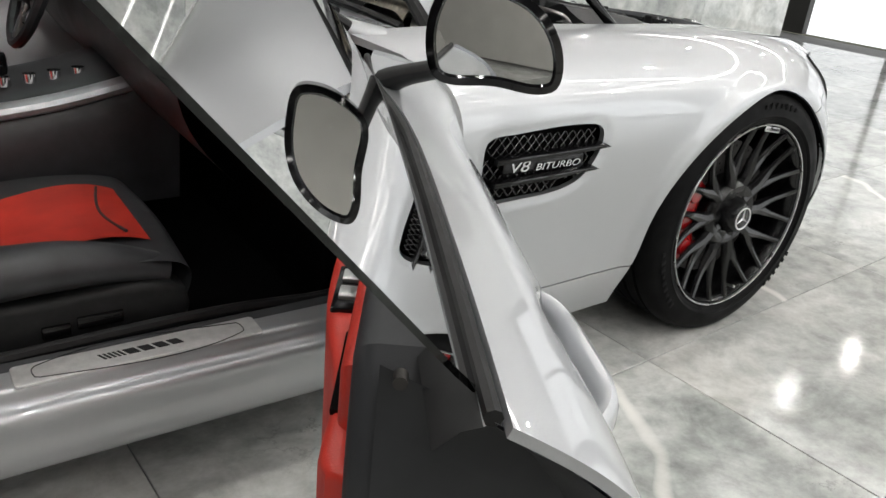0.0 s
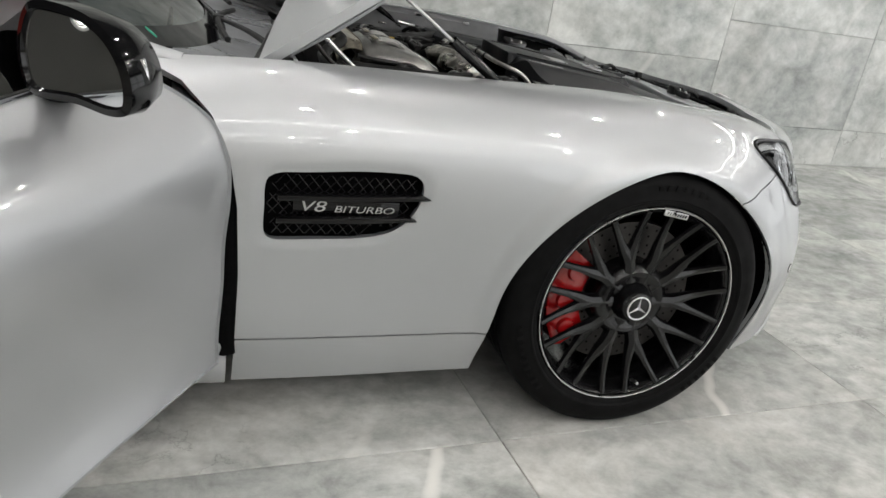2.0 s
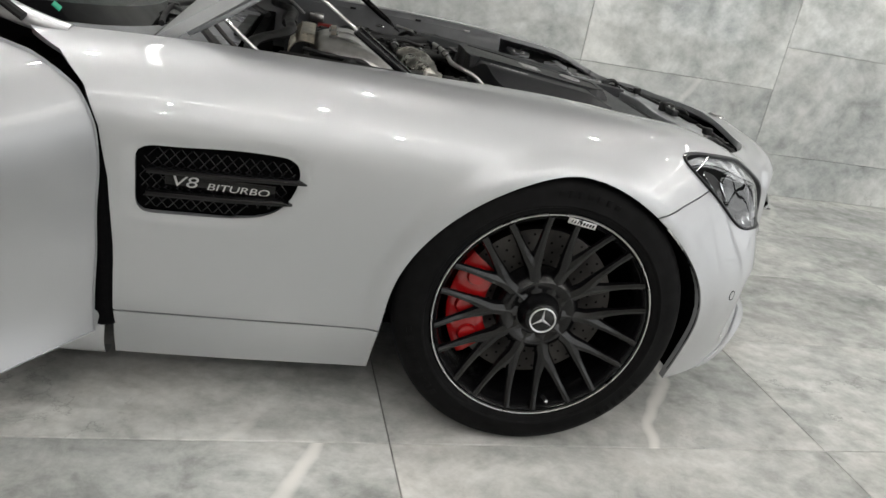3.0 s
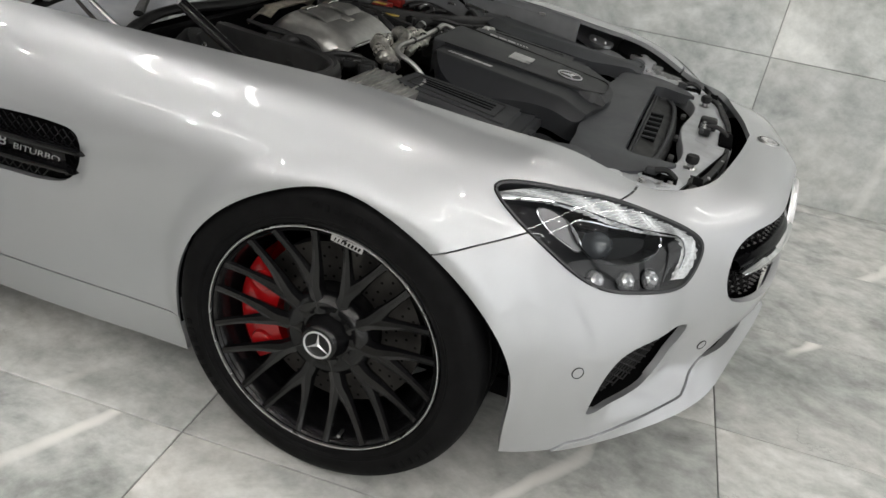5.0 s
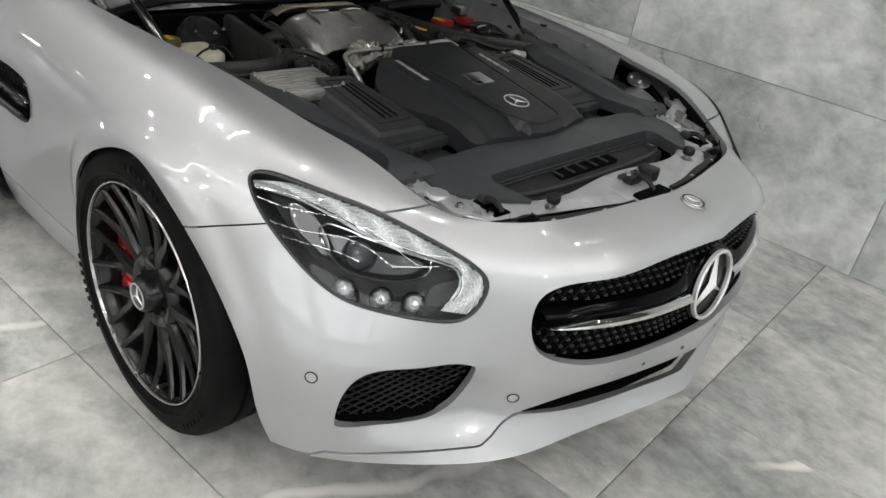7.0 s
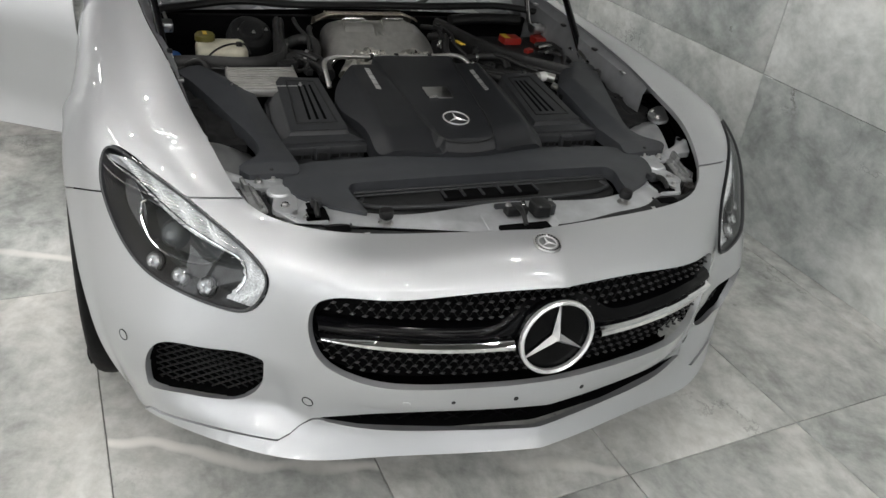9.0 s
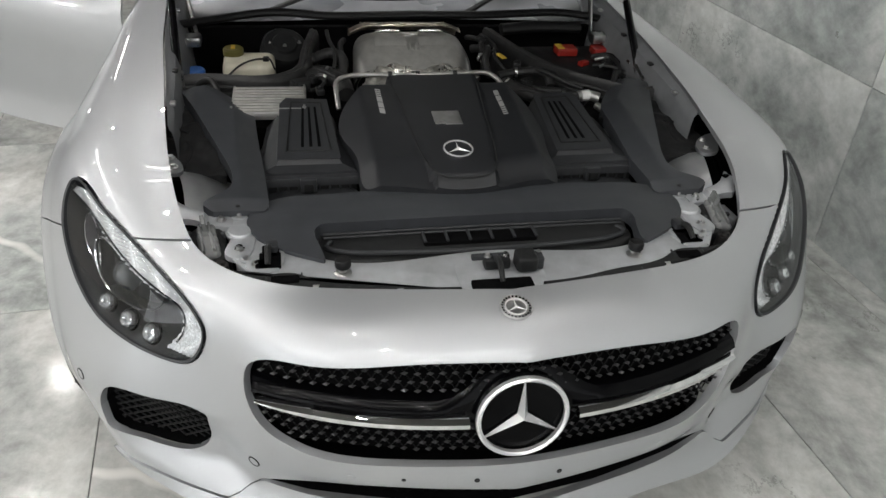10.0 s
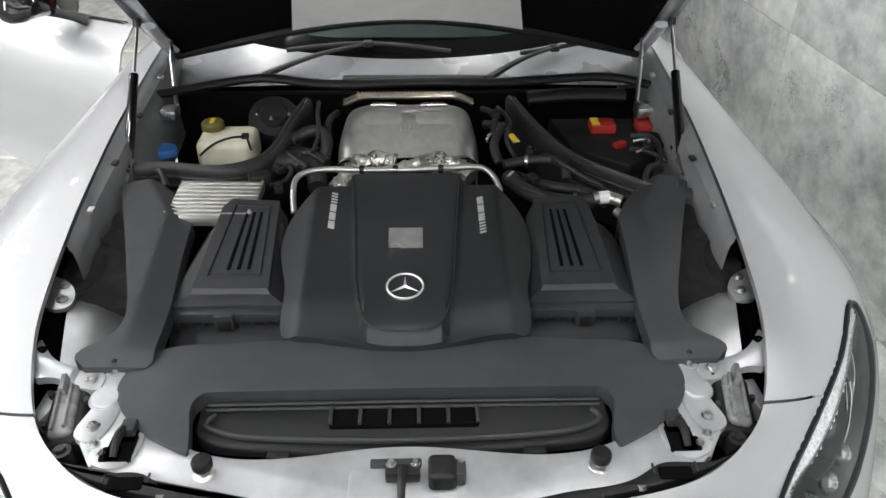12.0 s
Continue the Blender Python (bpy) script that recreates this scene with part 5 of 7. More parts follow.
# ---- windscreen, roof and rear body ----
def build_greenhouse():
    ws = loft([[(-1.160, -.700, .800), (-.99, -.40, .762), (-.930, 0, .748), (-.99, .40, .762), (-1.160, .700, .800)],
               [(-1.46, -.625, 1.010), (-1.34, -.35, 1.000), (-1.30, 0, .998), (-1.34, .35, 1.000), (-1.46, .625, 1.010)],
               [(-1.80, -.520, 1.195), (-1.74, -.30, 1.225), (-1.72, 0, 1.235), (-1.74, .30, 1.225), (-1.80, .520, 1.195)]], 50, 40)
    ob = piece("windscreen", ws, WINDSCREEN, CAR, "clear laminated windscreen")
    ob.visible_shadow = False
    frit = clip(shifted(ws, .002), lambda w: .790 + .045 * (np.abs(w[:, 1]) / .7) ** 2 - w[:, 2])
    piece("windscreen_border", frit, GLOSS_BLACK, CAR, "black printed windscreen border")
    for s in (-1, 1):
        piece("windscreen_pillar", tube([(-1.04, s * .742, .790), (-1.16, s * .725, .815), (-1.46, s * .652, 1.020), (-1.80, s * .548, 1.200), (-2.05, s * .52, 1.245)],
                                        [.020, .034, .032, .032, .03], 12, flat=.8, samples=40), PAINT, CAR, "pearl silver windscreen pillar")
        piece("pillar_seal", tube([(-1.12, s * .762, .810), (-1.46, s * .682, 1.012), (-1.80, s * .580, 1.185), (-2.05, s * .555, 1.225)], .010, 8, samples=30), SEAL, CAR)
    xs = [-1.72, -2.05, -2.4, -2.62]
    roof = loft([[(x + (-.08 if x > -1.8 else 0), -w, z - .04) for x, w, z in zip(xs, (.53, .54, .53, .51), (1.235, 1.285, 1.265, 1.21))],
                 [(x, -.28, z - .008) for x, z in zip(xs, (1.235, 1.285, 1.265, 1.21))],
                 [(x, .28, z - .008) for x, z in zip(xs, (1.235, 1.285, 1.265, 1.21))],
                 [(x + (-.08 if x > -1.8 else 0), w, z - .04) for x, w, z in zip(xs, (.53, .54, .53, .51), (1.235, 1.285, 1.265, 1.21))]], 30, 30)
    piece("roof", roof, PAINT, CAR, "pearl silver roof panel")
    piece("headliner", shifted(roof, -.02), CARPET_AND_SHADE, CAR, "black cloth headliner")
    rw = loft([[(-2.62, -.51, 1.17), (-2.62, 0, 1.21), (-2.62, .51, 1.17)], [(-2.95, -.50, 1.04), (-2.95, 0, 1.085), (-2.95, .50, 1.04)], [(-3.28, -.47, .90), (-3.28, 0, .93), (-3.28, .47, .90)]], 30, 20)
    ob = piece("rear_window", (rw[0], [tuple(reversed(f)) for f in rw[1]]), TINTED, CAR, "sloping tinted rear window")
    ob.visible_shadow = False
    st = [(-2.05, .94, .78), (-2.35, .958, .82), (-2.63, .968, .86), (-2.95, .955, .88), (-3.30, .90, .88), (-3.50, .74, .87), (-3.60, .38, .87), (-3.62, 0, .87)]
    lines = []
    for k, z in ((.925, .19), (.955, .30), (.985, .45), (1.0, .60), (.985, .70)):
        lines.append([(x, -w * k, z) for x, w, t in st] + [(x, w * k, z) for x, w, t in st[-2::-1]])
    lines.append([(x, -w * .945, t - .03) for x, w, t in st] + [(x, w * .945, t - .03) for x, w, t in st[-2::-1]])
    lines.append([(min(x + .05, -2.05) if abs(w) < .9 else x, -max(w * .945 - .10, 0), t + .01) for x, w, t in st] + [(min(x + .05, -2.05) if abs(w) < .9 else x, max(w * .945 - .10, 0), t + .01) for x, w, t in st[-2::-1]])
    sh = loft(lines, 220, 60)
    sh = clip(sh, lambda v: np.where(np.abs(v[:, 1]) > .6, np.hypot(v[:, 0] + 2.63, v[:, 2] - .345) - .385, 1))
    piece("rear_body", sh, PAINT, CAR, "pearl silver rear quarter panels and tail")
    deck = loft([[(-2.08, -.80, .79), (-2.6, -.80, .86), (-3.0, -.80, .885), (-3.45, -.60, .88)], [(-2.2, -.56, 1.20), (-2.62, -.515, 1.165), (-2.95, -.50, 1.04), (-3.3, -.46, .895)]], 20, 8)
    piece("rear_pillar", deck, PAINT, CAR, "pearl silver rear roof pillar")
    piece("rear_pillar", mirrored(deck), PAINT, CAR, "pearl silver rear roof pillar")
    piece("tail_deck", slab([(-3.25, -.48), (-3.55, -.36), (-3.58, 0), (-3.55, .36), (-3.25, .48)], .86, .89, None, .01), PAINT, CAR)
    for s in (-1, 1):
        piece("tail_light", tube([(-3.47, s * .78, .74), (-3.56, s * .60, .745), (-3.60, s * .42, .745)], .03, 10, flat=.7), RED_CALIPER, CAR, "slim red tail light")
    piece("underbody", box((-1.45, 0, .16), (3.9, 1.20, .05)), CARPET_AND_SHADE, CAR, "black underbody tray")


build_greenhouse()


# ---- cabin ----
def build_cabin():
    # sill with its steps, right side, and a plain one on the left
    prof = [(-.700, .200), (-.730, .262), (-.765, .284), (-.792, .283), (-.822, .283), (-.832, .281), (-.837, .270), (-.841, .259), (-.848, .255), (-.862, .254), (-.868, .247), (-.869, .225), (-.868, .205), (-.872, .180), (-.850, .135), (-.80, .125)]
    pr = np.array(prof)
    dense = spline([(0, *p) for p in pr], 100)[:, 1:]
    xs = [-.94, -1.2, -1.6, -2.0, -2.25]
    rows = [[(x, y, z) for x in xs] for y, z in dense]
    vf = strip(rows)
    piece("door_sill", vf, PAINT, CAR, "pearl silver stepped door sill")
    piece("door_sill", mirrored(vf), PAINT, CAR, "pearl silver stepped door sill")
    plate = piece("sill_plate", moved(slab(rounded(.40, .062, .008), 0, .004, None, .002), Matrix.Translation((-1.505, -.805, .2825))), SILL_STEEL, CAR, "brushed steel sill plate with dark marks")
    piece("plate_groove", moved(join(*[tube([(x, y, .0045) for x, y in closed(rounded(.34, .036, .008))][::2], .0009, 5, samples=90)]), Matrix.Translation((-1.505, -.805, .2825))), PLASTIC, plate)
    x = -1.572
    for k in range(9):
        w = .0035 if k < 5 else .018
        step = .0075 if k < 4 else (.016 if k == 4 else .024)
        piece("plate_mark", box((x, -.805, .2872), (w, .017, .0012), Matrix(((1, -.5, 0, 0), (0, 1, 0, 0), (0, 0, 1, 0), (0, 0, 0, 1))), bevel=0), PLASTIC, plate)
        x += step
    piece("sill_carpet", strip([[(q, y, z) for q in xs] for y, z in ((-.795, .2815), (-.762, .288), (-.730, .270), (-.700, .215), (-.690, .17))]), BLACK_LEATHER, CAR)
    piece("entry_seal", tube([(-.97, -.735, .70), (-.99, -.742, .45), (-1.05, -.748, .31), (-1.25, -.750, .290), (-1.8, -.750, .290), (-2.15, -.752, .32)], .011, 8, samples=40), SEAL, CAR, "black rubber door opening seal")
    piece("cabin_floor", box((-1.6, 0, .19), (1.5, 1.42, .02)), CARPET_AND_SHADE, CAR, "black carpeted cabin floor")
    piece("bulkhead", box((-1.10, 0, .45), (.04, 1.40, .5)), CARPET_AND_SHADE, CAR)
    piece("rear_shelf", box((-2.45, 0, .60), (.30, 1.35, .65)), CARPET_AND_SHADE, CAR)
    dash = loft([[(-1.08, y, .77) for y in np.linspace(-.70, .70, 9)], [(-1.25, y, .82 + .02 * math.cos(y * 4)) for y in np.linspace(-.70, .70, 9)],
                 [(-1.38, y, .79) for y in np.linspace(-.70, .70, 9)], [(-1.40, y, .68) for y in np.linspace(-.70, .70, 9)], [(-1.30, y, .52) for y in np.linspace(-.70, .70, 9)]], 40, 24)
    piece("dashboard", dash, BLACK_LEATHER, CAR, "black leather dashboard")
    con = loft([[(-1.25, -.17, .30), (-1.5, -.18, .30), (-1.8, -.18, .30), (-2.2, -.17, .30)], [(-1.25, -.16, .62), (-1.5, -.165, .555), (-1.8, -.165, .52), (-2.2, -.16, .51)],
                [(-1.25, 0, .66), (-1.5, 0, .59), (-1.8, 0, .55), (-2.2, 0, .54)], [(-1.25, .16, .62), (-1.5, .165, .555), (-1.8, .165, .52), (-2.2, .16, .51)],
                [(-1.25, .17, .30), (-1.5, .18, .30), (-1.8, .18, .30), (-2.2, .17, .30)]], 30, 40)
    c = piece("centre_console", con, BLACK_LEATHER, CAR, "black centre console with silver trim")
    piece("console_trim", tube([(-1.30, -.168, .600), (-1.45, -.174, .562), (-1.62, -.176, .535), (-1.85, -.174, .515)], .026, 10, flat=.7, samples=30), BAYPAINT, c, "brushed silver console edge")
    for k in range(4):
        piece("console_switch", tube([(-1.44 - k * .05, -.09, .588 - k * .006), (-1.44 - k * .05, -.09, .608 - k * .006)], .014, 14), CHROME, c)
    piece("gear_selector", box((-1.60, .0, .60), (.06, .045, .05), bevel=.012), GLOSS_BLACK, c)
    # right seat
    cush = loft([[(-1.44, -.70, .33), (-1.44, -.45, .34), (-1.44, -.22, .33)], [(-1.42, -.70, .40), (-1.41, -.45, .405), (-1.42, -.22, .40)],
                 [(-1.52, -.705, .435), (-1.50, -.45, .425), (-1.52, -.22, .435)], [(-1.75, -.71, .425), (-1.75, -.45, .385), (-1.75, -.22, .425)],
                 [(-2.0, -.70, .40), (-2.0, -.45, .36), (-2.0, -.22, .40)]], 30, 40)
    down = Matrix.Translation((.03, 0, -.035))
    cush = moved(cush, down)
    s = piece("seat", cush, BLACK_LEATHER, CAR, "black and red leather bucket seat")
    red = loft([[(-1.425, -.60, .409), (-1.42, -.45, .412), (-1.425, -.31, .409)], [(-1.50, -.605, .440), (-1.50, -.45, .434), (-1.50, -.31, .440)],
                [(-1.75, -.61, .412), (-1.75, -.45, .396), (-1.75, -.31, .412)], [(-1.98, -.60, .385), (-1.98, -.45, .372), (-1.98, -.31, .385)]], 24, 30)
    piece("seat_centre", moved(red, down), RED_LEATHER, s, "red leather seat centre")
    piece("seam", moved(tube([(-1.5, -.58, .442), (-1.52, -.45, .436), (-1.5, -.33, .442)], .003, 6), down), BLACK_LEATHER, s)
    piece("bolster", moved(tube([(-1.46, -.665, .395), (-1.56, -.675, .428), (-1.75, -.680, .440), (-1.98, -.67, .43)], [.035, .052, .058, .05], 14, samples=30, flat=.8), down), BLACK_LEATHER, s, "black leather side bolster")
    side = [(-1.44, .30), (-1.43, .36), (-1.50, .392), (-1.75, .395), (-2.0, .39), (-2.02, .27), (-1.6, .26)]
    vf = slab(ring_spline(side, 40), .66, .725, Matrix(((1, 0, 0, 0), (0, 0, -1, 0), (0, 1, 0, 0), (0, 0, 0, 1))), .015, 3)
    piece("seat_base", moved(vf, Matrix.Translation((.03, 0, -.03))), PLASTIC, s, "black plastic seat base")
    piece("seat_switch", box((-1.555, -.728, .315), (.075, .008, .022), bevel=.003), GLOSS_BLACK, s)
    piece("seat_switch", box((-1.625, -.728, .308), (.045, .008, .022), bevel=.003), GLOSS_BLACK, s)
    for sy in (-.45, .45):
        bk = loft([[(-2.0, sy - .27, .36), (-1.98, sy, .35), (-2.0, sy + .27, .36)], [(-2.06, sy - .27, .65), (-2.10, sy, .62), (-2.06, sy + .27, .65)],
                   [(-2.16, sy - .22, .92), (-2.19, sy, .90), (-2.16, sy + .22, .92)], [(-2.22, sy - .13, 1.10), (-2.22, sy, 1.11), (-2.22, sy + .13, 1.10)]], 24, 30)
        piece("backrest", edged(bk, .08), BLACK_LEATHER if sy > 0 else RED_LEATHER, s, "upright leather seat back")
    cl = [(v[0], v[1] + .92, v[2]) for v in cush[0]]
    far = piece("seat", (cl, cush[1]), BLACK_LEATHER, CAR, "black and red leather bucket seat")
    rc = moved(red, down)
    piece("seat_centre", ([(x, y + .92, z) for x, y, z in rc[0]], rc[1]), RED_LEATHER, far, "red leather seat centre")
    # steering wheel
    m = frame_at((-1.44, .42, .72), (-.92, 0, .38))
    sw = lathe([(.165 + .015 * math.cos(a), .015 * math.sin(a)) for a in np.linspace(0, 2 * math.pi, 9)], 40, m)
    w = piece("steering_wheel", sw, BLACK_LEATHER, CAR, "black leather steering wheel")
    piece("wheel_hub", lathe([(.0005, .02), (.05, .015), (.065, -.01)], 24, m), PLASTIC, w)
    for a in (200, 340, 270):
        piece("wheel_spoke", moved(box((.1 * math.cos(radians(a)), .1 * math.sin(radians(a)), 0), (.12, .035, .014), pose(0, 0, 0, 0, 0, a)), m), STEEL, w)


build_cabin()


# ---- the raised bonnet ----
def build_bonnet():
    hx = [-.93, -.60, -.15, .22, .49, .62, .70]
    side = [(-.865, .702, .806), (-.60, .701, .810), (-.15, .660, .803), (.22, .619, .777), (.48, .560, .720), (.60, .42, .705), (.665, .24, .708)]
    mid = [(-.728, .36, .838), (-.50, .355, .848), (-.15, .34, .845), (.22, .32, .815), (.48, .29, .768), (.61, .22, .738), (.685, .12, .716)]
    cen = [(-.622, 0, .842), (-.42, 0, .856), (-.15, 0, .856), (.22, 0, .830), (.48, 0, .782), (.62, 0, .748), (.70, 0, .716)]
    lines = [[(x, -w, z) for x, w, z in side], [(x, -w, z) for x, w, z in mid], cen, [(x, w, z) for x, w, z in mid], [(x, w, z) for x, w, z in side]]
    top = loft(lines, 90, 70)
    a = Matrix.Translation((-.90, 0, .795)) @ pose(0, 0, 0, 0, -35.0, 0) @ Matrix.Translation((.90, 0, -.795))
    root = piece("bonnet", moved(edged(top, .022), Matrix.Translation((-.018, 0, -.027)) @ a), PAINT, CAR, "pearl silver bonnet standing open on two struts")
    lift = Matrix.Translation((-.018, 0, -.027)) @ a
    inner = shifted((np.asarray(top[0]), top[1]), -.022)
    lin = clip(inner, lambda w: .93 - np.abs(w[:, 1]) / np.interp(w[:, 0], hx, [.72, .70, .66, .62, .55, .42, .3]))
    piece("bonnet_liner", moved((lin[0], [tuple(reversed(f)) for f in lin[1]]), lift), CARPET_AND_SHADE, root, "black insulated bonnet underside")
    sil = clip(shifted((np.asarray(top[0]), top[1]), -.030), lambda w: np.minimum(.350 - np.abs(w[:, 1]) - .16 * (w[:, 0] + .9), np.minimum(w[:, 0] + .93, .62 - w[:, 0])))
    piece("bonnet_frame", moved((sil[0], [tuple(reversed(f)) for f in sil[1]]), lift), PALE_SILVER, root, "pale silver pressed bonnet frame")
    edge = [(-.872, -.685, .792), (-.735, -.36, .814), (-.632, 0, .820), (-.735, .36, .814), (-.872, .685, .792)]
    piece("bonnet_seal", moved(tube(edge, .016, 8, samples=40), lift), SEAL, root, "black rubber bonnet edge seal")
    for s in (-1, 1):
        br = [(-.80, s * .675, .785), (-.70, s * .675, .782), (-.58, s * .668, .785)]
        piece("hinge_plate", moved(tube(br, .020, 8, flat=.5), lift), BAYPAINT, root, "silver bonnet hinge plate")
        piece("hinge_arm", tube([(-.62, s * .625, .740), (-.70, s * .645, .80), (-.78, s * .66, .87)], .0055, 8), STEEL, root, "bright steel hinge arm")
        piece("hinge_arm", tube([(-.66, s * .640, .735), (-.74, s * .655, .80), (-.80, s * .665, .86)], .0045, 8), DISC, root, "dull steel hinge arm")
    for s in (-1, 1):
        lo, hi = Vector((-.27, s * .648, .735)), Vector((-.615, s * .682, .960))
        d = hi - lo
        st = piece("gas_strut", tube([tuple(lo), tuple(lo + d * .62)], .0115, 12), GLOSS_BLACK, CAR, "black gas strut holding up the bonnet")
        piece("strut_rod", tube([tuple(lo + d * .60), tuple(hi)], .0042, 10), STEEL, st, "bright strut rod")
        piece("strut_end", tube([tuple(hi - d * .02), tuple(hi + Vector((0, 0, .012)))], .010, 10), PLASTIC, st)
        piece("strut_end", tube([tuple(lo - d * .03), tuple(lo + d * .03)], .0135, 10), PLASTIC, st)


build_bonnet()

# ---- engine bay ----
def bolt(at, parent, r=.009, mat=None):
    m = Matrix.Translation(at)
    piece("bolt", join(lathe([(.0005, .007), (r * .55, .007), (r * .62, .002), (r, .002), (r * 1.05, 0)], 12, m)), mat or STEEL, parent)


def build_bay_walls():
    edge = [(-1.0, .725, .800), (-.85, .719, .803), (-.60, .700, .802), (-.36, .682, .799), (-.15, .659, .796), (.00, .643, .789), (.13, .629, .779)]
    for s in (-1, 1):
        wide = lambda x: float(np.interp(x, [-.6, -.2, .02, .13], [1.0, .8, .40, .25]))
        rows = [[(x, s * (w - a * wide(x)), z - b) for x, w, z in edge] for a, b in ((0, .0), (.010, .012), (.028, .018), (.040, .040), (.052, .10), (.060, .20))]
        c = [spline(r, 60) for r in rows]
        vf = strip(c)
        if s > 0:
            vf = vf[0], [tuple(reversed(f)) for f in vf[1]]
        wall = piece("inner_wing", vf, INNER_WING, CAR, "silver inner wing flange, toned down for shade")
        for q in (16, 29, 42, 52):
            p = c[2][q]
            piece("clip", box((p[0], p[1], p[2] + .003), (.022, .014, .008), bevel=.003), PLASTIC if q % 4 else STEEL, wall)
    # plain near-black sheet stands in for the shade below the engine
    piece("bay_floor", box((-.10, 0, .50), (1.25, 1.22, .02)), CARPET_AND_SHADE, CAR, "near-black sheet for the deep shade low in the engine bay")
    piece("firewall", box((-.74, 0, .60), (.03, 1.38, .25)), CARPET_AND_SHADE, CAR, "black engine bay bulkhead")


# silver paint with the shade under the wing edge put into its colour
INNER_WING = worn(material("inner_wing_shaded_silver"), (0.15, 0.154, 0.162), 15, 0.15, (0.35, 0.5))
build_bay_walls()


def build_support():
    """The painted radiator support behind the nose, with buffers, bolts, catches and the bonnet latch."""
    out = [(.335, -.500), (.36, -.455), (.40, -.44), (.55, -.30), (.545, 0), (.55, .30), (.40, .44), (.36, .455), (.335, .500), (.395, .505), (.455, .487), (.53, .480), (.59, .440), (.645, .28), (.672, .13), (.68, 0),
           (.672, -.13), (.645, -.28), (.59, -.440), (.53, -.480), (.455, -.487), (.395, -.505)]

    def top(x, y):
        return .684 - .10 * max(0, x - .58) + .02 * max(0, .45 - x)
    root = piece("radiator_support", slab(ring_spline(out, 110), .645, .672, None, .006, 2, lambda x, y: top(x, y) - .672), BAYPAINT, CAR, "silver painted radiator support panel")
    # raised middle plate under the latch
    piece("latch_plate", slab(rounded(.078, .17, .016, 5, .624, .006), .676, .6845, None, .003, 2, lambda x, y: -.10 * max(0, x - .58)), BAYPAINT, root)
    for s in (-1, 1):
        flip = (lambda vf: vf) if s < 0 else mirrored
        # pressed beads and stepped edges of the corner panel
        for a, b in (((.402, -.452), (.470, -.462)), ((.520, -.488), (.575, -.452)), ((.455, -.448), (.500, -.386))):
            mid = ((a[0] + b[0]) / 2, (a[1] + b[1]) / 2)
            piece("pressed_bead", flip(tube([(x, y, top(x, y) - .001) for x, y in (a, mid, b)], .0042, 8, flat=.6)), BAYPAINT, root)
        piece("corner_plate", flip(slab(ring_spline([(.352, -.458), (.352, -.500), (.405, -.500), (.460, -.492), (.520, -.497), (.532, -.470), (.480, -.446), (.405, -.446)], 48), .676, .6875, None, .003)), BAYPAINT, root)
        piece("plug", flip(lathe([(.0005, .0045), (.015, .0055), (.0225, .0045), (.0245, .001), (.027, .0012), (.029, -.002)], 28, Matrix.Translation((.437, -.474, .687)))), BAYPAINT, root, "round pressed metal plug")
        for x, y, r in ((.377, .478, .0105), (.500, .474, .0105), (.536, .462, .007), (.5045, .4175, .0085), (.5565, .4440, .0085)):
            m = Matrix.Translation((x, s * y, top(x, y) + .002))
            w = piece("washer", lathe([(r * 1.05, .0022), (r * 1.55, .0018), (r * 1.62, -.003)], 20, m), BAYPAINT, root)
            piece("bolt", lathe([(.0005, .0085), (r * .62, .0085), (r * .72, .0065), (r * .72, .003), (r, .0022), (r * 1.05, 0)], 6, m), STEEL, w)
        # rubber buffer on its threaded foot
        b = Matrix.Translation((.589, s * .287, top(.589, 0) - .002))
        bf = piece("rubber_buffer", lathe([(.009, .010), (.013, .012), (.0150, .016), (.0152, .026), (.013, .030), (.0005, .031)], 20, b), SEAL, root, "black rubber bonnet buffer")
        piece("buffer_foot", lathe([(.0075, .012), (.0085, .004), (.013, .003), (.0165, 0)], 16, b), STEEL, bf)
        # bonnet catch: pale plate, cross-shaped opening drawn in near-black for its shaded depth, hook
        c = piece("side_catch", flip(slab(ring_spline([(.486, -.412), (.500, -.398), (.545, -.392), (.578, -.410), (.580, -.440), (.560, -.462), (.522, -.452), (.492, -.434)], 40), .680, .6875, None, .002)), BAYPAINT, root, "bonnet side catch with black opening")
        for x, y, wx, wy in ((.515, .417, .040, .032), (.545, .418, .050, .040), (.556, .430, .028, .030)):
            piece("catch_opening", flip(slab(rounded(wx, wy, .004, 3, x, -y), .684, .6895, None, .001)), CARPET_AND_SHADE, c)
        piece("catch_hook", flip(tube([(.520, -.420, .700), (.540, -.421, .706), (.566, -.422, .694)], [.008, .0065, .0055], 8)), PLASTIC, c)
        piece("catch_body", flip(box((.512, -.414, .697), (.026, .022, .016), bevel=.004)), PLASTIC_GREY, c)
        # lamp housing seen through the corner: dark box with a ribbed smoky lid
        hm = Matrix.Translation((.458, s * .532, .664)) @ pose(0, 0, 0, s * -10, 5, s * -10)
        h = piece("lamp_housing", moved(slab(rounded(.128, .062, .016), -.03, .014, None, .010, 3), hm), PLASTIC, CAR, "black headlamp housing with smoky ribbed lid")
        piece("housing_lid", moved(slab(rounded(.102, .038, .010), .012, .0235, None, .006, 3), hm), SMOKY, h, "smoky grey plastic lid")
        for k in range(2):
            piece("lid_rib", moved(box((-.004, -.010 + .019 * k, .026), (.088, .005, .009), bevel=.002), hm), SMOKY, h)
        piece("lid_fin", moved(slab([(-.060, -.004), (-.030, -.004), (-.026, .004), (-.060, .004)], .02, .042, None, .002), hm), SMOKY, h)
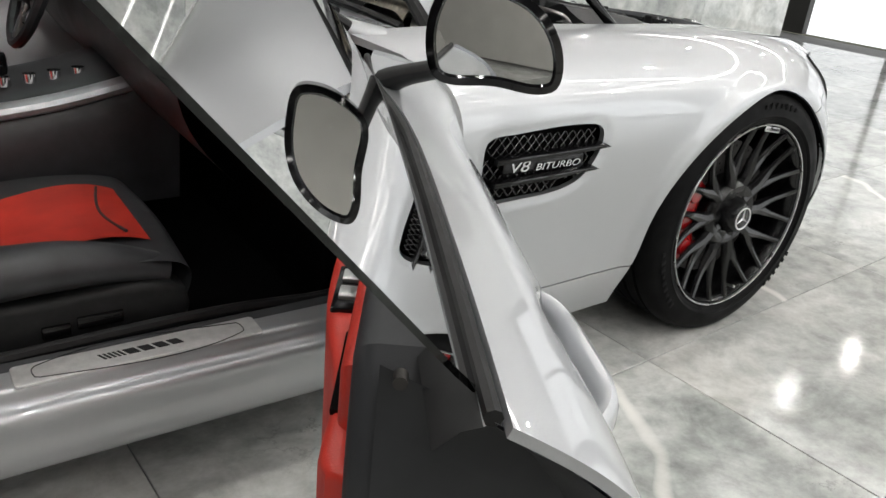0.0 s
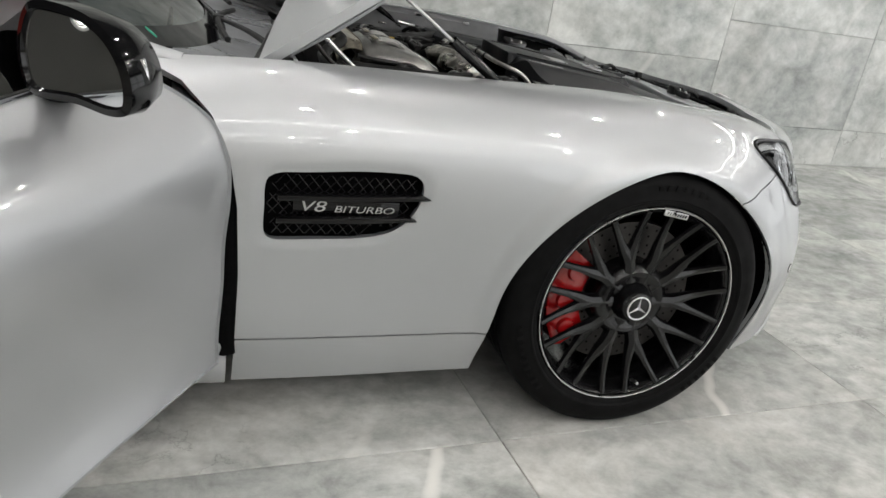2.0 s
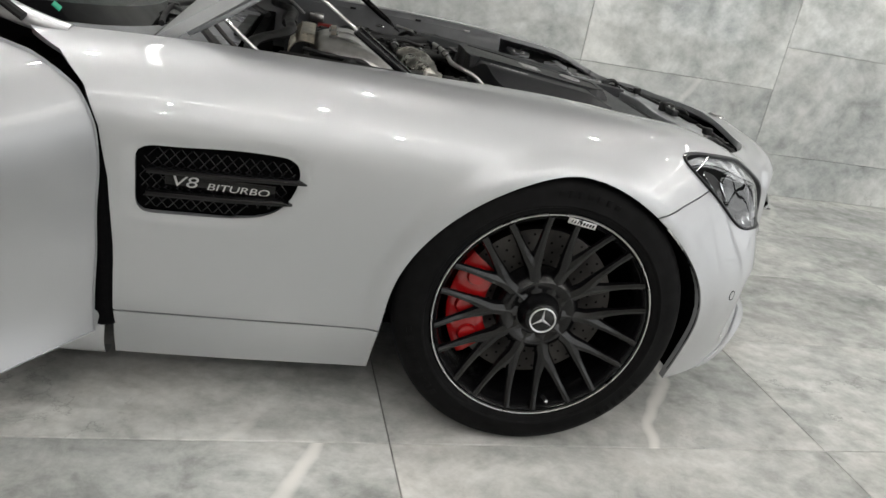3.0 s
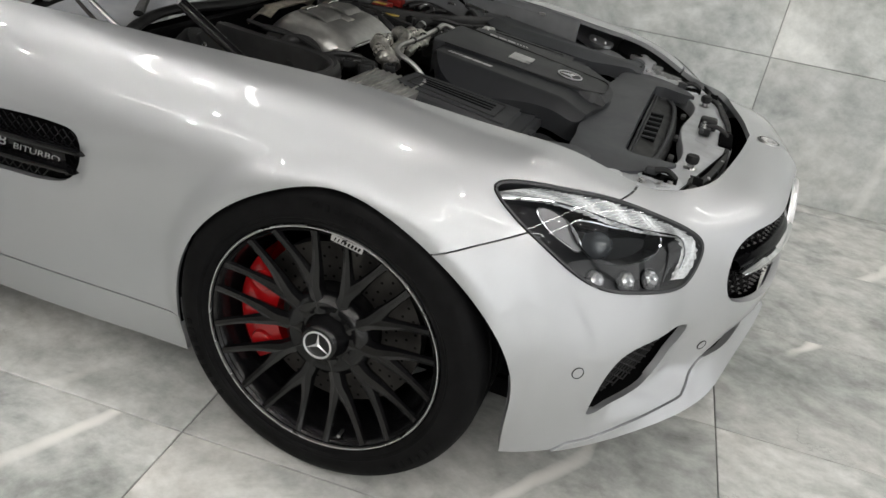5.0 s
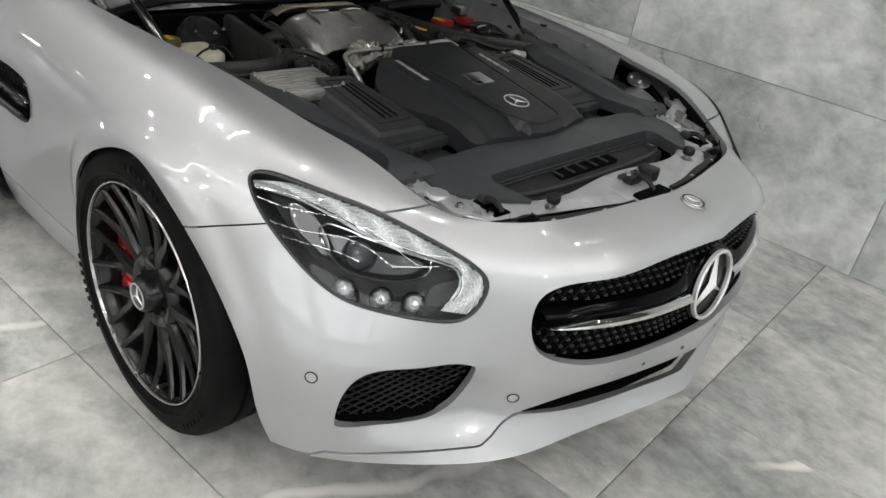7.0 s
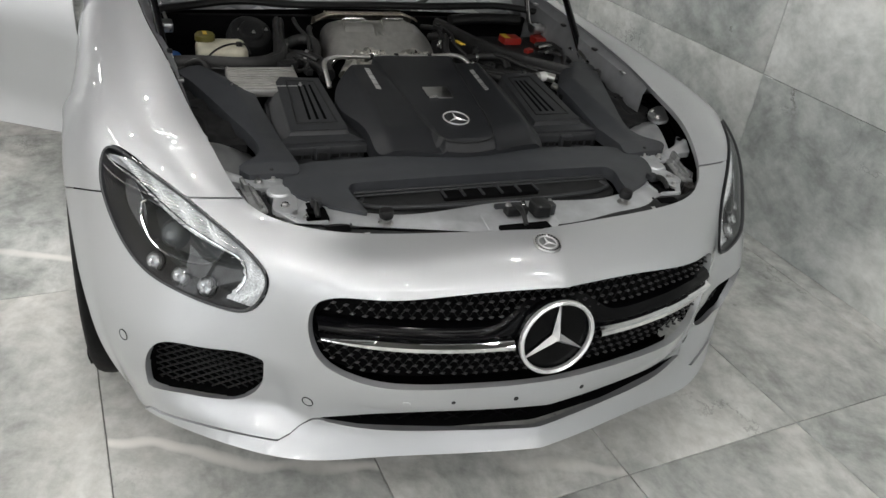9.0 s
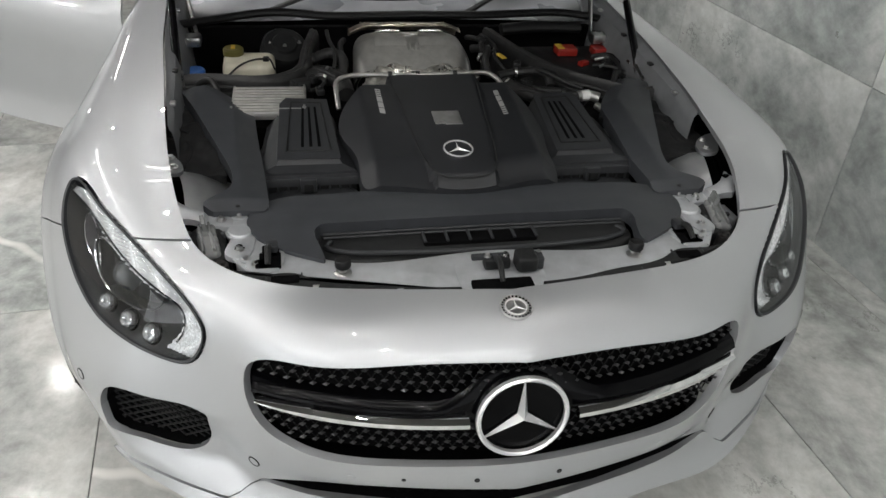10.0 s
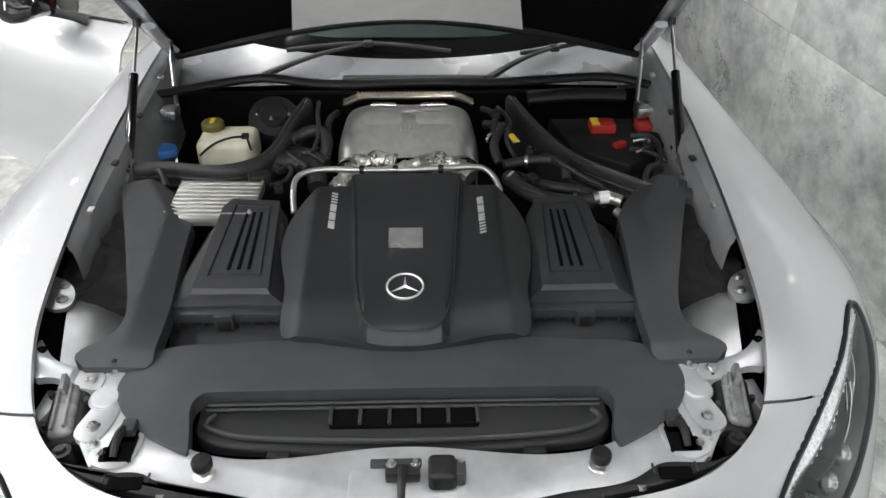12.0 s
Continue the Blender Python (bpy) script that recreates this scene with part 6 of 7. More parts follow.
        for k in range(4):
            piece("lid_clip", moved(box((-.048 + .031 * k, .031 * (1 if k % 2 else -1), .010), (.010, .008, .014), bevel=.002), hm), PLASTIC_GREY, h)
        m = Matrix.Translation((.543, s * .508, .676))
        piece("lamp_screw", lathe([(.0005, .014), (.007, .014), (.008, .008), (.0145, .007), (.0155, 0), (.017, -.02)], 16, m), DISC, h, "dull steel lamp screw")
        piece("lamp_bracket", flip(slab([(.395, -.590), (.402, -.560), (.438, -.566), (.470, -.575), (.450, -.592)], .640, .668, None, .004)), BAYPAINT, h)
        # pressed arm from the wing edge
        arm = [(.312, -.622), (.345, -.598), (.376, -.560), (.378, -.502), (.394, -.490), (.422, -.490), (.418, -.520), (.408, -.548), (.404, -.575), (.412, -.596), (.362, -.612)]
        lift = lambda x, y: .690 + .30 * float(np.clip((-y - .54), 0, .07)) + .010 * float(np.exp(-((x - .392 - .3 * (y + .53)) / .020) ** 2)) * (y < -.54)
        br = piece("corner_brace", flip(sheet_on(ring_spline(arm, 60, (0, 4, 5, 9)), lift, .006, None, .014)), BAYPAINT, root, "silver painted corner brace")
        # the hole is a near-black disc, its depth painted
        piece("brace_hole", flip(lathe([(.0005, .002), (.0085, .002), (.010, 0)], 18, Matrix.Translation((.352, -.604, lift(.352, -.604) + .001)))), CARPET_AND_SHADE, br)
        bolt((.397, s * .512, .692), br, .010)
        # black strip between support and nose, broad at its outer end
        strip_out = [(.572, -.498), (.584, -.470), (.592, -.440), (.594, -.372), (.612, -.342), (.636, -.240), (.654, -.150), (.660, -.078), (.672, -.078), (.668, -.150), (.653, -.250), (.634, -.345), (.612, -.420), (.590, -.470)]
        st = piece("nose_seal_strip", flip(slab(ring_spline(strip_out, 80, (0, 7, 8)), .668, .692, None, .003, 2, lambda x, y: -.10 * max(0, x - .58))), PLASTIC, root, "black plastic nose sealing strip")
        # recess shade drawn as a near-black plate
        piece("strip_recess", flip(slab(rounded(.022, .050, .004, 3, .611, -.392), .684, .6905, None, .001)), CARPET_AND_SHADE, st)
        for x, y in ((.606, -.380), (.630, -.338), (.655, -.190)):
            piece("strip_screw", flip(lathe([(.0005, .004), (.006, .004), (.0085, 0)], 12, Matrix.Translation((x, y, .688 - .10 * (x - .58))))), STEEL, st)
        for x, y in ((.600, -.425), (.602, -.362), (.644, -.28)):
            piece("strip_rib", flip(box((x, y, .6905 - .10 * (x - .58)), (.018, .003, .004), bevel=.001)), PLASTIC_GREY, st)
    # near-black plate in place of the pocket's shaded inside
    piece("latch_pocket", slab(rounded(.034, .115, .004, 3, .660, 0), .668, .684, None, .001), CARPET_AND_SHADE, root)
    lt = piece("bonnet_latch", box((.604, .0, .694), (.026, .050, .020), bevel=.004), PLASTIC, root, "black bonnet latch with hook")
    piece("latch_arm", box((.594, -.010, .700), (.012, .074, .010), bevel=.003), PLASTIC_GREY, lt)
    piece("latch_motor", slab(rounded(.044, .040, .009, 4, .608, .056), .684, .712, None, .006, 3), PLASTIC, lt)
    piece("latch_motor_cap", slab(rounded(.030, .020, .006, 4, .608, .0795), .684, .708, None, .004, 2), PLASTIC_GREY, lt)
    piece("latch_hook", tube([(.606, .0, .703), (.630, -.001, .708), (.662, -.002, .690)], [.007, .006, .005], 8), PLASTIC, lt)
    for y in (-.017, .018, .083):
        bolt((.598, y, .703), lt, .0075)
    return root


SMOKY = worn(material("smoky_plastic", spec=0.6), (0.16, 0.165, 0.165), 30, 0.35, (0.15, 0.35), 0.4, 250)
build_support()


def build_shroud():
    top = lambda x, y: .700 - .055 * max(0, (x - .40)) - .10 * max(0, abs(y) - .36) ** 1.2 - .12 * max(0, .345 - x) ** 1.0
    out = ring_spline([(.423, -.462), (.372, -.452), (.333, -.412), (.322, -.31), (.314, -.213), (.340, -.09), (.350, 0), (.340, .09), (.314, .213), (.324, .31), (.337, .412), (.372, .452), (.432, .458),
                       (.488, .428), (.532, .372), (.562, .318), (.500, .326), (.455, .330), (.440, .318), (.438, 0), (.440, -.318), (.455, -.330), (.500, -.328), (.562, -.316), (.528, -.378), (.480, -.432)], 190, (15, 18, 20, 23))
    piece("radiator_shroud", sheet_on(out, top, .011, None, .03), SHROUD_GREY, CAR, "charcoal plastic radiator shroud")
    d = ring_spline([(.441, -.322), (.441, 0), (.441, .322), (.470, .330), (.498, .322), (.522, .255), (.533, .10), (.536, 0), (.533, -.10), (.522, -.255), (.498, -.322), (.470, -.330)], 90, (0, 2))
    duct = piece("intake_duct", slab(d, .64, .662, None, .006, 2, lambda x, y: .010 * (x < .455) - .25 * max(0, x - .50)), PLASTIC, CAR, "black ribbed air intake duct")
    for k, x in enumerate((.447, .454)):
        piece("duct_rib", tube([(x, -.315, .676 - .004 * k), (x, 0, .677 - .004 * k), (x, .315, .676 - .004 * k)], .0028, 6, samples=16), PLASTIC_GREY, duct)
    rim = [(.462, -.300), (.480, -.312), (.497, -.290), (.512, -.22), (.520, -.08), (.520, .08), (.512, .22), (.497, .290), (.480, .312), (.462, .300)]
    piece("duct_rim", tube([(x, y, .668) for x, y in rim], .005, 8, samples=60), PLASTIC_GREY, duct)
    piece("slot_panel", slab(rounded(.036, .236, .004, 3, .474, 0), .660, .672, None, .002), CARPET_AND_SHADE, duct)
    for k in range(6):
        piece("slot_bar", box((.474, -.116 + k * .0464, .674), (.036, .006, .004), bevel=.001), PLASTIC_GREY, duct)
    for y in (-.19, -.02, .20):
        piece("duct_foot", box((.542, y, .660), (.014, .035, .010), bevel=.003), PLASTIC, duct)


build_shroud()


def build_engine_cover():
    ridge = lambda x: .774 - .117 * x

    def top(x, y):
        z = ridge(x)
        half = float(np.interp(x, [-.13, .15, .33], [.118, .094, .070]))
        a = abs(y)
        z -= .006 * float(smooth01((a - half + .004) / .008))               # the middle panel stands proud
        z -= .80 * max(0, a - .188) + .020 * float(smooth01((x - .24) / .09)) * (a > half)
        z -= .022 * float(smooth01((x - .325) / .03)) * (a < half)
        z -= .03 * float(smooth01((-.085 - x) / .035)) * (a > .12)
        return z
    out = ring_spline([(-.118, -.12), (-.095, -.165), (-.055, -.225), (-.01, -.247), (.10, -.243), (.22, -.222), (.312, -.207), (.325, -.145), (.345, -.07), (.352, 0), (.345, .07), (.325, .145), (.312, .210),
                       (.22, .226), (.10, .246), (-.01, .250), (-.055, .232), (-.095, .175), (-.118, .12), (-.122, 0)], 130)
    root = piece("engine_cover", sheet_on(out, top, .0075, None, .05), COVER_BLACK, CAR, "charcoal plastic engine cover with silver emblem")
    m = Matrix.Translation((.232, 0, ridge(.232) + .001)) @ pose(0, 0, 0, 0, 6.7, 0) @ pose(0, 0, 0, 0, 0, 90)
    piece("emblem_disc", lathe([(.0005, .0008), (.034, .0008), (.036, -.001)], 40, m), COVER_BLACK, root)
    piece("cover_emblem", star_badge(m, .034, .10, .003), EMBLEM, root, "silver three-pointed cover emblem")
    pm = Matrix.Translation((.095, 0, ridge(.095) + .001)) @ pose(0, 0, 0, 0, 6.7, 0)
    piece("builder_plate", moved(box((0, 0, 0), (.060, .066, .003), bevel=.001), pm), STEEL, root, "brushed silver plate")
    line = [(-.09, -.112), (.15, -.093), (.30, -.072), (.325, -.06), (.335, 0), (.325, .06), (.30, .072), (.15, .093), (-.09, .112)]
    piece("cover_groove", tube([(x, y, top(x, y) + .001) for x, y in line], .002, 5, samples=60), PLASTIC, root)
    # raised maker's marks as plain bars
    for y0, flip in ((-.148, 1), (.152, -1)):
        x = -.060 if flip > 0 else .070
        for k in range(8):
            w = .0055 if k < 4 else .024
            sk = Matrix(((1, .35 * flip, 0, 0), (0, 1, 0, 0), (0, 0, 1, 0), (0, 0, 0, 1)))
            wdt = w if k != 7 else .020
            piece("cover_mark", box((x, y0, ridge(x) - .0065), (wdt, .013, .0025), pose(0, 0, 0, 0, 6.7, 0) @ sk, bevel=.0006), GREY_MARK, root)
            x += flip * ((.0095 if k < 3 else .019) if k < 4 else .0275)
            if k == 6:
                break


build_engine_cover()


def build_airbox(s):
    flip = (lambda vf: vf) if s < 0 else mirrored
    top = lambda x: .738 - .115 * (x + .1)
    foot = np.array([(-.118, -.392), (-.104, -.262), (.206, -.224), (.206, -.440), (-.075, -.412)])
    lid = np.array([(-.104, -.372), (-.094, -.276), (.170, -.262), (.168, -.396), (-.078, -.386)])
    n = len(foot)
    shoulder = lid * .8 + foot * .2
    verts = [(x, y, .684) for x, y in foot] + [(x, y, .690) for x, y in foot] + [(x, y, top(x) - .012) for x, y in shoulder] + [(x, y, top(x) - .003) for x, y in lid] + [(x, y, top(x)) for x, y in offset_ring(lid, .004)]
    faces = [(r * n + i, r * n + (i + 1) % n, (r + 1) * n + (i + 1) % n, (r + 1) * n + i) for r in range(4) for i in range(n)] + [tuple(4 * n + i for i in range(n))]
    root = piece("air_filter_box", flip((verts, faces)), PLASTIC_GREY, CAR, "black plastic air filter box with grooved lid", angle=15)
    # sunk panel on the lid, drawn by its rim, with three long grooves as near-black strips for their shade
    rim = [(-.085, -.362), (-.078, -.290), (.140, -.278), (.140, -.378)]
    piece("lid_rim", flip(join(*[tube([(a[0], a[1], top(a[0]) + .0006), (b[0], b[1], top(b[0]) + .0006)], .0022, 6) for a, b in zip(rim, rim[1:] + rim[:1])])), PLASTIC, root)
    for k in range(3):
        x0, x1 = -.058, .122
        y0, y1 = -.334 + k * .0145, -.342 + k * .0195
        g = slab([(x0, y0 - .0028), (x0, y0 + .0028), (x1, y1 + .0036), (x1, y1 - .0036)], -.002, .0016, None, .0008, 2, lambda x, y: top(x))
        piece("lid_groove", flip(g), CARPET_AND_SHADE, root)
    piece("lid_flange", flip(slab([(.190, -.446), (.190, -.218), (.222, -.218), (.222, -.446)], .664, .684, None, .004)), PLASTIC_GREY, root)
    piece("lid_flange", flip(slab([(-.12, -.400), (-.06, -.424), (.20, -.448), (.20, -.436), (-.06, -.408), (-.11, -.388)], .668, .684, None, .003)), PLASTIC_GREY, root)
    piece("lower_box", flip(slab([(-.10, -.400), (-.09, -.262), (.212, -.226), (.212, -.438)], .60, .664, None, .004)), PLASTIC, root)
    for y in np.linspace(-.425, -.240, 9):
        piece("box_rib", flip(box((.214, y, .642), (.008, .004, .040), bevel=.001)), PLASTIC_GREY, root)
    c = piece("lid_clip", flip(box((.224, -.334, .668), (.016, .036, .034), bevel=.004)), PLASTIC_GREY, root)
    piece("clip_tongue", flip(box((.234, -.334, .664), (.006, .022, .020), bevel=.002)), PLASTIC, c)
    piece("corner_lug", flip(lathe([(.0005, .006), (.007, .006), (.009, 0), (.009, -.014)], 14, Matrix.Translation((.206, -.4475, .684)))), PLASTIC_GREY, root)
    piece("intake_neck", flip(sheet_on([(.212, -.440), (.212, -.226), (.350, -.226), (.350, -.360), (.312, -.425)], lambda x, y: .650 - .32 * max(0, x - .24) - .15 * max(0, -y - .38), .012, None, .05)), PLASTIC_GREY, root)
    for k in range(6):
        piece("neck_rib", flip(tube([(.268 + k * .011, -.452 + k * .006, .632 - .003 * k), (.276 + k * .011, -.415, .650 - .004 * k), (.290 + k * .011, -.372 + k * .004, .640 - .004 * k)], .0036, 6)), PLASTIC, root)


build_airbox(-1)
build_airbox(1)


def build_side_cover(s):
    flip = (lambda vf: vf) if s < 0 else mirrored

    def top(x, y):
        a = abs(y)
        crease = float(np.interp(x, [-.19, -.06, .36], [.575, .500, .470]))
        return .744 - .060 * (x + .15) - .42 * max(0, crease - a) * float(np.interp(x, [.22, .34], [1, .25])) - .25 * max(0, a - .60) - .3 * max(0, x - .350)
    out = [(-.190, -.560), (-.150, -.510), (-.050, -.450), (.05, -.444), (.20, -.430), (.370, -.418), (.382, -.428), (.382, -.528), (.362, -.550), (.345, -.534), (.322, -.507), (.285, -.492), (.242, -.496), (.155, -.522), (.05, -.556), (-.170, -.632)]
    root = piece("side_cover", flip(sheet_on(ring_spline(out, 120, (0, 2, 5, 6, 7, 8, 15)), top, .0075, None, .034)), SHROUD_GREY, CAR, "charcoal plastic engine bay side cover", angle=20)
    piece("cover_stud", flip(lathe([(.0005, .003), (.003, .003), (.005, 0)], 12, Matrix.Translation((.372, -.480, top(.372, -.48) + .001)))), PLASTIC, root)
    mat = [(-.178, -.640), (-.02, -.580), (.06, -.553), (.155, -.524), (.222, -.506), (.212, -.560), (.200, -.626), (.150, -.632), (.125, -.660), (.090, -.655), (.06, -.672), (-.06, -.682), (-.125, -.684)]

    def soft(x, y):
        return .716 - .05 * (x + .15) + .006 * math.sin(x * 38 + 1) * math.sin(y * 50) + .010 * noise.noise(Vector((x * 22, y * 30, s)))
    fl = piece("service_flap", flip(sheet_on(ring_spline(mat, 80, (0, 4, 6, 8)), soft, .009, None, .02)), FELT, CAR, "soft black service flap")
    for pts in ([(.02, -.645), (.06, -.600), (.12, -.590), (.19, -.600)], [(-.10, -.665), (-.02, -.640), (.03, -.600)]):
        piece("flap_fold", flip(tube([(x, y, soft(x, y) + .001) for x, y in pts], .0042, 8, flat=.6)), FELT, fl)
    # suspension mount: bright dome with a flanged tab and two bolts
    br = loft([[(.195, -.612, .700), (.185, -.575, .690), (.190, -.500, .660)], [(.235, -.604, .712), (.238, -.562, .704), (.245, -.488, .662)], [(.290, -.592, .706), (.292, -.550, .692), (.292, -.480, .655)], [(.352, -.585, .676), (.350, -.545, .668), (.345, -.480, .645)]], 26, 26)
    dome = piece("suspension_dome", flip(br), BRIGHT_BAY, CAR, "bright silver suspension mount")
    tab = [(.170, -.655), (.176, -.622), (.205, -.600), (.236, -.596), (.252, -.606), (.256, -.628), (.235, -.640)]
    lift = lambda x, y: .722 + .28 * float(np.clip(-y - .60, 0, .06))
    piece("mount_tab", flip(sheet_on(ring_spline(tab, 40), lift, .008, None, .008)), BRIGHT_BAY, dome)
    for x, y, r in ((.190, .622, .009), (.228, .614, .010)):
        bolt((x, s * y, lift(x, -y) + .001), dome, r)


FELT = worn(material("black_felt", spec=0.2), (0.012, 0.0122, 0.0128), 60, 0.3, (0.7, 0.9), 0.6, 500)
BRIGHT_BAY = worn(material("bright_bay_metal"), (0.34, 0.35, 0.36), 14, 0.16, (0.34, 0.46))
BRIGHT_BAY.node_tree.nodes["Principled BSDF"].inputs["Metallic"].default_value = 0.9
build_side_cover(-1)
build_side_cover(1)


def build_ecu():
    root = piece("control_unit", moved(box((-.120, -.415, .722), (.150, .185, .022), pose(0, 0, 0, 0, 3, -2), bevel=.004), Matrix()), ALU, CAR, "finned aluminium engine control unit")
    for k in range(9):
        piece("cooling_fin", box((-.182 + k * .0155, -.415, .736 - .0008 * k), (.0065, .178, .008), pose(0, 0, 0, 0, 3, -2), bevel=.002), ALU, root)
    for x, y in ((-.185, -.50), (-.055, -.505), (-.055, -.330), (-.19, -.325)):
        bolt((x, y, .735), root, .005)
    piece("wire_plug", box((-.205, -.33, .735), (.035, .04, .03), pose(0, 0, 0, 0, 0, 20), bevel=.006), PLASTIC, root)


build_ecu()


def crumpled(path, r, seed, segs=14, samples=30):
    """A foil-wrapped pipe: a bar whose skin is pushed in and out at random."""
    v, f = tube(path, r, segs, samples=samples)
    c = spline(path, samples)
    out = []
    for i, p in enumerate(v):
        mid = Vector(c[min(i // segs, samples - 1)])
        d = Vector(p) - mid
        k = 1 + .34 * noise.noise(Vector(p) * 50 + Vector((seed, 0, 0))) + .16 * noise.noise(Vector(p) * 150 + Vector((0, seed, 0)))
        out.append(tuple(mid + d * k))
    return out, f


def build_exhaust_cover():
    """The silver cover over the hot middle of the vee."""
    xs = [-.585, -.550, -.475, -.395, -.345]
    hs = [.742, .764, .766, .748, .718]
    wd = (.146, .160, .170, .176, .174)
    lines = []
    for q in (-1, -.97, -.88, -.60, 0, .60, .88, .97, 1):
        a = abs(q)
        lines.append([(x - (.012 if a > .9 else 0), q * w, h - (.095 if a == 1 else .034 if a > .95 else .012 if a > .8 else 0)) for x, h, w in zip(xs, hs, wd)])
    cover = edged(loft(lines, 44, 60), .006)
    root = piece("exhaust_cover", cover, ALU, CAR, "silver heat-shield cover over the exhaust")
    arch = [(-.350, -.176, .640), (-.348, -.172, .686), (-.343, -.156, .708), (-.338, -.10, .7170), (-.337, 0, .7180), (-.338, .10, .7170), (-.343, .156, .708), (-.348, .172, .686), (-.350, .176, .640)]
    piece("cover_rim", tube(arch, .0038, 8, samples=60), CHROME_SOFT_BAY, root, "bright rolled edge")
    for y in (-.062, .066):
        dome = [(-.532, y - .036), (-.532, y + .036), (-.480, y + .044), (-.415, y + .048), (-.415, y - .048), (-.480, y - .044)]
        hz = lambda x, q: float(np.interp(x, xs, hs)) + .0105 * float(smooth01((-.425 - x) / .03))
        p = piece("slot_frame", sheet_on(ring_spline(dome, 40, (0, 1, 3, 4)), hz, .008, None, .006), ALU, root)
        piece("cover_slot", box((-.520, y, .7795), (.016, .058, .004), pose(0, 0, 0, 0, -8, 0), bevel=.0018), COPPER, p, "heat-tinted slot")
        piece("slot_lip", tube([(-.510, y - .032, .7805), (-.509, y, .7815), (-.510, y + .032, .7805)], .0030, 8), CHROME_SOFT_BAY, p)
    for k in range(4):
        piece("cover_rib", box((-.428, -.016 + k * .012, .759), (.030, .005, .004), pose(0, 0, 0, 0, 13, 0), bevel=.0015), ALU, root)
    yy = np.linspace(-.172, .172, 13)
    sh = loft([[(-.640, y, .742 - .45 * max(0, abs(y) - .13)) for y in yy], [(-.618, y, .772 - .45 * max(0, abs(y) - .13)) for y in yy],
               [(-.572, y, .774 - .50 * max(0, abs(y) - .13)) for y in yy]], 44, 12)
    shield = piece("heat_shield", edged(sh, .003), COPPER, CAR, "dimpled heat-tinted metal shield")
    dm = [lathe([(.0005, .0022), (.0022, .0014), (.0036, -.001)], 6, Matrix.Translation((-.614 + .0105 * r, -.135 + .0113 * c + .0056 * (r % 2), .7735))) for r in range(4) for c in range(24)]
    tagged(piece("dimples", join(*dm), COPPER, shield), kind="stuff")
    for k, (path, r) in enumerate((([(-.205, -.165, .700), (-.245, -.135, .722), (-.285, -.085, .734), (-.285, -.030, .726)], .023), ([(-.225, -.125, .712), (-.232, -.05, .730), (-.250, .01, .738), (-.285, .060, .738), (-.305, .085, .728)], .018),
                                   ([(-.262, .055, .722), (-.268, .105, .728), (-.240, .150, .715)], .024), ([(-.212, -.06, .718), (-.218, .02, .720), (-.222, .10, .716)], .013))):
        piece("foil_wrap", crumpled(path, r, k * 7.3), FOIL, CAR, "crumpled silver heat foil on a turbo pipe", smooth=False)
    piece("turbo_block", box((-.34, 0, .655), (.20, .32, .06), bevel=.02), CARPET_AND_SHADE, CAR)
    pipe = piece("coolant_pipe", tube([(-.085, -.243, .715), (-.125, -.246, .748), (-.165, -.238, .762), (-.182, -.205, .766), (-.182, -.12, .767), (-.182, .04, .767), (-.190, .13, .767), (-.190, .17, .764), (-.165, .195, .752), (-.135, .205, .735)], .0066, 10, samples=60), ALU, CAR, "bright aluminium coolant pipe")
    for y in (-.100, -.026, .075):
        piece("pipe_clip", moved(lathe([(.0075, -.006), (.0092, -.005), (.0092, .005), (.0075, .006)], 14), Matrix.Translation((-.183, y, .767)) @ pose(0, 0, 0, 90)), PLASTIC, pipe)


CHROME_SOFT_BAY = material("bright_rolled_edge", (0.75, 0.75, 0.74), 0.22, 1.0)
build_exhaust_cover()


def hose(path, r, mat=None, label="black rubber hose", name="hose"):
    return piece(name, tube(path, r, 10), mat or BAY_RUBBER, CAR, label)


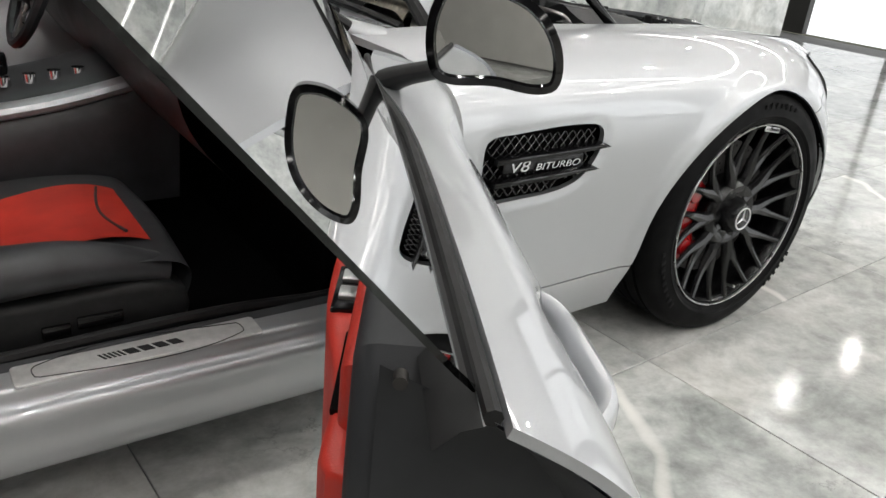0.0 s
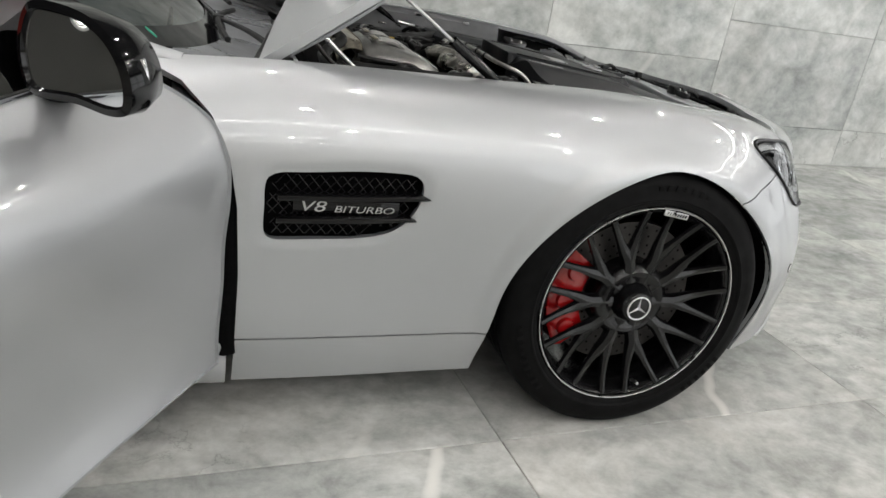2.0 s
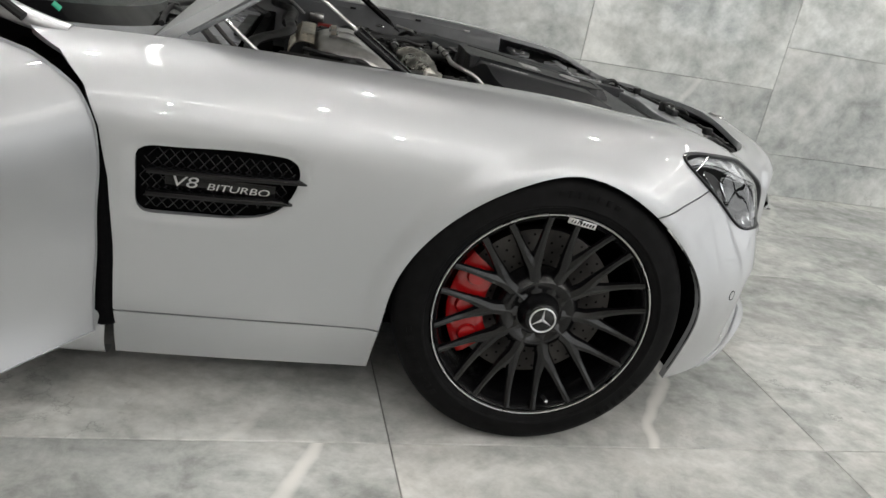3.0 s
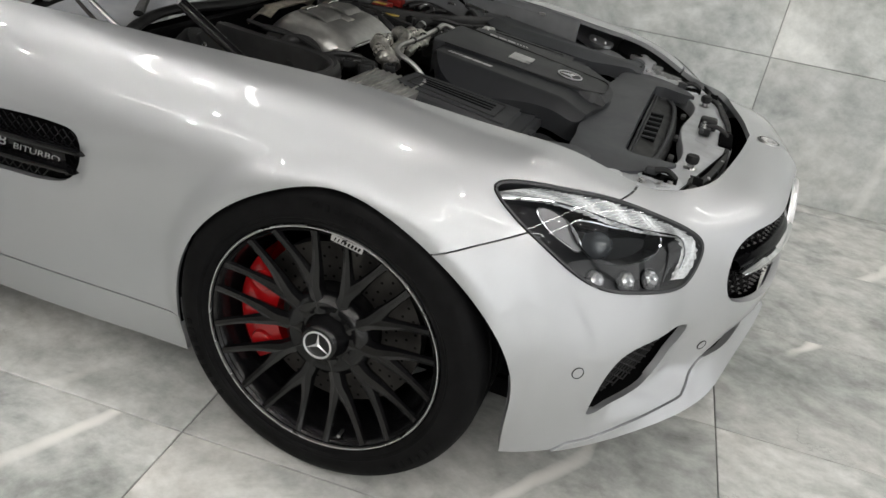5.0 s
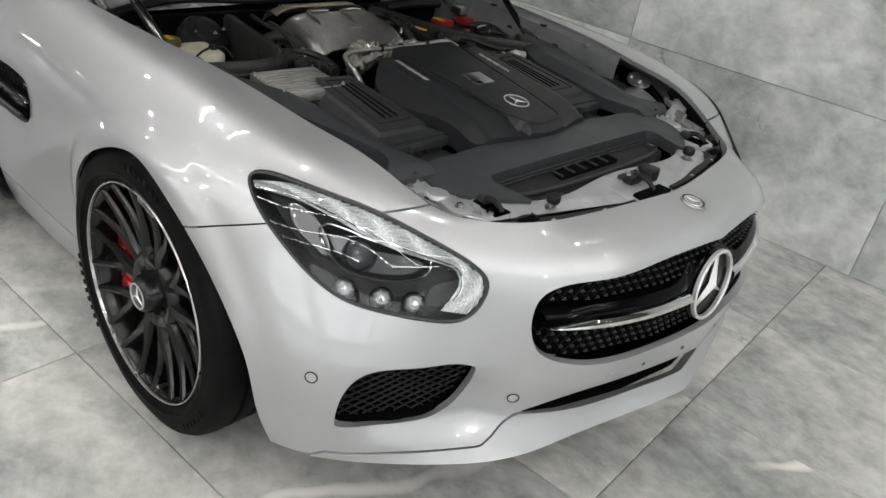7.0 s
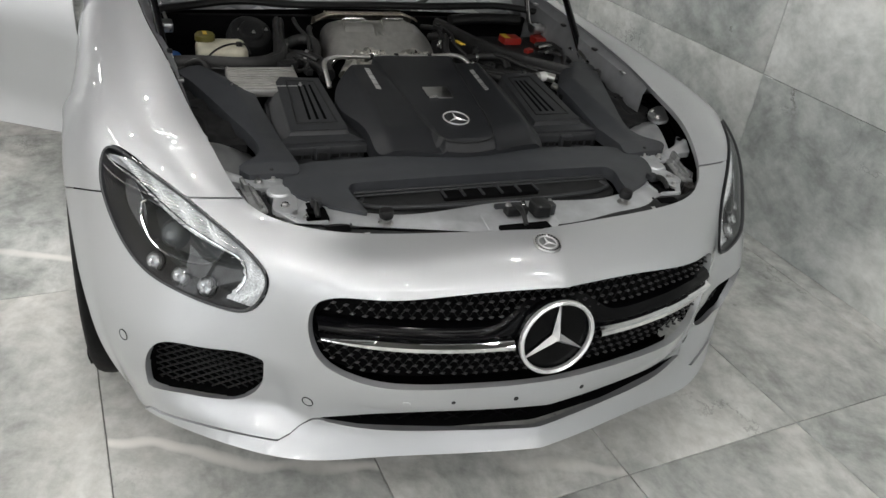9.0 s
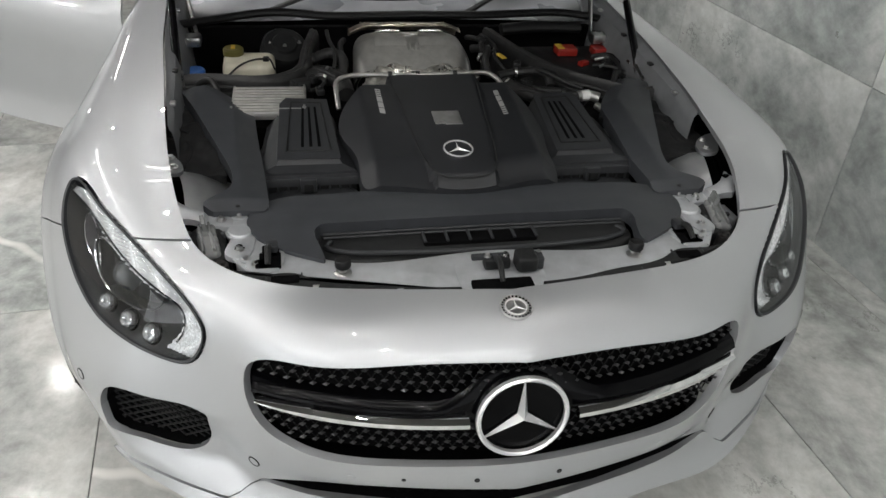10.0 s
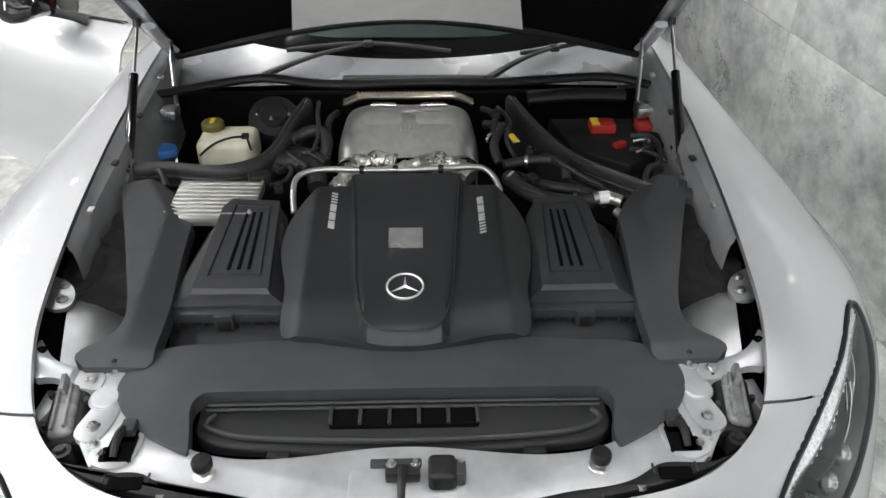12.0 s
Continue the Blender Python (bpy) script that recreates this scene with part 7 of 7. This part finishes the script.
def build_bay_details():
    # rubber partition walls
    for nm, path in (("right", [(-.275, -.655), (-.280, -.56), (-.262, -.43), (-.300, -.352), (-.44, -.312), (-.66, -.278)]),
                     ("left", [(-.665, .285), (-.45, .340), (-.275, .424), (-.180, .52), (-.125, .60), (-.160, .690)])):
        c = spline([(x, y, .70) for x, y in path], 60)
        rows = [c + np.array(o) for o in ((-.004, -.014, -.10), (-.004, -.016, .028), (-.001, -.011, .040), (.003, -.003, .043), (.006, .004, .039), (.012, .008, .042), (.018, .013, .036), (.021, .016, .022), (.021, .016, -.10))]
        vf = strip([list(r) for r in rows])
        w = piece("partition_seal", vf, BAY_RUBBER, CAR, "black rubber bay partition")
        for dx, dz, r in ((.022, .014, .0055), (.024, -.006, .0065), (.023, -.030, .0055)):
            piece("seal_rib", tube([tuple(p + np.array((dx, .004, dz))) for p in c[::6]], r, 8, samples=50), BAY_RUBBER, w)
    rear = [(-.60, -.70, .770), (-.70, -.55, .762), (-.715, -.40, .776), (-.655, -.27, .785), (-.650, 0, .787), (-.655, .27, .785), (-.70, .45, .778), (-.72, .60, .768), (-.66, .69, .765)]
    piece("bulkhead_seal", tube(rear, .015, 10, samples=90, flat=.8), SEAL, CAR, "black rubber bulkhead seal")
    # fluid reservoirs on the right
    r = piece("brake_reservoir", moved(slab(rounded(.125, .150, .028, 6), 0, .062, None, .016, 4), Matrix.Translation((-.520, -.475, .635))), CREAM, CAR, "cream plastic brake fluid reservoir")
    piece("reservoir_cap", lathe([(.030, 0), (.030, .016), (.026, .021), (.0005, .021)], 24, Matrix.Translation((-.560, -.520, .696))), OLIVE, r, "dark olive filler cap")
    piece("cap_mark", box((-.560, -.520, .7185), (.03, .012, .002), bevel=0), YELLOW, r)
    piece("reservoir_wire", tube([(-.50, -.42, .70), (-.47, -.45, .712), (-.45, -.50, .70), (-.43, -.53, .68)], .003, 6), SEAL, r)
    piece("reservoir_wire", tube([(-.50, -.42, .70), (-.46, -.41, .71), (-.44, -.40, .69)], .003, 6), SEAL, r)
    piece("reservoir_plug", box((-.50, -.425, .700), (.02, .018, .016), bevel=.004), PLASTIC, r)
    piece("washer_cap", lathe([(.030, 0), (.030, .012), (.026, .018), (.0005, .020)], 24, Matrix.Translation((-.475, -.628, .665))), BLUE_CAP, CAR, "blue washer filler cap")
    piece("brake_booster", lathe([(.0005, .026), (.035, .026), (.040, .018), (.062, .014), (.070, .004), (.074, -.03)], 32, frame_at((-.635, -.37, .690), (.55, .1, .8))), PLASTIC, CAR, "black brake servo")
    for a in range(5):
        bolt((-.623 + .040 * math.cos(a * 1.25), -.368 + .046 * math.sin(a * 1.25), .712), CAR, .006)
    # fuse box and battery on the left
    b = piece("battery_box", slab([(-.63, .39), (-.63, .67), (-.44, .655), (-.34, .55), (-.44, .42)], .58, .690, None, .010), PLASTIC, CAR, "black battery and fuse box")
    for x, y, wx, wy in ((-.545, .518, .055, .066), (-.540, .632, .055, .05)):
        piece("terminal_cover", box((x, y, .703), (wx, wy, .024), bevel=.005), RED_CAP, b, "red terminal cover")
    piece("warning_label", box((-.545, .497, .716), (.045, .022, .0015), bevel=0), YELLOW, b)
    piece("terminal_cover", box((-.445, .545, .695), (.02, .035, .016), pose(0, 0, 0, 0, 0, 30), bevel=.004), RED_CAP, b)
    for k in range(4):
        piece("cable", tube([(-.50 + k * .02, .60, .70), (-.46 + k * .02, .64, .715), (-.40 + k * .015, .655, .70)], .006, 8), SEAL, b)
    piece("air_duct", tube([(-.66, .33, .735), (-.665, .45, .742), (-.665, .60, .738)], .026, 12, flat=.7), SEAL, CAR, "black ribbed fresh-air duct")
    # hoses and pipes
    for p, rr in (([(-.30, .23, .715), (-.31, .30, .722), (-.285, .37, .722), (-.25, .375, .70)], .012),
                  ([(-.24, .235, .715), (-.17, .27, .715), (-.125, .34, .712), (-.135, .41, .71)], .019),
                  ([(-.27, .26, .70), (-.22, .33, .70), (-.18, .42, .70), (-.15, .45, .69)], .012),
                  ([(-.46, -.295, .71), (-.478, -.24, .725), (-.43, -.205, .72), (-.40, -.21, .69)], .016),
                  ([(-.31, -.34, .70), (-.33, -.27, .712), (-.29, -.22, .705), (-.24, -.21, .69)], .024),
                  ([(-.42, -.33, .69), (-.40, -.25, .70), (-.36, -.20, .69)], .014),
                  ([(-.10, .30, .69), (-.05, .42, .68), (.05, .44, .66), (.18, .445, .64)], .013),
                  ([(-.08, .27, .70), (-.04, .30, .71), (.0, .40, .69)], .009),
                  ([(-.12, -.29, .69), (-.06, -.27, .70), (.04, -.26, .68)], .010),
                  ([(-.52, .20, .72), (-.47, .235, .735), (-.40, .215, .72), (-.36, .225, .69)], .012),
                  ([(-.60, .20, .73), (-.52, .225, .745), (-.44, .215, .735)], .008),
                  ([(-.58, -.19, .73), (-.52, -.205, .735), (-.42, -.20, .71)], .009),
                  ([(.0, -.42, .66), (.10, -.445, .64), (.20, -.45, .62)], .014)):
        hose(p, rr)
    hose([(-.135, .405, .712), (-.140, .44, .716), (-.125, .475, .712)], .014, ALU, "bright aluminium hose fitting", "hose_fitting")
    hose([(-.105, .46, .70), (-.075, .475, .69), (-.05, .47, .67)], .010, ALU, "bright metal pipe bend", "pipe_bend")
    for x, y, z in ((-.10, .295, .705), (-.205, -.345, .735), (-.02, .46, .69), (-.30, .39, .715)):
        piece("connector", box((x, y, z), (.032, .026, .024), pose(0, 0, 0, 0, 0, 25), bevel=.005), PLASTIC, CAR, "black wiring connector")
    # clamps, cables and fittings round the engine
    for x, y, z, d, r in ((-.46, -.285, .712, (.3, 1, .2), .018), (-.325, -.255, .712, (.4, 1, 0), .027), (-.225, .245, .715, (.8, .5, 0), .021), (-.135, .372, .712, (.1, 1, 0), .021),
                          (-.305, .285, .722, (.2, 1, .1), .014), (-.43, .208, .722, (.6, .6, 0), .014), (-.40, -.228, .70, (.5, .7, 0), .016)):
        piece("hose_clamp", lathe([(r * .9, -.004), (r * 1.04, -.004), (r * 1.04, .004), (r * .9, .004)], 18, frame_at((x, y, z), d)), STEEL, CAR, "steel hose clamp")
    for p, rr in (([(-.30, -.30, .715), (-.26, -.27, .728), (-.21, -.285, .722), (-.19, -.31, .725)], .005), ([(-.56, .235, .752), (-.48, .262, .742), (-.40, .245, .735), (-.33, .26, .72)], .005),
                  ([(-.33, .33, .726), (-.27, .36, .735), (-.22, .41, .722), (-.19, .45, .715)], .006), ([(-.60, -.24, .752), (-.52, -.235, .742), (-.45, -.225, .735), (-.38, -.235, .712)], .006),
                  ([(-.16, .255, .728), (-.12, .30, .732), (-.07, .335, .722), (-.04, .37, .712)], .005), ([(-.36, -.295, .722), (-.30, -.265, .735), (-.27, -.235, .728)], .007),
                  ([(-.47, .58, .708), (-.43, .615, .722), (-.36, .625, .712), (-.30, .60, .705)], .008), ([(-.40, .56, .705), (-.36, .60, .715), (-.33, .635, .705)], .006)):
        hose(p, rr, None, "thin black wiring loom", "cable")
    for x, y, z, t in ((-.20, .285, .730, 30), (-.35, .300, .728, -20), (-.165, -.285, .733, 10), (-.27, -.300, .725, 40), (-.51, .225, .752, 15), (-.385, .60, .716, 25)):
        piece("wiring_plug", join(box((x, y, z), (.030, .020, .018), pose(0, 0, 0, 0, 0, t), bevel=.004), box((x, y, z + .011), (.014, .010, .006), pose(0, 0, 0, 0, 0, t), bevel=.002)), PLASTIC, CAR, "black wiring plug with latch")
    for p in ([(-.43, .575, .712), (-.41, .605, .724), (-.385, .595, .718), (-.37, .565, .710)], [(-.37, .655, .722), (-.34, .645, .738), (-.30, .648, .730)]):
        hose(p, .0055, STEEL, "bent bright metal pipe", "metal_pipe")
    piece("pipe_label", lathe([(.0148, -.012), (.0148, .012)], 16, frame_at((-.138, .438, .7155), (-.05, 1, .1))), WHITE_MARK, CAR, "white printed pipe label")
    for x, y in ((-.485, .245), (-.455, .255), (-.425, .25)):
        bolt((x, y, .735), CAR, .007)
    piece("yellow_tag", box((-.40, .262, .738), (.045, .016, .003), pose(0, 0, 0, 0, 0, 15), bevel=0), YELLOW, CAR, "yellow paper tag")
    for s in (-1, 1):
        br = tube([(-.19, s * .645, .735), (-.235, s * .650, .742), (-.275, s * .652, .748)], .020, 10, flat=.5)
        piece("strut_bracket", br, STEEL, CAR, "bright metal strut bracket")
        piece("hinge_bracket", box((-.575, s * .632, .735), (.055, .045, .03), bevel=.008), STEEL, CAR, "bright metal hinge bracket")
        hose([(-.26, s * .60, .72), (-.23, s * .56, .74), (-.20, s * .545, .72)], .008)
    # scuttle panel, wipers
    cw = loft([[(-.765, y, .742 - .02 * abs(y)) for y in np.linspace(-.66, .66, 9)], [(-.84, y, .745 - .01 * abs(y)) for y in np.linspace(-.67, .67, 9)],
               [(-.93 - .16 * (abs(y) / .68) ** 2, y, .752 + .045 * (abs(y) / .68) ** 2) for y in np.linspace(-.70, .70, 9)]], 60, 16)
    piece("scuttle_panel", cw, SCUTTLE, CAR, "silver painted scuttle panel below the windscreen")
    piece("scuttle_trim", box((-.772, .02, .752), (.03, .42, .010), bevel=.003), PLASTIC, CAR)
    for piv, hub, tip0, tip1 in (((-.80, -.42, .752), (-.955, -.125, .792), (-.940, -.37, .778), (-.905, .125, .784)), ((-.725, .22, .765), (-.93, .44, .785), (-.905, .335, .778), (-.975, .555, .790))):
        w = piece("wiper", tube([piv, tuple((np.array(piv) + np.array(hub)) / 2 + np.array((0, 0, .012))), hub], [.014, .010, .008], 8, flat=.6), PLASTIC, CAR, "black windscreen wiper")
        piece("wiper_blade", tube([tip0, hub, tip1], .0075, 8, samples=20), SEAL, w)
        piece("wiper_joint", box(hub, (.03, .03, .018), bevel=.005), PLASTIC, w)
    piece("vignette_sticker", box((-1.100, -.630, .820), (.003, .048, .018), pose(0, 0, 0, 0, -52, 12), bevel=0), GREEN_STICKER, CAR, "small green windscreen sticker")


OLIVE = material("olive_cap", (0.10, 0.09, 0.02), 0.4)
SCUTTLE = worn(material("scuttle_silver"), (0.17, 0.175, 0.188), 12, 0.12, (0.22, 0.35))
build_bay_details()

# ---- floor and wall tiles, piece by piece ----
def lay_tiles():
    full = tile_mesh("floor_tile", TILE_L - JOINT, TILE_W - JOINT, 0.009, FLOOR_M)
    a = ROOM.inverted() @ Vector((-0.30, -0.93, 0))
    for i in range(-5, 6):
        for j in range(-10, 9):
            x, y = a.x + (i + 0.5) * TILE_L, a.y + (j + 0.5) * TILE_W
            if not (-6.2 < x < 7.3 and -6.4 < y < 5.6):
                continue
            o = new("floor_tile", full)
            o.matrix_world = ROOM @ pose(x, y, 0, 0, 0, 180 * ((i * 7 + j * 3) % 2))
            o.parent = FLOOR
    meshes = {}
    for i in range(-5, 4):
        x = 0.93 + (i - 0.5) * TILE_L
        zs = [0.0, 0.25, 0.86, 1.46, 2.06, 2.66, 3.26] if i > 1 else [0.0, 0.62, 1.22, 1.82, 2.42, 3.02, 3.28]
        if not -6.1 < x < 4.2:
            continue
        for r in range(len(zs) - 1):
            h = zs[r + 1] - zs[r]
            me = meshes.setdefault(round(h, 2), tile_mesh("wall_tile", TILE_L - JOINT, h - JOINT, 0.009, WALL_M))
            o = new("wall_tile", me)
            o.matrix_world = ROOM @ pose(x, WALL_Y, (zs[r] + zs[r + 1]) / 2, 90, 0, 0)
            o.parent = WALL


lay_tiles()
